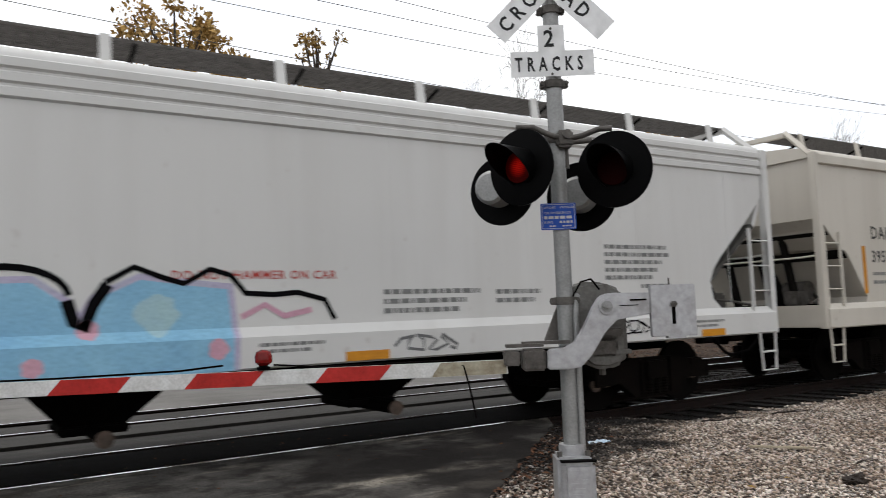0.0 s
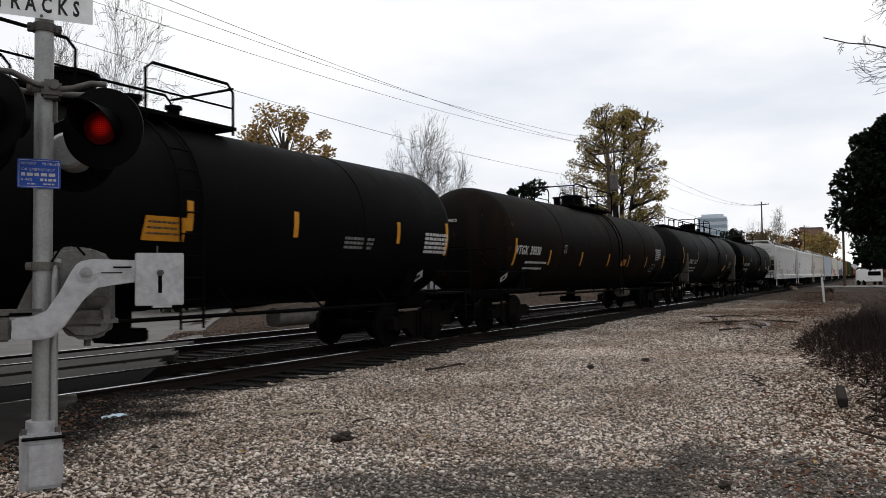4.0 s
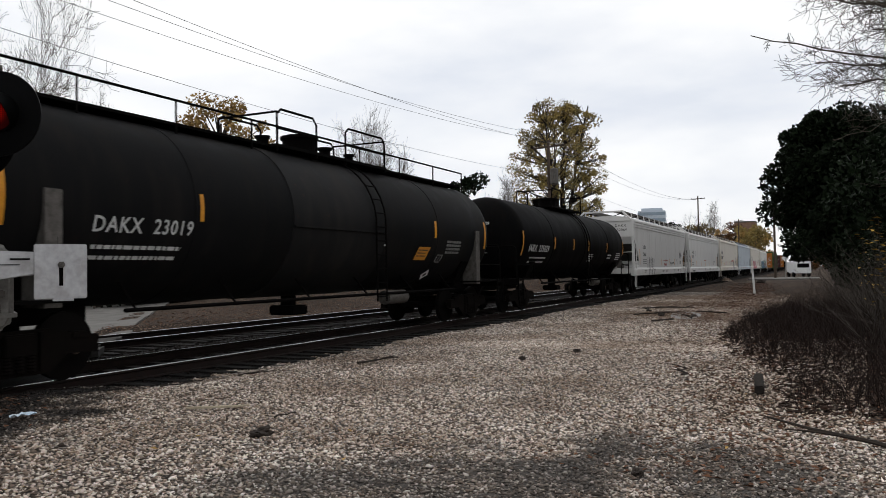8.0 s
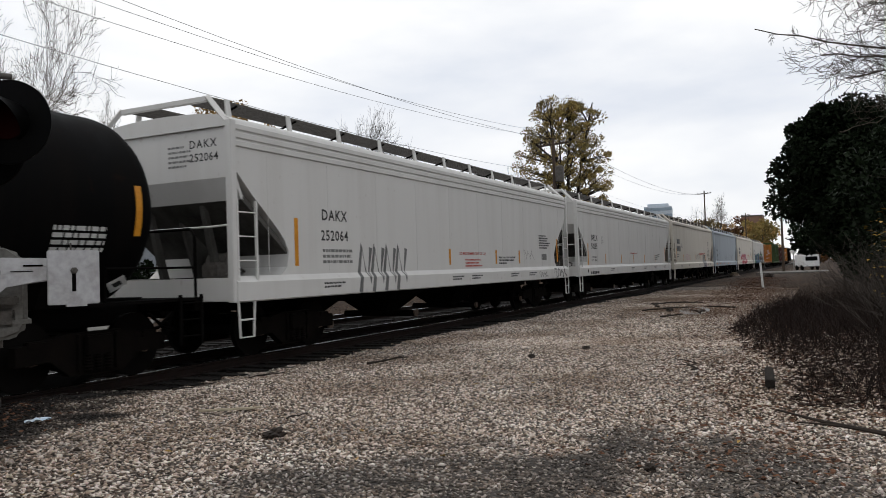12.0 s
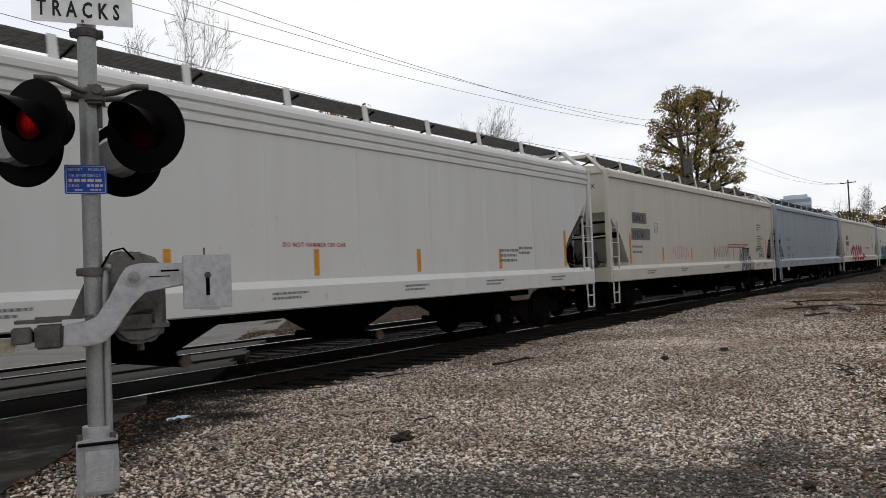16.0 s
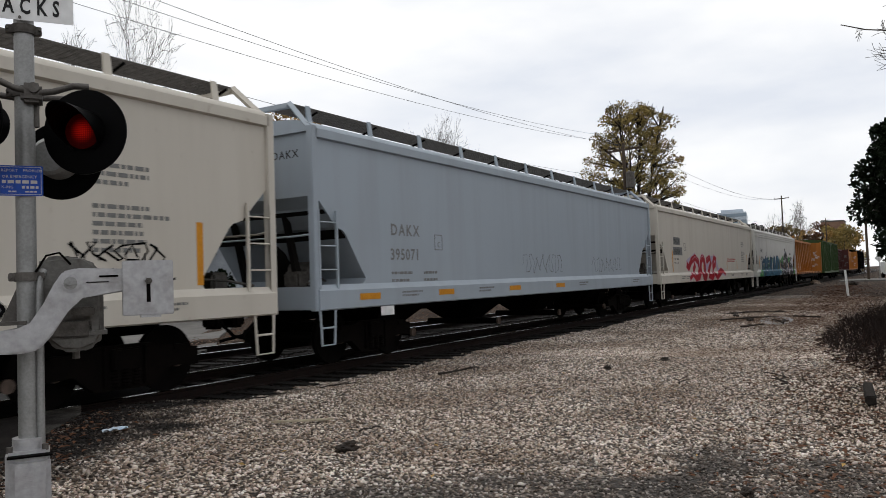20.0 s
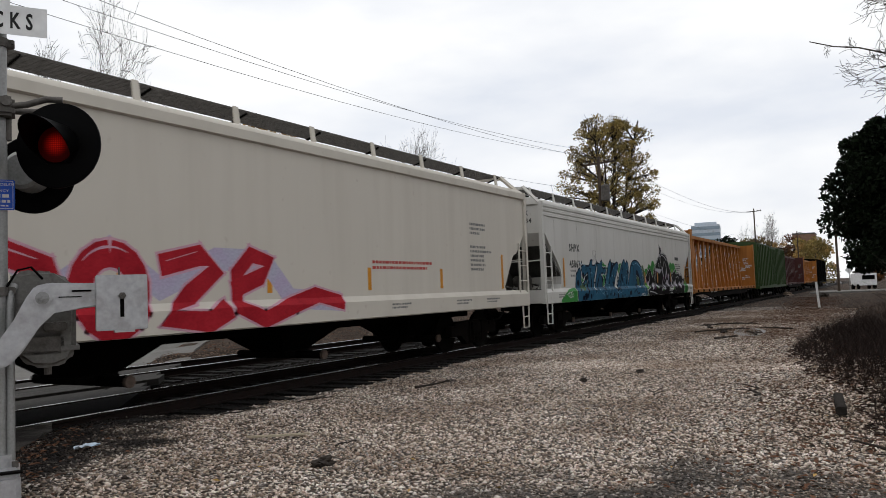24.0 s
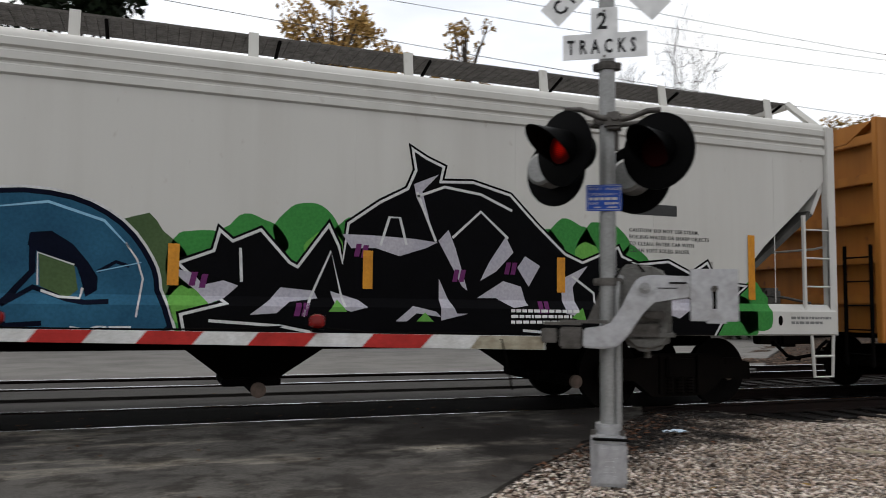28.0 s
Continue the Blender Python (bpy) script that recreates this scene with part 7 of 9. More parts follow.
# blue notice
bp_ = plate("emergency_notice", [(-0.155, 2.265), (0.10, 2.265), (0.108, 2.273), (0.108, 2.462), (0.10, 2.47), (-0.155, 2.47), (-0.163, 2.462), (-0.163, 2.273)], -0.075, SIGN_BLUE, "blue emergency notice with white writing")
lettering("REPORT    PROBLEM", 0.026, bp_, facing(-0.142, -0.0805, 2.428), TEXT_WHITE, spacing=1.05)
lettering("OR EMERGENCY", 0.0265, bp_, facing(-0.137, -0.0805, 2.386), TEXT_WHITE, spacing=1.08)
bars([0.22], bp_, facing(-0.137, -0.0795, 2.349), TEXT_WHITE, seed=3, h=0.022)
lettering("X-ING", 0.026, bp_, facing(-0.142, -0.0805, 2.315), TEXT_WHITE)
bars([0.10], bp_, facing(-0.02, -0.0795, 2.315), TEXT_WHITE, seed=4, h=0.018)
bars([0.05], bp_, facing(-0.10, -0.0795, 2.289), TEXT_WHITE, seed=5, h=0.010)
bars([0.07], bp_, facing(0.0, -0.0795, 2.289), TEXT_WHITE, seed=6, h=0.010)
bm = BM()
for i0, i1 in (((-0.15, 2.275), (0.095, 2.275)), ((-0.15, 2.46), (0.095, 2.46))):
    bx(bm, i0[0], i1[0], -0.081, -0.079, i0[1] - 0.0015, i0[1] + 0.0015)
for x in (-0.151, 0.096):
    bx(bm, x - 0.0015, x + 0.0015, -0.081, -0.079, 2.275, 2.46)
part("border_line", bm, TEXT_WHITE, bp_)

# lamp arm, lamps with round backgrounds and hoods
bm = BM()
pipe(bm, [(-0.33, -0.16, 3.05), (-0.20, -0.15, 3.05), (-0.06, -0.12, 2.99), (0.07, -0.10, 2.965), (0.18, -0.12, 2.98), (0.30, -0.15, 3.02), (0.40, -0.16, 3.02)], 0.022, 10)
pipe(bm, [(-0.33, 0.16, 3.02), (-0.06, 0.10, 2.97), (0.30, 0.15, 3.0)], 0.022, 10)
part("lamp_arm", bm, OLD_STEEL, signal, smooth=True)
bm = BM()
bx(bm, -0.02, 0.11, -0.14, 0.1, 2.90, 3.03, 0.02)
rod(bm, (0.06, -0.17, 2.99), (0.06, -0.10, 2.99), 0.035, 12)
rod(bm, (0.06, 0.0, 2.75), (0.06, 0.0, 2.95), 0.03, 12)
part("lamp_junction", bm, OLD_STEEL, signal)


FLASH_DISCS = []


def lamp(x, y, z, turn, back=False):
    """A crossing lamp: background disc, housing, hood, red lens on an added turning disc; aims along -y, turned."""
    lp = part("lamp", turned(BM(), [(0.001, 0.0), (0.07, 0.0), (0.105, 0.0), (0.125, 0.0), (0.278, -0.005), (0.286, 0.006), (0.286, 0.020), (0.278, 0.022), (0.12, 0.02), (0.09, 0.026)], 40), BLACK_PAINT, signal, "black round lamp background", smooth=True)
    lp.matrix_basis = Matrix.Translation((x, y, z)) @ pose(0, 0, 0, 0, 0, turn) @ pose(0, 0, 0, 90)
    # local z points towards the road
    bm = turned(BM(), [(0.11, -0.22), (0.135, -0.20), (0.145, -0.03), (0.125, -0.004)], 28)
    part("housing", bm, BLACK_PAINT if not back else GALV, lp, "" if not back else "pale grey lamp housing", smooth=True)
    bm = BM()
    n, ln = 30, 0.37
    rows = []
    for k in range(n + 1):
        a = radians(-62 + 304 * k / n)
        ll = ln * (0.16 + 0.84 * max(0.0, math.sin(a) * 0.62 + 0.38) ** 0.9)
        rows.append([bm.verts.new((r * math.cos(a), r * math.sin(a), zz)) for r, zz in ((0.142, 0.012), (0.136, ll), (0.131, ll), (0.137, 0.012))])
    for a, b in zip(rows, rows[1:]):
        for j in range(4):
            bm.faces.new((a[j], a[(j + 1) % 4], b[(j + 1) % 4], b[j]))
    part("hood", bm, BLACK_PAINT, lp, "black visor hood", smooth=True)
    if back:
        return lp
    # added disc that turns to imitate the flashing: one face bright, one face dark
    fl = part("flasher", turned(BM(), [(0.001, 0.003), (0.120, 0.003), (0.122, 0.0015), (0.120, 0.0), (0.001, 0.0)], 28), LENS_DARK, lp, "dark red lens face of an added turning disc")
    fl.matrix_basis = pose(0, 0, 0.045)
    part("bright_face", turned(BM(), [(0.001, 0.0085), (0.085, 0.007), (0.119, 0.0045), (0.119, 0.0035)], 28), LENS_LIT, fl, "glowing red lens face of an added turning disc", smooth=True)
    FLASH_DISCS.append(fl)
    return lp


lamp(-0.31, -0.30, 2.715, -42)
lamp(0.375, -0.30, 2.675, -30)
lamp(-0.43, 0.27, 2.64, 150, True)
lamp(0.22, 0.29, 2.57, 160, True)

# gate mechanism on the mast
bm = BM()
prism(bm, [(0.05, 1.80), (0.10, 1.855), (0.22, 1.87), (0.34, 1.84), (0.45, 1.80), (0.48, 1.72), (0.48, 1.30), (0.44, 1.22), (0.33, 1.18), (0.20, 1.19), (0.12, 1.26), (0.05, 1.40)], 0.04, 0.40)
bmesh.ops.bevel(bm, geom=bm.edges[:], offset=0.035, segments=3, affect="EDGES")
motor = part("gate_motor", bm, MOTOR_GREY, signal, "rounded weathered gate motor housing", smooth=True)
part("motor_flange", prism(BM(), [(0.03, 1.30), (0.50, 1.30), (0.50, 1.33), (0.03, 1.33)], 0.03, 0.41), MOTOR_GREY, motor)
part("drain_plug", rod(BM(), (0.30, 0.2, 1.13), (0.30, 0.2, 1.19), 0.025, 10), OLD_STEEL, motor)
part("motor_bracket", bx(BM(), 0.09, 0.40, 0.02, 0.08, 1.28, 1.42, 0.02), OLD_STEEL, signal)
part("motor_lug", bx(BM(), 0.27, 0.42, -0.06, 0.1, 1.44, 1.5, 0.01), OLD_STEEL, signal)
part("motor_plug", rod(BM(), (0.30, 0.2, 1.8), (0.30, 0.2, 1.86), 0.02, 8), OLD_STEEL, signal)
bm = BM()
pipe(bm, [(0.075, -0.03, 0.6), (0.075, -0.03, 1.60), (0.075, -0.02, 1.70), (0.10, 0.03, 1.76)], 0.026, 10)
part("conduit", bm, GALV, signal, smooth=True)
bm = BM()
pipe(bm, [(0.055, -0.05, 1.75), (0.12, -0.06, 1.86), (0.20, -0.05, 1.88), (0.27, 0.0, 1.80)], 0.008, 6)
part("cable", bm, FLAT_BLACK, signal)
# S-shaped counterweight arm
half = [(0.62, 1.755), (0.30, 1.765), (0.22, 1.745), (0.17, 1.67), (0.10, 1.53), (0.03, 1.40), (-0.03, 1.375), (-0.18, 1.365), (-0.185, 1.22), (-0.02, 1.215), (0.07, 1.235), (0.15, 1.32), (0.25, 1.48), (0.33, 1.575), (0.62, 1.60)]
bm = prism(BM(), half, -0.26, -0.18)
bmesh.ops.bevel(bm, geom=bm.edges[:], offset=0.012, segments=2, affect="EDGES")
ca = part("counterweight_arm", bm, CAST, signal, "cast aluminium gate arm bracket with rust streaks", smooth=True)
bm = BM()
rod(bm, (0.265, -0.275, 1.665), (0.265, -0.17, 1.665), 0.058, 24)
part("pivot_boss", bm, CAST, ca)
part("pivot_washer", rod(BM(), (0.265, -0.283, 1.665), (0.265, -0.275, 1.665), 0.042, 20), GALV, ca)
bm = rod(BM(), (0.265, -0.308, 1.665), (0.265, -0.283, 1.665), 0.028, 6)
rod(bm, (0.265, -0.325, 1.665), (0.265, -0.3, 1.665), 0.014, 10)
part("pivot_bolt", bm, GALV, ca)
bm = rod(BM(), (0.265, -0.2, 1.665), (0.265, 0.2, 1.665), 0.045, 16)
part("pivot_shaft", bm, OLD_STEEL, ca)
bm = bx(BM(), 0.44, 0.56, -0.268, -0.262, 1.70, 1.712)
bx(bm, 0.36, 0.5, -0.266, -0.261, 1.665, 1.671)
part("slot", bm, FLAT_BLACK, ca)
bm = bx(BM(), 0.585, 0.915, -0.285, -0.225, 1.43, 1.808, 0.006)
wt = part("counterweight", bm, CAST, signal, "scuffed square counterweight plate")
bm = bx(BM(), 0.737, 0.763, -0.2865, -0.284, 1.52, 1.66)
part("slot", bm, FLAT_BLACK, wt)
bm = BM()
rod(bm, (0.75, -0.315, 1.665), (0.75, -0.28, 1.665), 0.024, 6)
rod(bm, (0.75, -0.34, 1.665), (0.75, -0.31, 1.665), 0.012, 10)
part("weight_bolt", bm, OLD_STEEL, wt)
bm = bx(BM(), 0.70, 0.83, -0.29, -0.215, 1.415, 1.43)
part("keeper", bm, CAST, wt)
part("stud", rod(BM(), (0.735, -0.25, 1.808), (0.735, -0.25, 1.86), 0.006, 6), OLD_STEEL, wt)
# linkage towards the gate arm
bm = BM()
bx(bm, -0.36, 0.0, -0.16, -0.10, 1.40, 1.425)
bx(bm, -0.48, -0.20, -0.20, -0.06, 1.385, 1.41, 0.004)
bx(bm, -0.36, -0.19, -0.22, -0.02, 1.21, 1.37, 0.015)
bx(bm, -0.50, -0.38, -0.19, -0.09, 1.25, 1.36, 0.01)
part("arm_adapter", bm, OLD_STEEL, signal)
bm = prism(BM(), [(-0.16, 1.42), (-0.02, 1.42), (-0.02, 1.66), (-0.05, 1.68)], 0.05, 0.12)
part("guard_bracket", bm, OLD_STEEL, signal)
# base
bm = bx(BM(), -0.135, 0.125, -0.15, 0.15, 0.08, 0.565, 0.02)
bs = part("base", bm, CAST, signal, "weathered cast base box on the gravel")
bm = bx(BM(), -0.105, 0.135, -0.215, -0.14, 0.20, 0.535, 0.03)
cv = part("cover", bm, CAST, bs)
bm = BM()
bx(bm, -0.12, 0.145, -0.222, -0.148, 0.538, 0.55, 0.003)
part("cover_lip", bm, FLAT_BLACK, bs)
bm = BM()
for k, z in enumerate((0.30, 0.34, 0.38, 0.47)):
    bx(bm, -0.04 - 0.015 * (k == 3), 0.05 + 0.02 * (k == 3), -0.219, -0.214, z, z + 0.012)
bx(bm, -0.06, 0.07, -0.217, -0.2145, 0.285, 0.287)
bx(bm, -0.06, 0.07, -0.217, -0.2145, 0.413, 0.415)
part("cast_marks", bm, CAST, cv)
for x in (-0.11, 0.1):
    part("anchor_bolt", rod(BM(), (x, -0.10, 0.56), (x, -0.10, 0.60), 0.02, 6), OLD_STEEL, bs)
bm = BM()
rod(bm, (0, 0, 0.55), (0, 0, 0.64), 0.10, 20)
part("collar", bm, CAST, bs, smooth=True)

# gate arm with slanting stripes, reaching over the road
gate = thing("gate_arm", "red and white striped gate arm lowered across the road", "gate arm", m=Matrix.Translation(MAST) @ pose(0, 0, 1.235, 0, 0, SIGN_YAW) @ Matrix.Translation((-0.42, -0.12, 0)) @ pose(0, 0, 0, 0, 0, 8))
bm = bx(BM(), -6.6, -0.05, -0.02, 0.02, -0.052, 0.052, 0.003)
part("boom", bm, ARM_WHITE, gate, "white boom of the gate")
PER = 0.905
for k in range(7):
    x = -1.28 - k * PER
    bm = prism(BM(), [(x - 0.09, 0.052), (x + 0.37, 0.052), (x + 0.28, -0.052), (x - 0.18, -0.052)], -0.0235, -0.0205)
    part("red_stripe", bm, ARM_RED, gate, "red reflective stripe")
bm = prism(BM(), [(-0.55, 0.05), (-0.06, 0.05), (-0.06, -0.05), (-0.62, -0.05)], -0.0235, -0.0205)
part("worn_sleeve", bm, mat("worn_fibreglass", (0.36, 0.33, 0.25), (0.13, 0.09, 0.05), 0.7, 0, 9, 0.7, 0.3, 40), gate, "stained bare sleeve near the hinge")
bm = BM()
pipe(bm, [(-6.5, 0.0, 0.062), (-5, 0, 0.06), (-3.2, 0.0, 0.062), (-2.4, 0.0, 0.075), (-2.1, 0, 0.10)], 0.008)
pipe(bm, [(-1.75, 0, 0.09), (-1.4, 0, 0.06), (-0.5, 0, 0.065), (-0.38, -0.02, 0.02), (-0.34, -0.03, -0.15), (-0.30, 0.0, -0.36)], 0.007)
part("cable", bm, FLAT_BLACK, gate)
for x in (-1.82, -4.45):
    bm = turned(BM(), [(0.045, 0.056), (0.05, 0.075), (0.03, 0.085), (0.03, 0.09)], 16)
    part("lamp_socket", bm, BLACK_PAINT, gate).matrix_basis = pose(x, 0, 0)
    bm = turned(BM(), [(0.035, 0.09), (0.06, 0.11), (0.063, 0.15), (0.052, 0.185), (0.02, 0.2)], 18)
    part("arm_lamp", bm, mat("red_glass", (0.22, 0.008, 0.006), (0.12, 0.004, 0.004), 0.15, 0, 4, 0.4, 0.0, 40), gate, "red glass lamp on the gate", smooth=True).matrix_basis = pose(x, 0, 0)

# ---- poles, wires, trees ----
def tube(V, F, a, b, r0, r1, n=5):
    """Adds a tapered tube to lists of verts and faces."""
    d = (b - a)
    if d.length < 1e-5:
        return
    q = d.to_track_quat("Z", "Y")
    i = len(V)
    for p, r in ((a, r0), (b, r1)):
        for k in range(n):
            t = 2 * math.pi * k / n
            V.append(p + q @ Vector((r * math.cos(t), r * math.sin(t), 0)))
    for k in range(n):
        F.append((i + k, i + (k + 1) % n, i + n + (k + 1) % n, i + n + k))


MIN_TWIG = 0.011


def grow(V, F, ends, rnd, p, d, length, r, level, droop, spread, kids, wiggle=0.32):
    """A limb that bends, tapers and forks."""
    segs = 4 if level > 2 else 3
    for k in range(segs):
        d = (d + Vector((rnd.uniform(-1, 1), rnd.uniform(-1, 1), rnd.uniform(-1, 1))) * wiggle + Vector((0, 0, droop))).normalized()
        e = p + d * (length / segs)
        r1 = max(MIN_TWIG, r * (0.86 if level else 0.6))
        tube(V, F, p, e, r, r1, 6 if level > 3 else (4 if level > 1 else 3))
        p, r = e, r1
        if level > 0 and (k > 0 or level < 3):
            for _ in range(kids if k == segs - 1 else max(1, kids - 2)):
                ax = Vector((rnd.uniform(-1, 1), rnd.uniform(-1, 1), rnd.uniform(-0.4, 0.8)))
                nd = (d + ax.normalized() * spread * rnd.uniform(0.6, 1.2)).normalized()
                grow(V, F, ends, rnd, p, nd, length * rnd.uniform(0.55, 0.78), r * 0.62, level - 1, droop, spread, kids, wiggle)
    if level <= 1:
        ends.append((p, d))


def leaf_cloud(ends, rnd, per, radius, size):
    V, F = [], []
    for p, d in ends:
        for _ in range(per):
            c = p + Vector((rnd.gauss(0, radius), rnd.gauss(0, radius), rnd.gauss(0, radius * 0.8)))
            u = Vector((rnd.uniform(-1, 1), rnd.uniform(-1, 1), rnd.uniform(-1, 1))).normalized()
            w = u.cross(Vector((rnd.uniform(-1, 1), rnd.uniform(-1, 1), rnd.uniform(-1, 1)))).normalized()
            s = size * rnd.uniform(0.5, 1.3)
            i = len(V)
            V += [c - u * s, c - w * s * 0.55 + u * s * 0.1, c + u * s, c + w * s * 0.55 + u * s * 0.1]
            F.append((i, i + 1, i + 2, i + 3))
    return V, F


def tree(name, label, x, y, height, seed, leaf=None, per=0, radius=0.5, size=0.2, level=4, kids=3, spread=0.75, droop=0.0, bark=None, r=None, trunk_part=0.35, lean=(0, 0), first=None, z=None, wide=None):
    rnd = random.Random(seed)
    t = thing(name, label, "tree" if name != "shrub" else "shrub", m=pose(x, y, gz(x, y) - 0.1 if z is None else z))
    V, F, ends = [], [], []
    r = r or height * 0.016
    base, top = Vector((0, 0, 0)), Vector((lean[0], lean[1], height * trunk_part))
    p = base
    for k in range(4):
        q = base.lerp(top, (k + 1) / 4) + Vector((rnd.uniform(-1, 1), rnd.uniform(-1, 1), 0)) * r * 0.5
        tube(V, F, p, q, r * (1.25 - 0.1 * k), r * (1.15 - 0.1 * k), 8)
        p = q
    n_main = first or 5
    for k in range(n_main):
        a = 2 * math.pi * k / n_main + rnd.uniform(-0.4, 0.4)
        up = rnd.uniform(0.55, 1.4)
        d = Vector((math.cos(a), math.sin(a), up)).normalized() if k else Vector((0.05, 0.05, 1))
        grow(V, F, ends, rnd, p - Vector((0, 0, rnd.uniform(0, height * 0.12))), d, height * 0.30 * (1.15 if k == 0 else 0.95), r * 0.62, level - 1, droop, spread, kids)
    if wide:
        # stands straight: the crown sits over the trunk, at its true height and width
        zs = sorted(v.z for v in V)
        ztop = zs[int(len(zs) * 0.998)]
        cx, cy = (sum(e[0][i] for e in ends) / len(ends) for i in (0, 1))
        rr = sorted(math.hypot(e[0].x - cx, e[0].y - cy) for e in ends)[int(len(ends) * 0.93)]
        zk, rk = height / ztop, wide / rr

        def settle(v):
            up = smooth(0.0, 0.6, v.z / ztop)
            return Vector(((v.x - cx * up) * rk, (v.y - cy * up) * rk, v.z * zk))
        V, ends = [settle(v) for v in V], [(settle(a), d) for a, d in ends]
    raw_mesh("trunk", V, F, bark or BARK, t)
    if leaf and per:
        V, F = leaf_cloud(ends, rnd, per, radius, size)
        raw_mesh("crown", V, F, leaf, t)
    return t


def leafy(name, label, x, y, height, width, seed, leaf, n, size, bottom=0.1, bark=None, lumps=26, lobe=(0.22, 0.42), upright=0):
    """A tree with a full crown: trunk or several upright stems, limbs, and many leaf clumps set in uneven lobes."""
    rnd = random.Random(seed)
    t = thing(name, label, "tree" if name != "shrub" else "shrub", m=pose(x, y, gz(x, y) - 0.1))
    V, F = [], []
    stem_lines = []
    for k in range(upright):
        a = 2 * math.pi * k / upright + rnd.uniform(-0.3, 0.3)
        far = width * rnd.uniform(0.25, 0.62)
        pts = [Vector((far * q ** 1.3 * math.cos(a) + rnd.uniform(-0.12, 0.12), far * q ** 1.3 * math.sin(a) + rnd.uniform(-0.12, 0.12), height * 0.93 * q)) for q in (j / 9 for j in range(10))]
        for j in range(9):
            r0, r1 = (height * 0.0105 * (1 - 0.085 * i) for i in (j, j + 1))
            tube(V, F, pts[j], pts[j + 1], r0, r1, 6)
        stem_lines.append(pts)
    if not upright:
        tube(V, F, Vector((0, 0, 0)), Vector((0, 0, height * 0.85)), height * 0.025, height * 0.006, 8)
    lobes = []
    for k in range(lumps):
        f = rnd.uniform(bottom, 1.0)
        ovoid = math.sqrt(max(0.03, 1 - ((f - 0.5) / 0.56) ** 2)) if f > 0.5 else 0.72 + 0.56 * f
        w = width * ovoid * rnd.uniform(0.35, 1.0)
        a = rnd.uniform(0, 2 * math.pi)
        c = Vector((w * math.cos(a), w * math.sin(a), height * f * 0.95))
        lobes.append((c, width * rnd.uniform(*lobe)))
        root = Vector((0, 0, c.z * 0.8))
        if upright:
            root = min((p for line in stem_lines for p in line[2:] if p.z < c.z - 0.3), key=lambda p: (p - c).length, default=Vector((0, 0, height * 0.1)))
            for _ in range(5):
                e = c + Vector((rnd.gauss(0, 1), rnd.gauss(0, 1), rnd.gauss(0.3, 1))).normalized() * width * 0.17
                tube(V, F, root.lerp(c, rnd.uniform(0.6, 1.0)), e, height * 0.0016, height * 0.0007, 3)
        tube(V, F, root, c, height * 0.0045 if upright else height * 0.006, height * 0.0018, 4)
    raw_mesh("trunk", V, F, bark or BARK, t)
    V, F = [], []
    for k in range(n):
        c, rr = lobes[rnd.randrange(len(lobes))]
        v = Vector((rnd.gauss(0, 1), rnd.gauss(0, 1), rnd.gauss(0, 1))).normalized() * rr * rnd.random() ** 0.35
        v.z *= 0.8
        p = c + v
        u = (v.normalized() + Vector((rnd.uniform(-1, 1), rnd.uniform(-1, 1), rnd.uniform(-1, 1)))).normalized()
        w = u.cross(Vector((rnd.uniform(-1, 1), rnd.uniform(-1, 1), rnd.uniform(-1, 1)))).normalized()
        s = size * rnd.uniform(0.5, 1.3)
        i = len(V)
        V += [p - u * s, p - w * s * 0.6, p + u * s, p + w * s * 0.6]
        F.append((i, i + 1, i + 2, i + 3))
    raw_mesh("crown", V, F, leaf, t)
    return t


def power_pole(x, y, h, label, transformer=False, arm=2.4, arm_turn=90, lean=0.0):
    t = thing("utility_pole", label, "utility pole", m=pose(x, y, gz(x, y) - 0.3, 0, lean, 0))
    part("pole", rod(BM(), (0, 0, 0), (0, 0, h + 0.3), 0.16, 12, 0.10), WOOD_POLE, t, smooth=True)
    if arm:
        a = part("crossarm", bx(BM(), -arm / 2, arm / 2, -0.06, 0.06, h - 0.25, h - 0.12, 0.01), WOOD_POLE, t)
        a.matrix_basis = pose(0, 0, 0, 0, 0, arm_turn)
        for k in (-0.46, -0.25, 0.46):
            b = part("insulator", turned(BM(), [(0.03, h - 0.12), (0.05, h - 0.06), (0.03, h + 0.02)], 8), GALV, t)
            b.matrix_basis = pose(0, 0, 0, 0, 0, arm_turn) @ pose(k * arm, 0, 0)
    if transformer:
        part("transformer", turned(BM(), [(0.25, h - 2.9), (0.3, h - 2.85), (0.3, h - 1.85), (0.22, h - 1.75)], 16, pose(-0.1, -0.42, 0)), OLD_STEEL, t, "dark grey transformer can", smooth=True)
    return t


power_pole(52.9, 16.75, 10.7, "wooden utility pole with crossarm and dark transformer", True, 2.6, 75)
power_pole(141.0, 18.0, 13.6, "distant wooden utility pole with crossarm", False, 2.6, 70)
power_pole(190.0, 15.5, 12.5, "far wooden utility pole with short crossarm", False, 2.0, 70)
power_pole(98.9, 4.05, 9.0, "brown wooden utility pole beside the far road", False, 0)
power_pole(-46.0, 17.2, 11.0, "wooden utility pole out past the crossing", False, 2.6, 90)


def wire(name, pts, r, label):
    bm = pipe(BM(), pts, r, 4)
    return tagged(part(name, bm, WIRE), label, "overhead wire", "overhead wires")


def span(x0, y0, z0, x1, y1, z1, sag, n=28):
    return [(x0 + (x1 - x0) * k / n, y0 + (y1 - y0) * k / n, z0 + (z1 - z0) * k / n - sag * 4 * (k / n) * (1 - k / n)) for k in range(n + 1)]


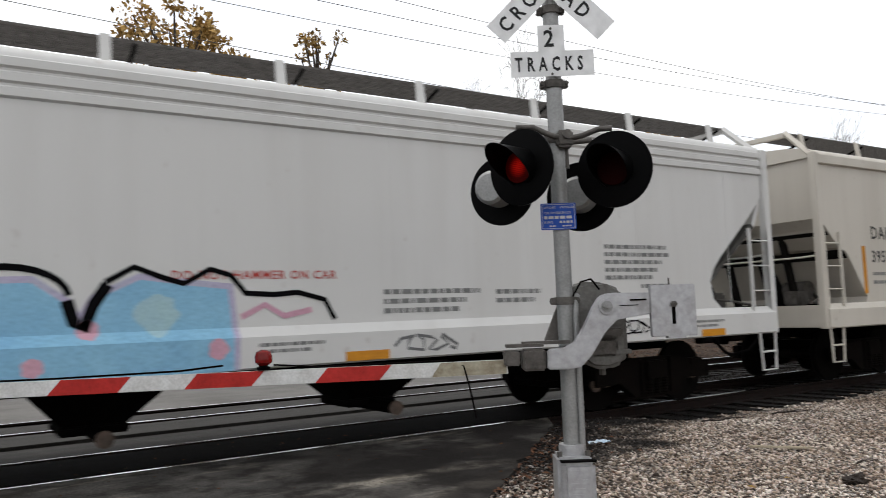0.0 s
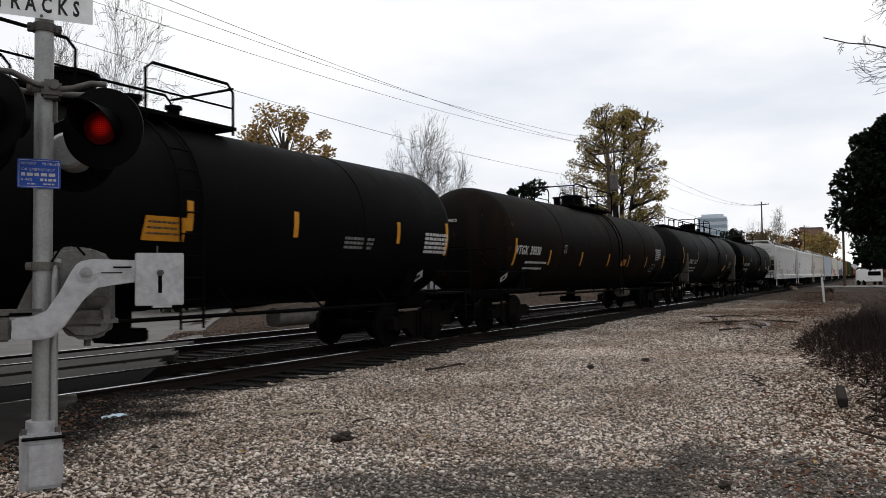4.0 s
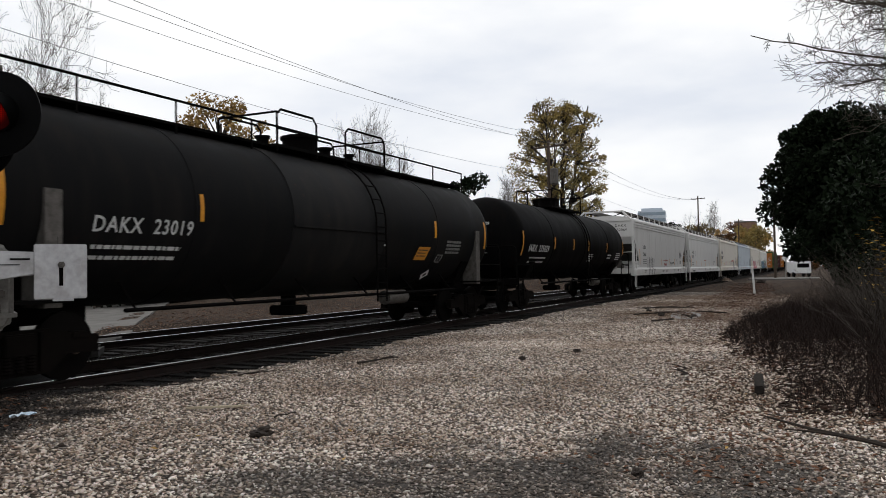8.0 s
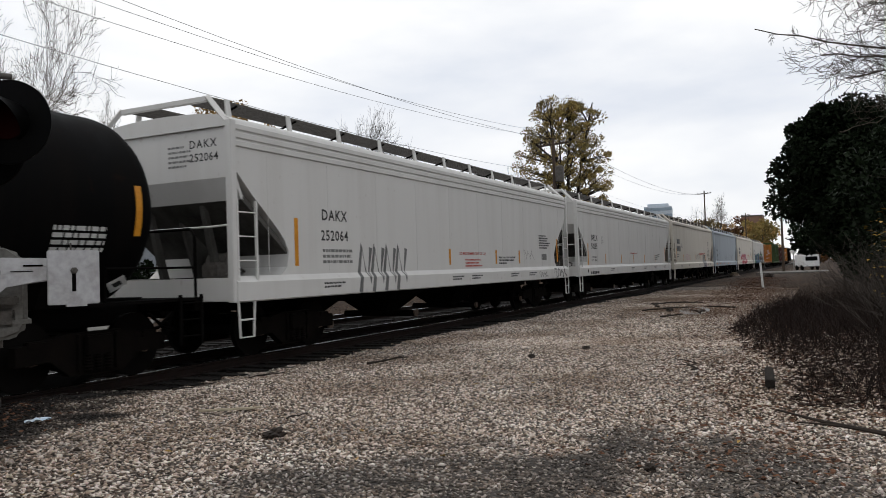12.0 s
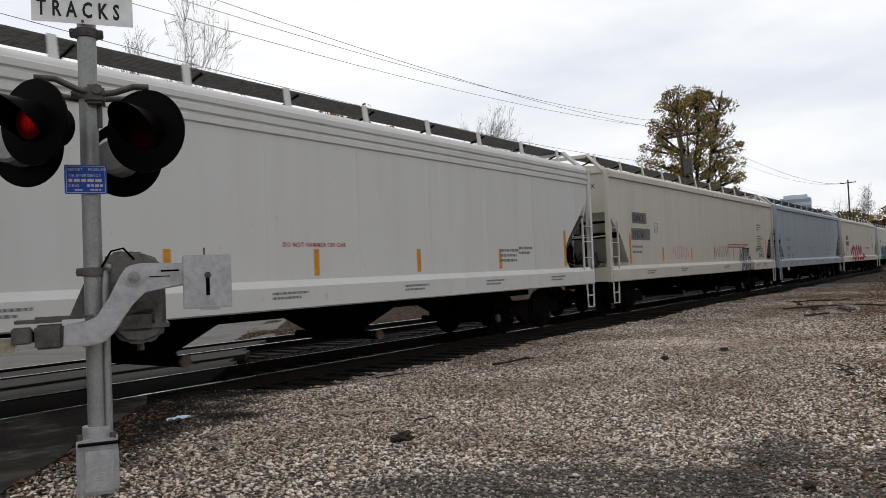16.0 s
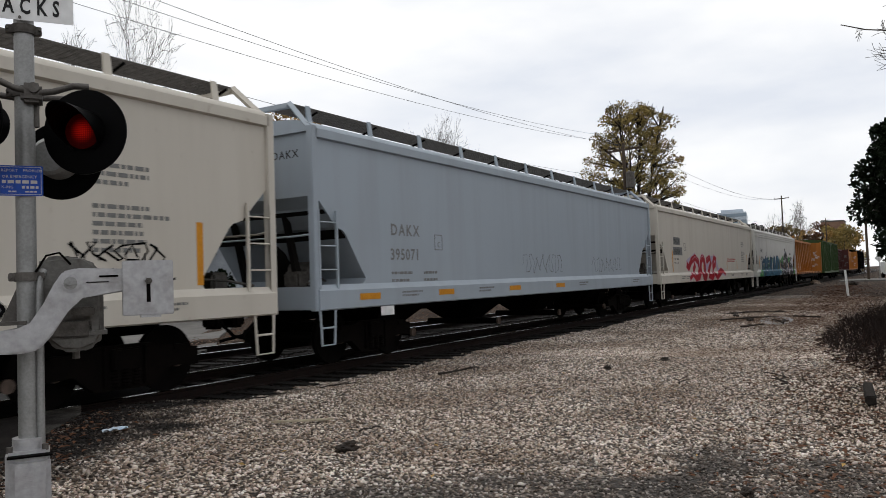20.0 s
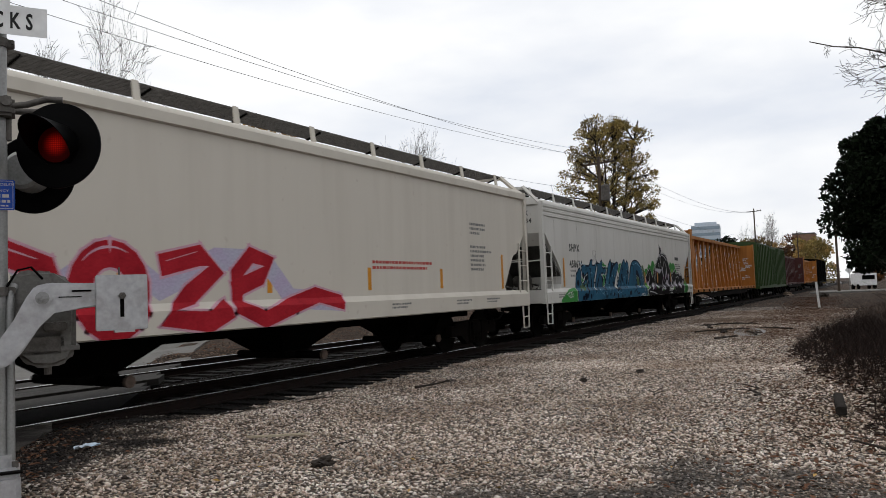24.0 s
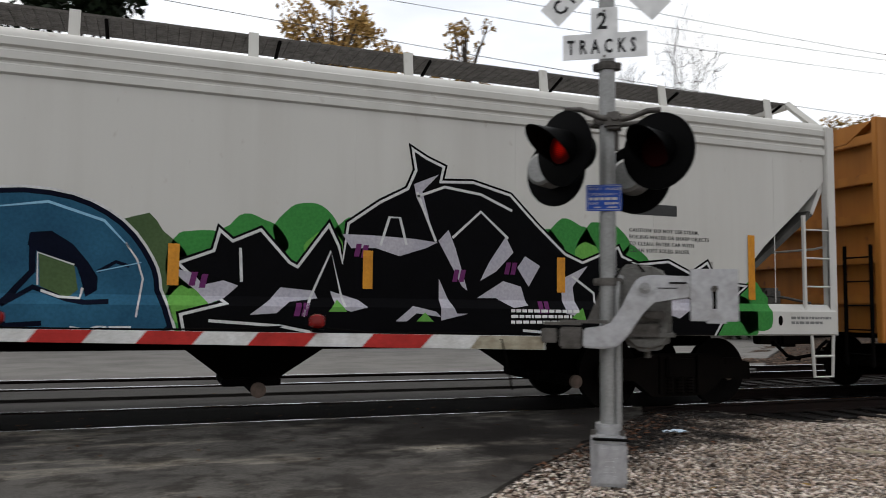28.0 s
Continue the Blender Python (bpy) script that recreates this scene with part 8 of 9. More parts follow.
for z6, slope, k, y in ((9.0, -0.0374, 0.00141, 15.7), (9.05, -0.0185, 0.00135, 16.75), (8.95, -0.0134, 0.00121, 17.7)):
    arch = lambda x: z6 + slope * (x - 6) + k * (x - 6) ** 2
    wire("overhead_wire", [(x, y, arch(x)) for x in (-46 + 98.9 * j / 34 for j in range(35))], 0.008, "thin dark overhead power line")
    wire("overhead_wire", span(52.9, y, arch(52.9), 141, y + 1.2, 13.5, 1.5), 0.011, "thin dark overhead power line")
low_line = lambda x: 7.58 - 0.0367 * (x - 6) + 0.00111 * (x - 6) ** 2
wire("overhead_wire", [(x, 16.8, low_line(x)) for x in (-46 + 98.9 * j / 34 for j in range(35))], 0.008, "low telephone line below the power lines")
wire("overhead_wire", span(52.9, 16.8, low_line(52.9), 141, 18.0, 9.4, 1.0), 0.010, "low telephone line below the power lines")

# beyond the track
leafy("autumn_tree", "tall many-stemmed tree with thinning yellow-brown autumn leaves", 67.0, 20.2, 16.5, 4.5, 11, LEAF_AUTUMN, 27000, 0.105, 0.2, bark=DARK_BARK, lumps=230, lobe=(0.08, 0.20), upright=8)
tree("bare_tree", "leafless tree with fine spreading twigs", 47.2, 28.2, 12.6, 12, None, 0, level=5, kids=3, spread=0.8, wide=3.0)
tree("bare_tree", "leafless dark tree beside the pole", 71.0, 26.5, 11.0, 13, None, 0, level=5, kids=3, spread=0.75, wide=2.6)
tree("bare_tree", "tall leafless tree with a broad crown of fine twigs", 22.2, 31.0, 15.2, 14, None, 0, level=5, kids=3, spread=0.9, wide=2.9, bark=BARK, r=0.15, trunk_part=0.45)
tree("bare_tree", "slender leafless tree with fine twigs", 25.0, 29.5, 10.0, 15, None, 0, level=5, kids=3, spread=0.8, bark=TWIG, wide=1.4)
leafy("golden_tree", "tree with golden brown autumn leaves", 34.0, 30.0, 11.4, 3.4, 17, LEAF_GOLD, 9000, 0.11, 0.35, lumps=80, lobe=(0.12, 0.26))
leafy("golden_tree", "broad tree with thinning golden leaves", 6.0, 28.5, 13.6, 3.5, 18, LEAF_GOLD, 9000, 0.11, 0.4, lumps=130, lobe=(0.10, 0.22))
leafy("golden_tree", "small tree with thinning pale brown leaves", 10.9, 27.2, 13.2, 1.8, 19, LEAF_GOLD, 3400, 0.09, 0.4, lumps=90, lobe=(0.10, 0.25))
leafy("evergreen_tree", "dark evergreen tree beyond the tracks", 54.8, 24.2, 9.0, 2.2, 20, LEAF_EVER, 4200, 0.17)
leafy("evergreen_tree", "dark evergreen tree beyond the tracks", 26.2, 30.6, 7.0, 2.4, 21, LEAF_EVER, 3600, 0.16)
leafy("evergreen_tree", "dark dense evergreen at the woods' edge", 20.5, 43.0, 8.6, 3.6, 26, LEAF_EVER, 7000, 0.2)
leafy("evergreen_tree", "dark dense evergreen at the woods' edge", 25.5, 45.0, 9.2, 3.8, 27, LEAF_EVER, 7000, 0.2)
leafy("evergreen_tree", "tall dark evergreen beyond the crossing", -3.0, 28.5, 13.2, 2.8, 22, LEAF_EVER, 4500, 0.18)
tree("bare_tree", "far leafless tree with rounded crown", 129.5, 15.0, 12.0, 23, None, 0, level=5, kids=3, spread=0.8, r=0.22, wide=3.0)
tree("bare_tree", "far leafless tree with rounded crown", 128.0, 18.5, 10.0, 24, None, 0, level=4, kids=3, spread=0.8, r=0.22, wide=3.0)
for k in range(24):
    rnd = random.Random(300 + k)
    xx, yy = 255 + rnd.uniform(0, 70), rnd.uniform(16.5, 46) if k % 4 else rnd.uniform(-20, 2)
    leafy("autumn_tree", ("far tree with rust-brown leaves", "far tree with ochre leaves", "far tree with golden leaves", "far dark green tree")[k % 4 if k % 8 != 3 else 3], xx, yy, rnd.uniform(12, 19), rnd.uniform(4.0, 6.0), 310 + k, (LEAF_RUST, LEAF_AUTUMN, LEAF_GOLD, LEAF_RUST)[k % 4] if k % 8 != 3 else LEAF_EVER, 1800, 0.4, lumps=18)
for k in range(22):
    rnd = random.Random(500 + k)
    xx, yy = rnd.uniform(-60, 130), rnd.uniform(44, 62)
    tree("bare_tree", "leafless tree at the edge of the woods", xx, yy, rnd.uniform(6, 8.5), 520 + k, LEAF_RUST if k % 3 == 0 else None, 3, 0.5, 0.2, 4, 3, 0.8)

# a belt of brush and low trees beyond the second track
for k in range(56):
    rnd = random.Random(700 + k)
    xx, yy = -45 + 3.2 * k + rnd.uniform(-1.5, 1.5), rnd.uniform(34, 43)
    leafy("shrub", ("brown leafy shrub in the woods' edge", "dark green shrub in the woods' edge", "rust-leaved shrub in the woods' edge")[k % 3], xx, yy, rnd.uniform(3.4, 7.6), rnd.uniform(2.0, 3.0), 720 + k, (LEAF_RUST, LEAF_EVER, LEAF_RUST)[k % 3], 1700, 0.17, lumps=22)

# right of the lot
leafy("evergreen_tree", "broad dark evergreen tree overhanging the gravel lot", 52.0, -2.4, 10.6, 5.0, 31, LEAF_EVER, 62000, 0.15, 0.40, lumps=120, lobe=(0.14, 0.28))
leafy("evergreen_tree", "dense dark evergreen below the tall crown", 50.5, -3.6, 5.4, 3.5, 34, LEAF_EVER, 42000, 0.13, 0.03, lumps=60)
leafy("evergreen_tree", "dense dark evergreen at the lot's edge", 43.0, -4.6, 6.4, 3.6, 35, LEAF_EVER, 36000, 0.13, 0.03, lumps=50)
leafy("evergreen_tree", "dark evergreen further along the lot's edge", 72.0, -1.9, 8.8, 4.2, 36, LEAF_EVER, 16000, 0.2, 0.27, lumps=50)
leafy("evergreen_tree", "dark evergreen further along the lot's edge", 88.0, -6.0, 9.5, 5.0, 37, LEAF_EVER, 14000, 0.24, 0.05, lumps=44)
leafy("autumn_tree", "rust-leaved tree beside the distant road", 128.0, -4.0, 10.0, 5.0, 38, LEAF_RUST, 5000, 0.3, 0.1, lumps=40)
leafy("evergreen_tree", "dark bushy evergreen behind the thicket", 36.0, -5.5, 7.0, 4.0, 32, LEAF_EVER, 16000, 0.14, 0.03, lumps=30)
leafy("evergreen_tree", "dark bushy evergreen behind the thicket", 28.0, -6.5, 6.5, 3.6, 33, LEAF_EVER, 16000, 0.12, 0.03, lumps=30)
def overhanging(x, y, limbs, seed):
    """A leafless tree whose long limbs reach out over the lot."""
    rnd = random.Random(seed)
    t = thing("bare_tree", "large leafless tree with long limbs overhanging the lot", "tree", m=pose(x, y, gz(x, y) - 0.1))
    V, F, ends = [], [], []
    p = Vector((0, 0, 0))
    for k in range(6):
        q = Vector((rnd.uniform(-0.1, 0.1), 0.12 * k, 1.15 * (k + 1)))
        tube(V, F, p, q, 0.24 - 0.025 * k, 0.215 - 0.025 * k, 9)
        p = q
    raw_mesh("trunk", V, F, BARK, t)
    for tx, ty, tz, z0, thick, full in limbs:
        V, F = [], []
        a, b = Vector((0, 0.1 * z0, z0)), Vector((tx - x, ty - y, tz))
        n = 14
        pts = [a.lerp(b, k / n) + Vector((rnd.uniform(-0.12, 0.12), rnd.uniform(-0.08, 0.08), 0.5 * math.sin(math.pi * k / n) * 0.6 - 0.35 * (k / n) * (1 - k / n) + rnd.uniform(-0.09, 0.09))) for k in range(n + 1)]
        for k in range(n):
            r0, r1 = (thick * (1 - 0.9 * j / n) + 0.008 for j in (k, k + 1))
            tube(V, F, pts[k], pts[k + 1], r0, r1, 6)
            if k > (3 if full > 1 else 8):
                for _ in range(full):
                    d = (pts[k + 1] - pts[k]).normalized()
                    side_way = Vector((rnd.uniform(-1, 1), rnd.uniform(-0.4, 1.0), rnd.uniform(-0.9, 1.1)))
                    grow(V, F, ends, rnd, pts[k], (d + side_way * 0.9).normalized(), rnd.uniform(0.5, 1.25) * (1 - 0.3 * k / n) * (1 if full > 1 else 0.25), r1 * 0.5, 2, 0.0, 0.8, 2, 0.5)
        raw_mesh("limb", V, F, TWIG, t)
    return t


MIN_TWIG = 0.006
overhanging(21.5, -7.5, [(21.9, 1.25, 7.45, 4.3, 0.045, 1), (22.0, -0.2, 8.6, 6.0, 0.07, 4), (21.2, -0.7, 7.9, 5.8, 0.08, 4), (22.6, -0.3, 6.7, 5.2, 0.07, 4), (21.8, -0.8, 5.9, 4.8, 0.06, 4), (20.6, -1.9, 4.7, 4.2, 0.05, 3), (22.8, -1.2, 8.3, 6.2, 0.08, 4), (21.4, -1.8, 9.3, 6.4, 0.08, 4), (20.2, -1.6, 6.8, 5.4, 0.07, 4), (22.0, -2.6, 5.4, 4.6, 0.07, 4), (20.4, -2.8, 8.4, 6.2, 0.08, 4)], 41)
tree("bare_tree", "leafless tree with low drooping pale limbs", 17.5, -5.6, 8.0, 42, LEAF_YELLOW, 0, level=5, kids=3, spread=0.8, droop=-0.05, bark=PALE_TWIG, r=0.11)

# ---- thickets, leaves, stones, debris ----
def stems(name, label, n, area, height, mats, seed, lean=0.35, forks=3, r=0.004):
    """A thicket of thin forking stems, too many to count."""
    rnd = random.Random(seed)
    V, F = [], []
    for _ in range(n):
        x, y, s = area(rnd)
        p = Vector((x, y, gz(x, y) - 0.02))
        d = Vector((rnd.gauss(0, lean), rnd.gauss(0, lean), 1)).normalized()
        h = height * s * rnd.uniform(0.5, 1.15)
        q = p + d * h * 0.5
        tube(V, F, p, q, r * 1.3, r, 3)
        for _ in range(forks):
            d2 = (d + Vector((rnd.gauss(0, 0.45), rnd.gauss(0, 0.45), rnd.uniform(-0.3, 0.3)))).normalized()
            a = p + d * h * rnd.uniform(0.2, 0.5)
            b = a + d2 * h * rnd.uniform(0.25, 0.6)
            tube(V, F, a, b, r * 0.9, r * 0.35, 3)
            c = b + (d2 + Vector((rnd.gauss(0, 0.5), rnd.gauss(0, 0.5), 0.1))).normalized() * h * 0.18
            tube(V, F, b, c, r * 0.5, r * 0.2, 3)
    ob = raw_mesh(name, V, F, mats)
    return tagged(ob, label, "undergrowth", kind="stuff")


def brush_area(rnd):
    while True:
        x = rnd.uniform(9.2, 27)
        y = rnd.uniform(-3.5, 2.1)
        edge = 0.05 + 1.65 * smooth(9.5, 19, x) + 0.3 * noise.noise((x * 0.8, 0, 1))
        if y < edge:
            return x, y, (0.45 + 0.55 * smooth(0, 1.4, edge - y)) * (0.85 + 0.6 * noise.noise((x * 0.9, y * 0.9, 4)))


stems("dead_brush", "dense brown dead weeds at the lot's edge", 4200, brush_area, 0.85, BROWN_STEM, 61, 0.42, 4, 0.0034)


def vine_area(rnd):
    return rnd.uniform(12.5, 26), rnd.uniform(-5.0, -0.9), rnd.uniform(0.6, 1.2)


stems("bramble_thicket", "tangled pale bare brambles behind the weeds", 900, vine_area, 2.0, PALE_TWIG, 62, 0.6, 4, 0.007)


def scatter_leaves(name, label, n, area, size, material, seed, lift=0.01):
    rnd = random.Random(seed)
    V, F = [], []
    for _ in range(n):
        x, y, z = area(rnd)
        c = Vector((x, y, (gz(x, y) + lift) if z is None else z))
        a = rnd.uniform(0, 6.28)
        s = size * rnd.uniform(0.6, 1.3)
        u = Vector((math.cos(a), math.sin(a), rnd.uniform(-0.3, 0.3))) * s
        w = Vector((-math.sin(a), math.cos(a), rnd.uniform(-0.3, 0.3))) * s * 0.6
        i = len(V)
        V += [c - u, c - w * 0.8 + Vector((0, 0, s * 0.25)), c + u, c + w * 0.8 + Vector((0, 0, s * 0.2))]
        F.append((i, i + 1, i + 2, i + 3))
    return tagged(raw_mesh(name, V, F, material), label, "fallen leaves", kind="stuff")


scatter_leaves("road_leaves", "scattered small brown leaves on the asphalt", 260, lambda r: (lambda d, w: (*along(d, w), 0.235))(r.uniform(-9, 2.5), r.uniform(0.05, 6) ** 1.0), 0.022, LEAF_RUST, 68)
scatter_leaves("yellow_leaves", "yellow leaves caught in the brambles", 420, lambda r: ((lambda x, y: (x, y, gz(x, y) + r.uniform(0.5, 2.2)))(r.uniform(12.5, 20), r.uniform(-3.5, -1.0))), 0.06, LEAF_YELLOW, 63)
scatter_leaves("bramble_leaves", "dull green leaves among the brambles", 9000, lambda r: ((lambda x, y: (x, y, gz(x, y) + 2.2 * r.random() ** 1.5))(r.uniform(13.5, 30), r.uniform(-5.5, -1.4))), 0.06, mat("bramble_leaf", (0.05, 0.06, 0.03), (0.025, 0.03, 0.016), 0.7, 0, 4, 0.5, 0.1, 20, vary=0.5), 64)
FALLEN = mat("fallen_leaf", (0.14, 0.062, 0.03), (0.06, 0.028, 0.016), 0.8, 0, 5, 0.5, 0.1, 20, vary=0.6)
scatter_leaves("fallen_leaves", "fallen rust-brown leaves along the edge of the lot", 3800, lambda r: ((lambda x: (x, r.gauss(0.4 + 0.12 * (x - 8), 0.9), None))(r.uniform(6, 30))), 0.04, FALLEN, 65)
scatter_leaves("leaf_litter", "dark rotting leaf litter under the dead weeds", 17000, lambda r: (lambda q: (q[0], q[1] + 0.12, None))(brush_area(r)), 0.05, mat("leaf_litter", (0.045, 0.022, 0.014), (0.015, 0.008, 0.006), 0.9, 0, 5, 0.5, 0.1, 20, vary=0.6), 75)
scatter_leaves("fallen_leaves", "brown leaves drifted over the bare earth of the lot's far end", 6000, lambda r: (lambda x: (x, r.gauss(2.6 + 0.06 * (x - 34), 0.9), None))(r.uniform(30, 75)), 0.055, FALLEN, 76)
scatter_leaves("fallen_leaves", "brown leaves strewn over the slope past the rails", 5200, lambda r: (r.uniform(8, 60), 15.6 + abs(r.gauss(0, 3.2)), None), 0.05, FALLEN, 69)
scatter_leaves("fallen_leaves", "fallen rust-brown leaves round the signal's base", 260, lambda r: ((lambda d, s: (*along(d, s), None))(r.gauss(1.0, 1.3), -abs(r.gauss(0.05, 0.35)))), 0.035, FALLEN, 66, 0.02)
scatter_leaves("fallen_leaves", "few tan leaves lying on the gravel", 46, lambda r: (r.uniform(3, 14), r.uniform(0.5, 6), None), 0.032, LEAF_GOLD, 67, 0.03)


def stones(name, label, n, area, size, material, seed):
    """Loose crushed stones, each with its own shape."""
    rng = np.random.default_rng(seed)
    base = np.array([(1, 0, 0), (-1, 0, 0), (0, 1, 0), (0, -1, 0), (0, 0, 1), (0, 0, -1)], float)
    tri = np.array([(0, 2, 4), (2, 1, 4), (1, 3, 4), (3, 0, 4), (2, 0, 5), (1, 2, 5), (3, 1, 5), (0, 3, 5)])
    xy = area(rng, n)
    n = len(xy)
    z = np.array([gz(x, y) for x, y in xy])
    s = size * rng.lognormal(0, 0.24, n)
    sh = base[None] * rng.uniform(0.55, 1.25, (n, 6, 1)) * (s[:, None] * rng.uniform(0.6, 1.2, (n, 3)) * np.array([1.15, 0.9, 0.52]))[:, None, :]
    sh += rng.normal(0, 0.15, (n, 6, 3)) * s[:, None, None]
    a, b = rng.uniform(0, 2 * np.pi, n), rng.normal(0, 0.32, n)
    ca, sa, cb, sb = np.cos(a), np.sin(a), np.cos(b), np.sin(b)
    x1, z1 = sh[..., 0] * cb[:, None] - sh[..., 2] * sb[:, None], sh[..., 0] * sb[:, None] + sh[..., 2] * cb[:, None]
    x2, y2 = x1 * ca[:, None] - sh[..., 1] * sa[:, None], x1 * sa[:, None] + sh[..., 1] * ca[:, None]
    v = np.stack([x2 + xy[:, :1], y2 + xy[:, 1:], z1 + (z + s * 0.26)[:, None]], -1).reshape(-1, 3)
    f = (tri[None] + 6 * np.arange(n)[:, None, None]).reshape(-1, 3)
    me = bpy.data.meshes.new(name)
    me.vertices.add(len(v))
    me.vertices.foreach_set("co", v.ravel())
    me.loops.add(f.size)
    me.loops.foreach_set("vertex_index", f.ravel().astype(np.int32))
    me.polygons.add(len(f))
    me.polygons.foreach_set("loop_start", np.arange(0, f.size, 3, dtype=np.int32))
    me.update(calc_edges=True)
    me.validate()
    me.materials.append(material)
    return tagged(new(name, me), label, "gravel", kind="stuff")


def lot(rng, n):
    """More stones close to where one stands, fewer far off; none on the road."""
    r = 2.2 + 15 * rng.random(n) ** 0.85
    a = np.radians(rng.uniform(-16, 78, n))
    x, y = r * np.cos(a), r * np.sin(a)
    keep = ((y > -0.2 - 0.05 * x) | ((x < 9.0) & (y > -1.9))) & (y < 8.32 + 0.12 * np.sin(x * 2.1) + 0.08 * np.sin(x * 5.3)) & ((x - ROAD_EDGE.x) * ROAD_DIR.y - (y - ROAD_EDGE.y) * ROAD_DIR.x > 0.05)
    on_tie = (y > 7.98) & (abs((x - 5.6) / 0.508 - np.round((x - 5.6) / 0.508)) < 0.25)
    return np.stack([x, y], -1)[keep & ~on_tie]


def shoulder(rng, n):
    x, y = rng.uniform(4, 26, n), rng.uniform(8.3, 13.2, n)
    keep = ((x - ROAD_EDGE.x) * ROAD_DIR.y - (y - ROAD_EDGE.y) * ROAD_DIR.x > 0.25) & (abs(abs(y - TRACK_Y) - GAUGE / 2) > 0.1)
    return np.stack([x, y], -1)[keep]


def far_lot(rng, n):
    x, y = 15 + 30 * rng.random(n) ** 1.5, rng.uniform(1, 8.3, n)
    return np.stack([x, y], -1)


# Stone colour lowered past its grime to hold the shade under the train.
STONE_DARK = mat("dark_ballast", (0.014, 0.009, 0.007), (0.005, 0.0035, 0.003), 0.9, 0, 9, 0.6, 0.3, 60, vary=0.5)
stones("gravel_stones", "pale grey and tan crushed stones of the lot", 165000, lot, 0.0182, STONE, 71)
stones("ballast_stones", "grimy crushed stones between the ties, darkened with the train's shade", 9000, shoulder, 0.028, STONE_DARK, 72)
stones("gravel_stones", "pale crushed stones further along the lot", 52000, far_lot, 0.022, STONE, 73)
stones("road_grit", "loose dark grit at the edge of the asphalt", 2600, lambda rng, n: np.stack([*(lambda d, s: (ROAD_EDGE.x + ROAD_DIR.x * d - ROAD_DIR.y * s, ROAD_EDGE.y + ROAD_DIR.y * d + ROAD_DIR.x * s))(rng.normal(1.5, 1.6, n), -abs(rng.normal(0, 0.32, n)))], -1), 0.014, STONE_DARK, 74)


def stick(name, label, x, y, length, yaw, r, material, seed, forks=2, z=0.03, category="stick"):
    rnd = random.Random(seed)
    bm = BM()
    pts = [Vector((length * (k / 5 - 0.5), rnd.uniform(-0.04, 0.04) * length, r + rnd.uniform(0, 0.02))) for k in range(6)]
    pipe(bm, pts, [r * (1 - 0.12 * k) for k in range(6)], 6)
    for _ in range(forks):
        k = rnd.randrange(1, 5)
        e = pts[k] + Vector((rnd.uniform(0.1, 0.3) * length, rnd.choice((-1, 1)) * rnd.uniform(0.08, 0.25) * length, rnd.uniform(0, 0.05)))
        pipe(bm, [pts[k], pts[k].lerp(e, 0.5) + Vector((0, 0, 0.01)), e], [r * 0.6, r * 0.45, r * 0.25], 5)
    ob = part(name, bm, material)
    ob.matrix_basis = pose(x, y, gz(x, y) + z, 0, 0, yaw)
    return tagged(ob, label, category, "sticks on the gravel")

DARK_STICK = mat("wet_dark_wood", (0.035, 0.026, 0.02), (0.015, 0.012, 0.01), 0.85, 0, 8, 0.6, 0.4, 40)
PALE_WOOD = mat("pale_split_wood", (0.42, 0.37, 0.27), (0.25, 0.2, 0.14), 0.8, 0, 8, 0.6, 0.3, 40, (0.3, 1, 1))
stick("branch", "dark wet broken branch on the gravel", 11.6, 6.65, 1.0, -12, 0.022, DARK_STICK, 81)
stick("branch", "short dark twig on the gravel", 6.5, 4.75, 0.34, -5, 0.010, DARK_STICK, 82, 1)
stick("branch", "thin dark forked twig on the gravel", 11.4, 2.95, 0.75, 20, 0.013, DARK_STICK, 83, 2)
stick("branch", "dark forked twig beside the weeds", 11.9, 1.6, 1.3, 8, 0.016, DARK_STICK, 84, 3)
stick("branch", "long dark branch lying at the lot's edge", 7.9, -0.25, 1.6, 42, 0.024, DARK_STICK, 85, 1)
stick("branch", "small dark twig on the gravel", 7.6, 7.2, 0.6, -20, 0.012, DARK_STICK, 86, 1)
stick("branch", "pair of dark twigs by the ties", 9.2, 7.3, 0.7, -15, 0.012, DARK_STICK, 87, 2)
for k, (x, y, ln, yaw, label) in enumerate(((26.3, 4.5, 2.2, -38, "dark fallen limb lying in the brown patch"), (28.4, 5.3, 1.7, 15, "crooked dark limb on brown soil"), (25.0, 3.3, 1.8, 5, "dark forked limb beside the muddy hollow"), (30.5, 4.9, 2.0, -70, "dark fallen limb on brown soil"), (27.3, 3.0, 1.2, 60, "short dark limb on brown soil"), (23.2, 3.9, 1.1, -15, "dark crooked twig on the gravel"))):
    stick("branch", label, x, y, ln, yaw, 0.028, DARK_STICK, 88 + k, 5)
bm = bx(BM(), -0.28, 0.28, -0.028, 0.028, 0, 0.02, 0.003)
prism(bm, [(0.25, -0.03), (0.42, 0.02), (0.40, 0.035), (0.24, 0.02)], 0.002, 0.018, "z")
ob = part("wood_slat", bm, PALE_WOOD)
ob.matrix_basis = pose(6.46, 5.68, gz(6.46, 5.68) + 0.035, 0, 4, -30)
tagged(ob, "pale split wooden slat on the gravel", "wood slat")
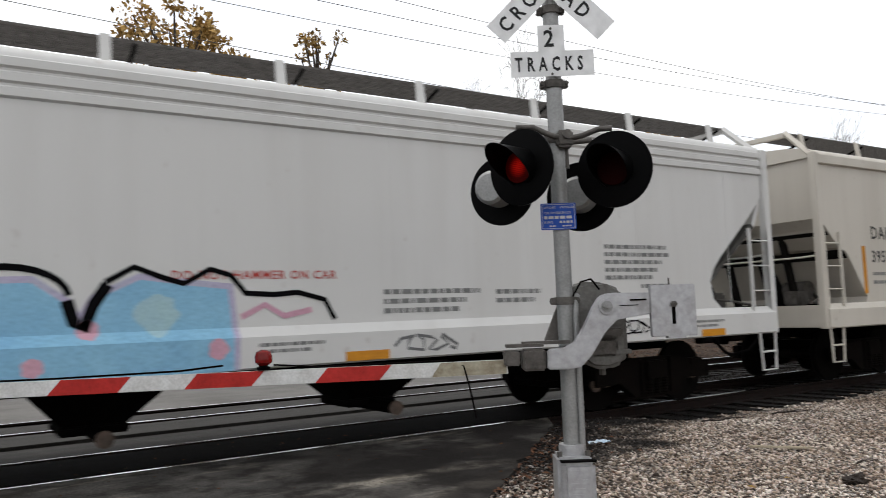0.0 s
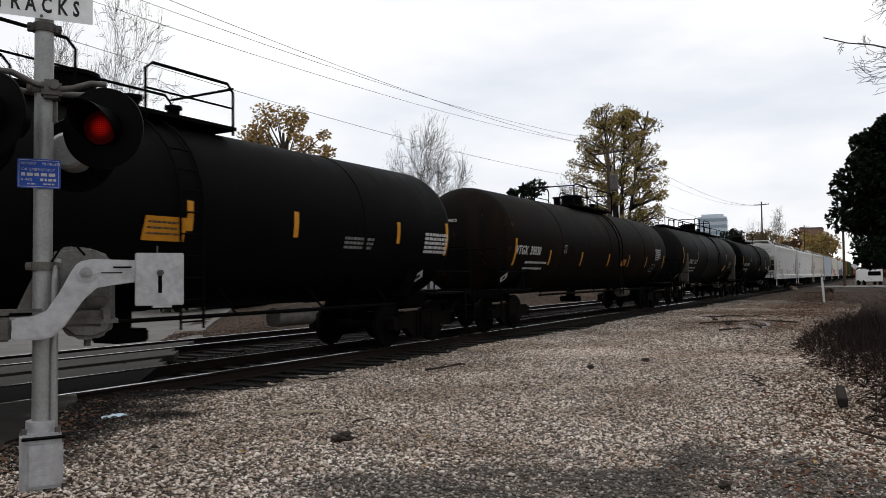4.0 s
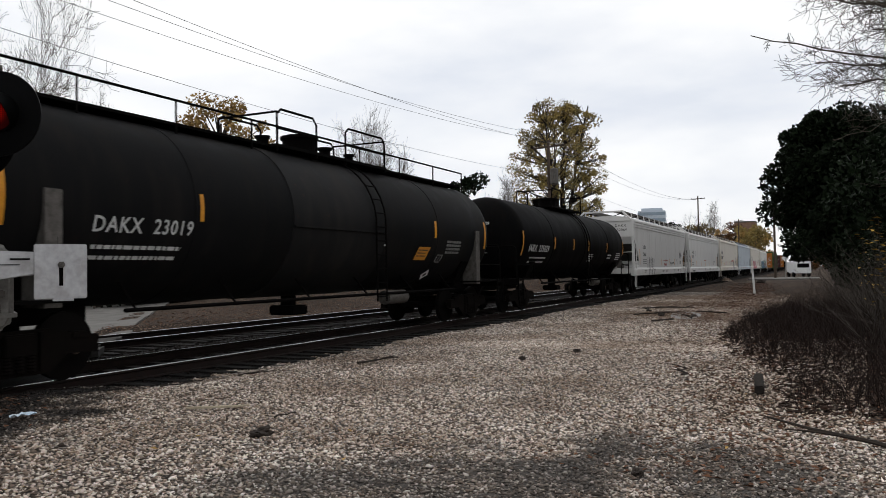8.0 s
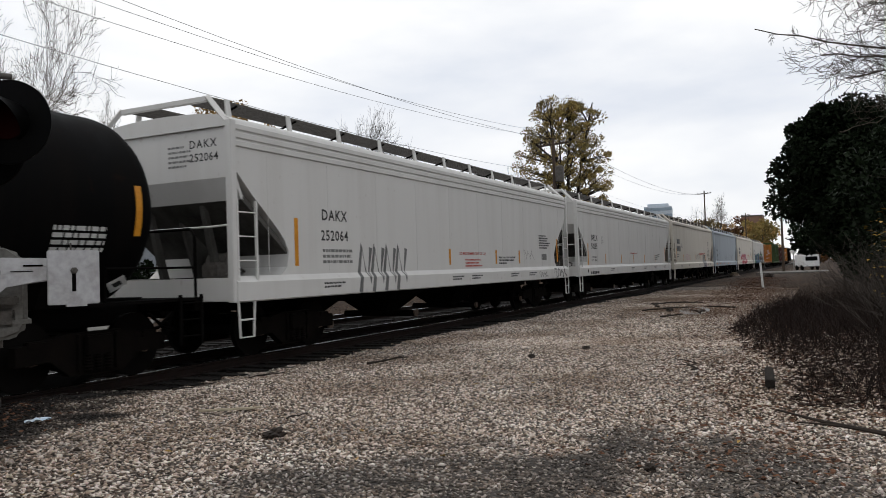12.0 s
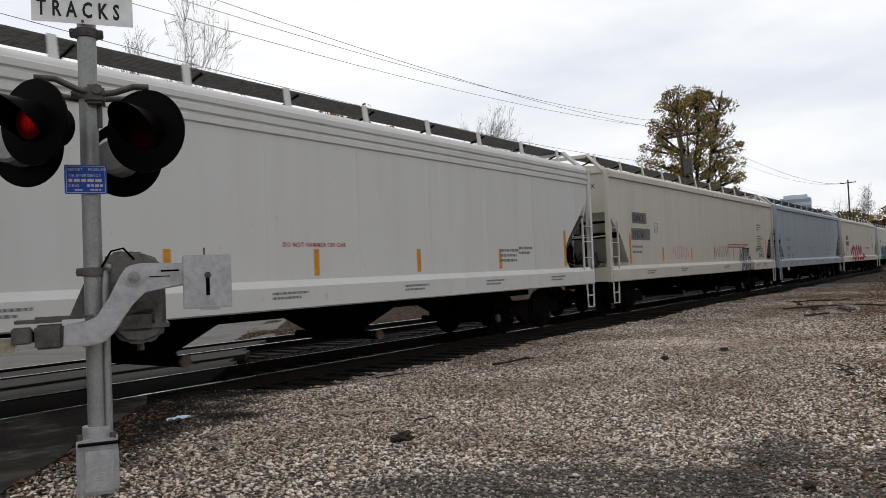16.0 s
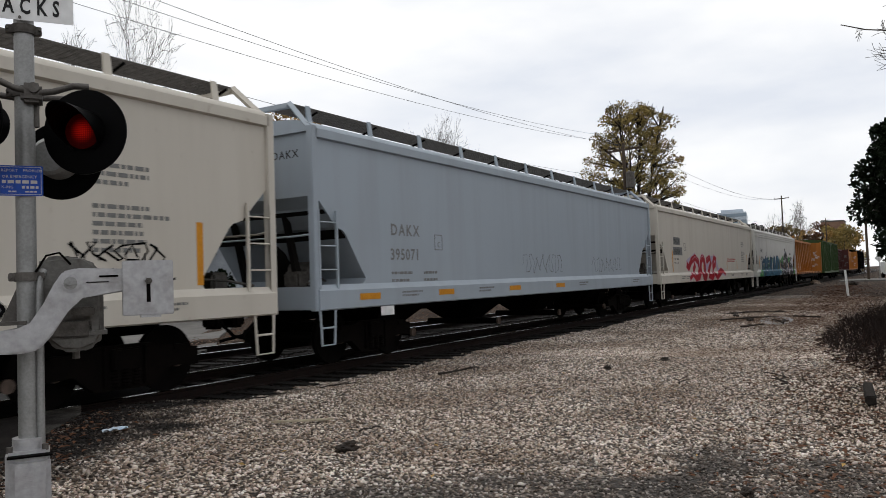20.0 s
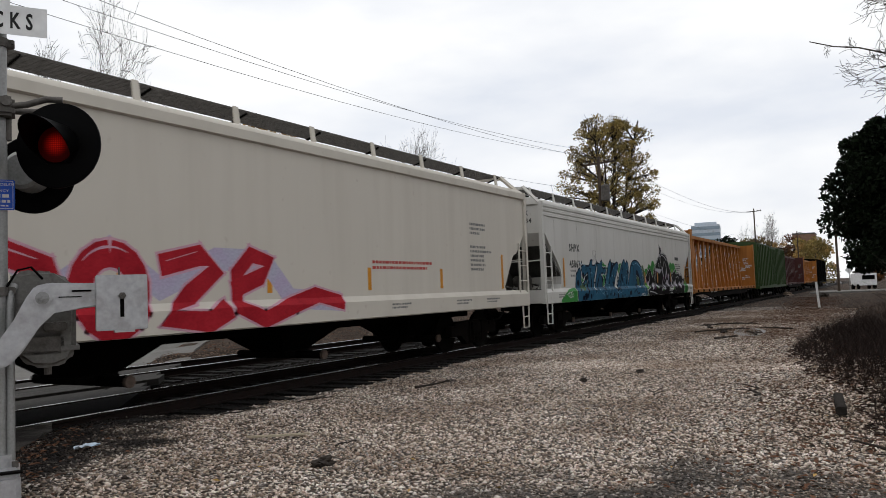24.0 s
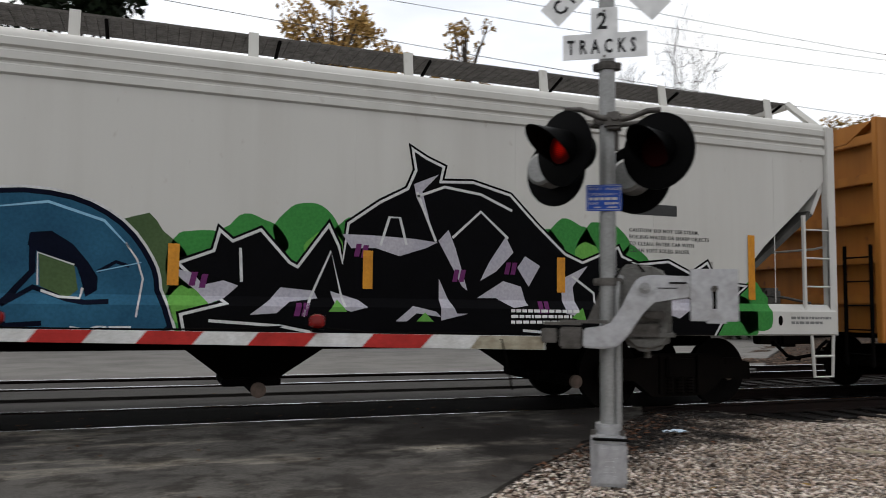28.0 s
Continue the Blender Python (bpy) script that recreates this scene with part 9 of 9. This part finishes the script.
# clump of bark and clods
rnd = random.Random(91)
for k, (x, y, s) in enumerate(((5.72, 4.42, 0.085), (12.8, 4.45, 0.06), (14.3, 3.9, 0.07), (6.04, 1.08, 0.05), (26.0, 4.4, 0.12), (88.0, 8.4, 0.5), (77.0, 4.4, 0.45))):
    bm = BM()
    bmesh.ops.create_icosphere(bm, subdivisions=4, radius=s)
    for v in bm.verts:
        c = v.co.copy()
        f = 1 + 0.55 * noise.noise(c * (1.6 / s) + Vector((k, 0, 0))) + 0.5 * abs(noise.noise(c * (4.5 / s) + Vector((0, k, 0)))) * (1 if c.z > 0 else 0.3)
        v.co = Vector((c.x * f * 1.35, c.y * f * 0.8, max(-0.02, c.z * f * 0.6)))
    ob = part("clod", bm, DARK_STICK if k not in (5,) else STONE)
    ob.matrix_basis = pose(x, y, gz(x, y) + 0.02)
    tagged(ob, "dark clod of bark and earth on the gravel" if k not in (5,) else "pale heap of rubble beside the rails", "clod")
# crumpled blue and white litter
bm = BM()
bmesh.ops.create_grid(bm, x_segments=8, y_segments=5, size=0.5)
for v in bm.verts:
    v.co = Vector((v.co.x * 0.24, v.co.y * 0.12, 0.03 + 0.03 * noise.noise(v.co * 5)))
ob = part("litter", bm, mat("litter_film", (0.42, 0.55, 0.68), (0.6, 0.62, 0.64), 0.4, 0, 12, 0.6, 0.2, 40))
ob.matrix_basis = pose(5.1, 6.85, gz(5.1, 6.85) + 0.02, 0, 0, -20)
tagged(ob, "crumpled blue and white plastic litter", "litter")
# old tie end in the weeds
bm = bx(BM(), -0.6, 0.6, -0.055, 0.055, 0, 0.10, 0.012)
ob = part("old_timber", bm, mat("grey_timber", (0.035, 0.030, 0.026), (0.012, 0.010, 0.009), 0.95, 0, 6, 0.6, 0.6, 30, (0.2, 1, 1), spec=0.05))
ob.matrix_basis = pose(10.7, 0.5, gz(10.7, 0.5) + 0.02, 0, 0, 4)
tagged(ob, "weathered timber lying in dead weeds", "timber")
# muddy drain hole
bm = turned(BM(), [(0.001, 0.0), (0.5, 0.0), (0.9, 0.012), (1.0, 0.0)], 20, Matrix.Diagonal((2.2, 0.5, 1, 1)))
ob = part("puddle", bm, mat("mud", (0.03, 0.024, 0.018), (0.012, 0.01, 0.008), 0.35, 0, 4, 0.6, 0.2, 20), smooth=True)
ob.matrix_basis = pose(26.5, 3.7, gz(26.5, 3.7) + 0.005, 0, 0, 8)
tagged(ob, "dark muddy hollow in the gravel", "mud patch", kind="structure")
# leaning white marker post
ob = part("marker_post", rod(BM(), (0, 0, -0.2), (0.02, 0.10, 1.42), 0.06, 10, 0.055), SIGN_WHITE, smooth=True)
ob.matrix_basis = pose(47.4, 2.95, gz(47.4, 2.95))
tagged(ob, "leaning white marker post in the ground", "marker post")
# far crossing road, sign, and a white trailer on it
bm = prism(BM(), [(92, 6.6), (104, 6.6), (112, -60), (100, -60)], -0.2, 0.16, "z")
tagged(part("road_distant", bm, CONCRETE), "pale distant road crossing the lot", "road", kind="structure")
tr_ = thing("white_trailer", "small white enclosed trailer by the distant road", "trailer", m=pose(106.5, 1.7, 0.16, 0, 0, 20))
part("body", bx(BM(), -1.6, 1.6, -0.95, 0.95, 0.45, 1.9, 0.06), SIGN_WHITE, tr_)
part("roof_rack", bx(BM(), -1.3, 1.2, -0.8, 0.8, 1.95, 2.2, 0.02), OLD_STEEL, tr_)
for sx in (-1, 1):
    for sy in (-1, 1):
        part("wheel", rod(BM(), (sx * 0.9, sy * 0.8, 0.32), (sx * 0.9, sy * 1.0, 0.32), 0.32, 16), FLAT_BLACK, tr_)
part("window", bx(BM(), -1.63, -1.6, -0.7, 0.7, 1.15, 1.65), BLACK_PAINT, tr_)
sp = thing("road_sign", "grey diamond road sign on a thin post", "road sign", m=pose(97.0, 2.9, 0.0))
part("post", rod(BM(), (0, 0, 0), (0, 0, 2.9), 0.04, 8), GALV, sp)
part("panel", prism(BM(), [(0, 2.0), (0.42, 2.45), (0, 2.9), (-0.42, 2.45)], -0.02, 0.0, "x"), SIGN_WHITE, sp)

# house beyond the second track
SIDING = mat("pale_siding", (0.36, 0.39, 0.42), (0.28, 0.30, 0.33), 0.7, 0, 1.5, 0.5, 0.1, 20)
ROOFING = mat("shingle_grey", (0.10, 0.095, 0.09), (0.06, 0.055, 0.05), 0.9, 0, 3, 0.6, 0.5, 30)


def house(x, y, yaw, w, d, eave, apex, label):
    hs = thing("house", label, "house", m=pose(x, y, gz(x, y), 0, 0, yaw))
    part("wall", prism(BM(), [(-w / 2, 0), (w / 2, 0), (w / 2, eave), (0, apex), (-w / 2, eave)], 0, d), SIDING, hs)
    bd = None
    for k in range(int(apex / 0.2)):
        z = 0.2 * k
        ww = w / 2 if z < eave else w / 2 * (apex - z) / (apex - eave)
        if ww > 0.2:
            part("siding_board", prism(BM(), [(-0.035, z), (0, z + 0.2), (0, z)], -ww, ww, "x"), SIDING, hs)
    for s in (-1, 1):
        o = [(0, apex + 0.15), (s * (w / 2 + 0.4), eave - 0.12), (s * (w / 2 + 0.4), eave - 0.28), (0, apex)]
        part("roof", prism(BM(), o, -0.35, d + 0.35), ROOFING, hs)
        part("barge_board", prism(BM(), [(0, apex + 0.12), (s * (w / 2 + 0.42), eave - 0.16), (s * (w / 2 + 0.42), eave - 0.34), (0, apex - 0.08)], -0.39, -0.355), SIGN_WHITE, hs)
    for wx, wz in ((-w * 0.22, eave * 0.38), (w * 0.22, eave * 0.38), (0.0, eave * 1.02)):
        wi = part("window", bx(BM(), wx - 0.5, wx + 0.5, -0.09, -0.04, wz, wz + 1.2), SIGN_WHITE, hs)
        part("pane", bx(BM(), wx - 0.42, wx + 0.42, -0.1, -0.09, wz + 0.08, wz + 0.57), BLACK_PAINT, wi)
        part("pane", bx(BM(), wx - 0.42, wx + 0.42, -0.1, -0.09, wz + 0.63, wz + 1.12), BLACK_PAINT, wi)
    return hs


house(30.0, 27.0, -48, 8.5, 11, 4.2, 7.0, "pale grey clapboard house with a gable roof")
house(53.0, 33.0, -58, 8.0, 10, 3.2, 6.4, "pale grey house with a dark gable roof")
# far buildings over the trees
ob_ = thing("office_building", "far pale blue office block with rows of windows", "office building", m=pose(396, 73, 0, 0, 0, 8))
OFFICE = mat("office_glass", (0.52, 0.58, 0.64), (0.44, 0.50, 0.57), 0.4, 0, 0.05, 0.4, 0.0, 2)
part("wall", bx(BM(), -9, 9, -6.5, 6.5, 0, 29.5), OFFICE, ob_)
for k in range(9):
    part("window_band", bx(BM(), -9.1, 9.1, -6.6, 6.6, 2.5 + k * 3.1, 4.0 + k * 3.1), mat("office_band", (0.30, 0.38, 0.45), None, 0.3) if k == 0 else bpy.data.materials["office_band"], ob_)
part("roof", bx(BM(), -6, 6, -5, 5, 29.5, 31.0), OFFICE, ob_)
wb = thing("warehouse", "far brown brick building with a flat roof", "building", m=pose(345, 24, 0))
part("wall", bx(BM(), -6, 6, -2.5, 5.5, 0, 19.5), mat("brown_brick", (0.25, 0.155, 0.11), (0.18, 0.11, 0.08), 0.9, 0, 1, 0.5, 0.2, 20), wb)
part("roof", bx(BM(), -6.2, 6.2, -2.7, 5.7, 19.5, 20.0), ROOFING, wb)

# timber ties under the rails
TIE_ME = None
for row, (ty, x0, count, label) in enumerate(((TRACK_Y, 5.6, 170, ""), (TRACK2_Y, 10.2, 90, ""))):
    rnd = random.Random(95 + row)
    par = (track_near, track_far)[row]
    for k in range(count):
        x = x0 + k * 0.508
        if TIE_ME is None:
            bm = bx(BM(), -0.115, 0.115, -1.33, 1.33, -0.15, 0.0, 0.008)
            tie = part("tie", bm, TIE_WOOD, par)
            TIE_ME = tie.data
        else:
            tie = new("tie", TIE_ME)
            tie.parent = par
        tie.matrix_basis = pose(x + rnd.uniform(-0.03, 0.03), rnd.uniform(-0.12, 0.12) - 0.28, RAIL_Z - 0.165 + rnd.uniform(-0.012, 0.012), 0, 0, rnd.uniform(-1.5, 1.5))


def motions():
    """The train rolls by at a steady pace, its wheels turning."""
    steps = [k * 0.5 for k in range(57)]
    for car, mid in CARS:
        walk(car, [(t, pose(mid - gone(t), TRACK_Y, RAIL_Z)) for t in steps])
    fine = [k * 0.08 for k in range(351)]
    turn = [-math.degrees(gone(t) / 0.457) for t in fine]
    for w, e in WHEELS:
        walk(w, [(t, pose(e, 0, 0.457, 0, a, 0)) for t, a in zip(fine, turn)])

    # the two lamps take turns: each added disc shows its bright face for half of the beat
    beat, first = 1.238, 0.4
    for k, fl in enumerate(FLASH_DISCS):
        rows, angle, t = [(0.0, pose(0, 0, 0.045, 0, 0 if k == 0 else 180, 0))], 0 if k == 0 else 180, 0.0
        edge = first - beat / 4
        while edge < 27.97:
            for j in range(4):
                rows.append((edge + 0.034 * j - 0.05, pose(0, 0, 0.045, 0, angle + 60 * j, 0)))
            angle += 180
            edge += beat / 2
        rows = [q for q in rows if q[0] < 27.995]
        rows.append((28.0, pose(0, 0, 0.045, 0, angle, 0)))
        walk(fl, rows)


motions()
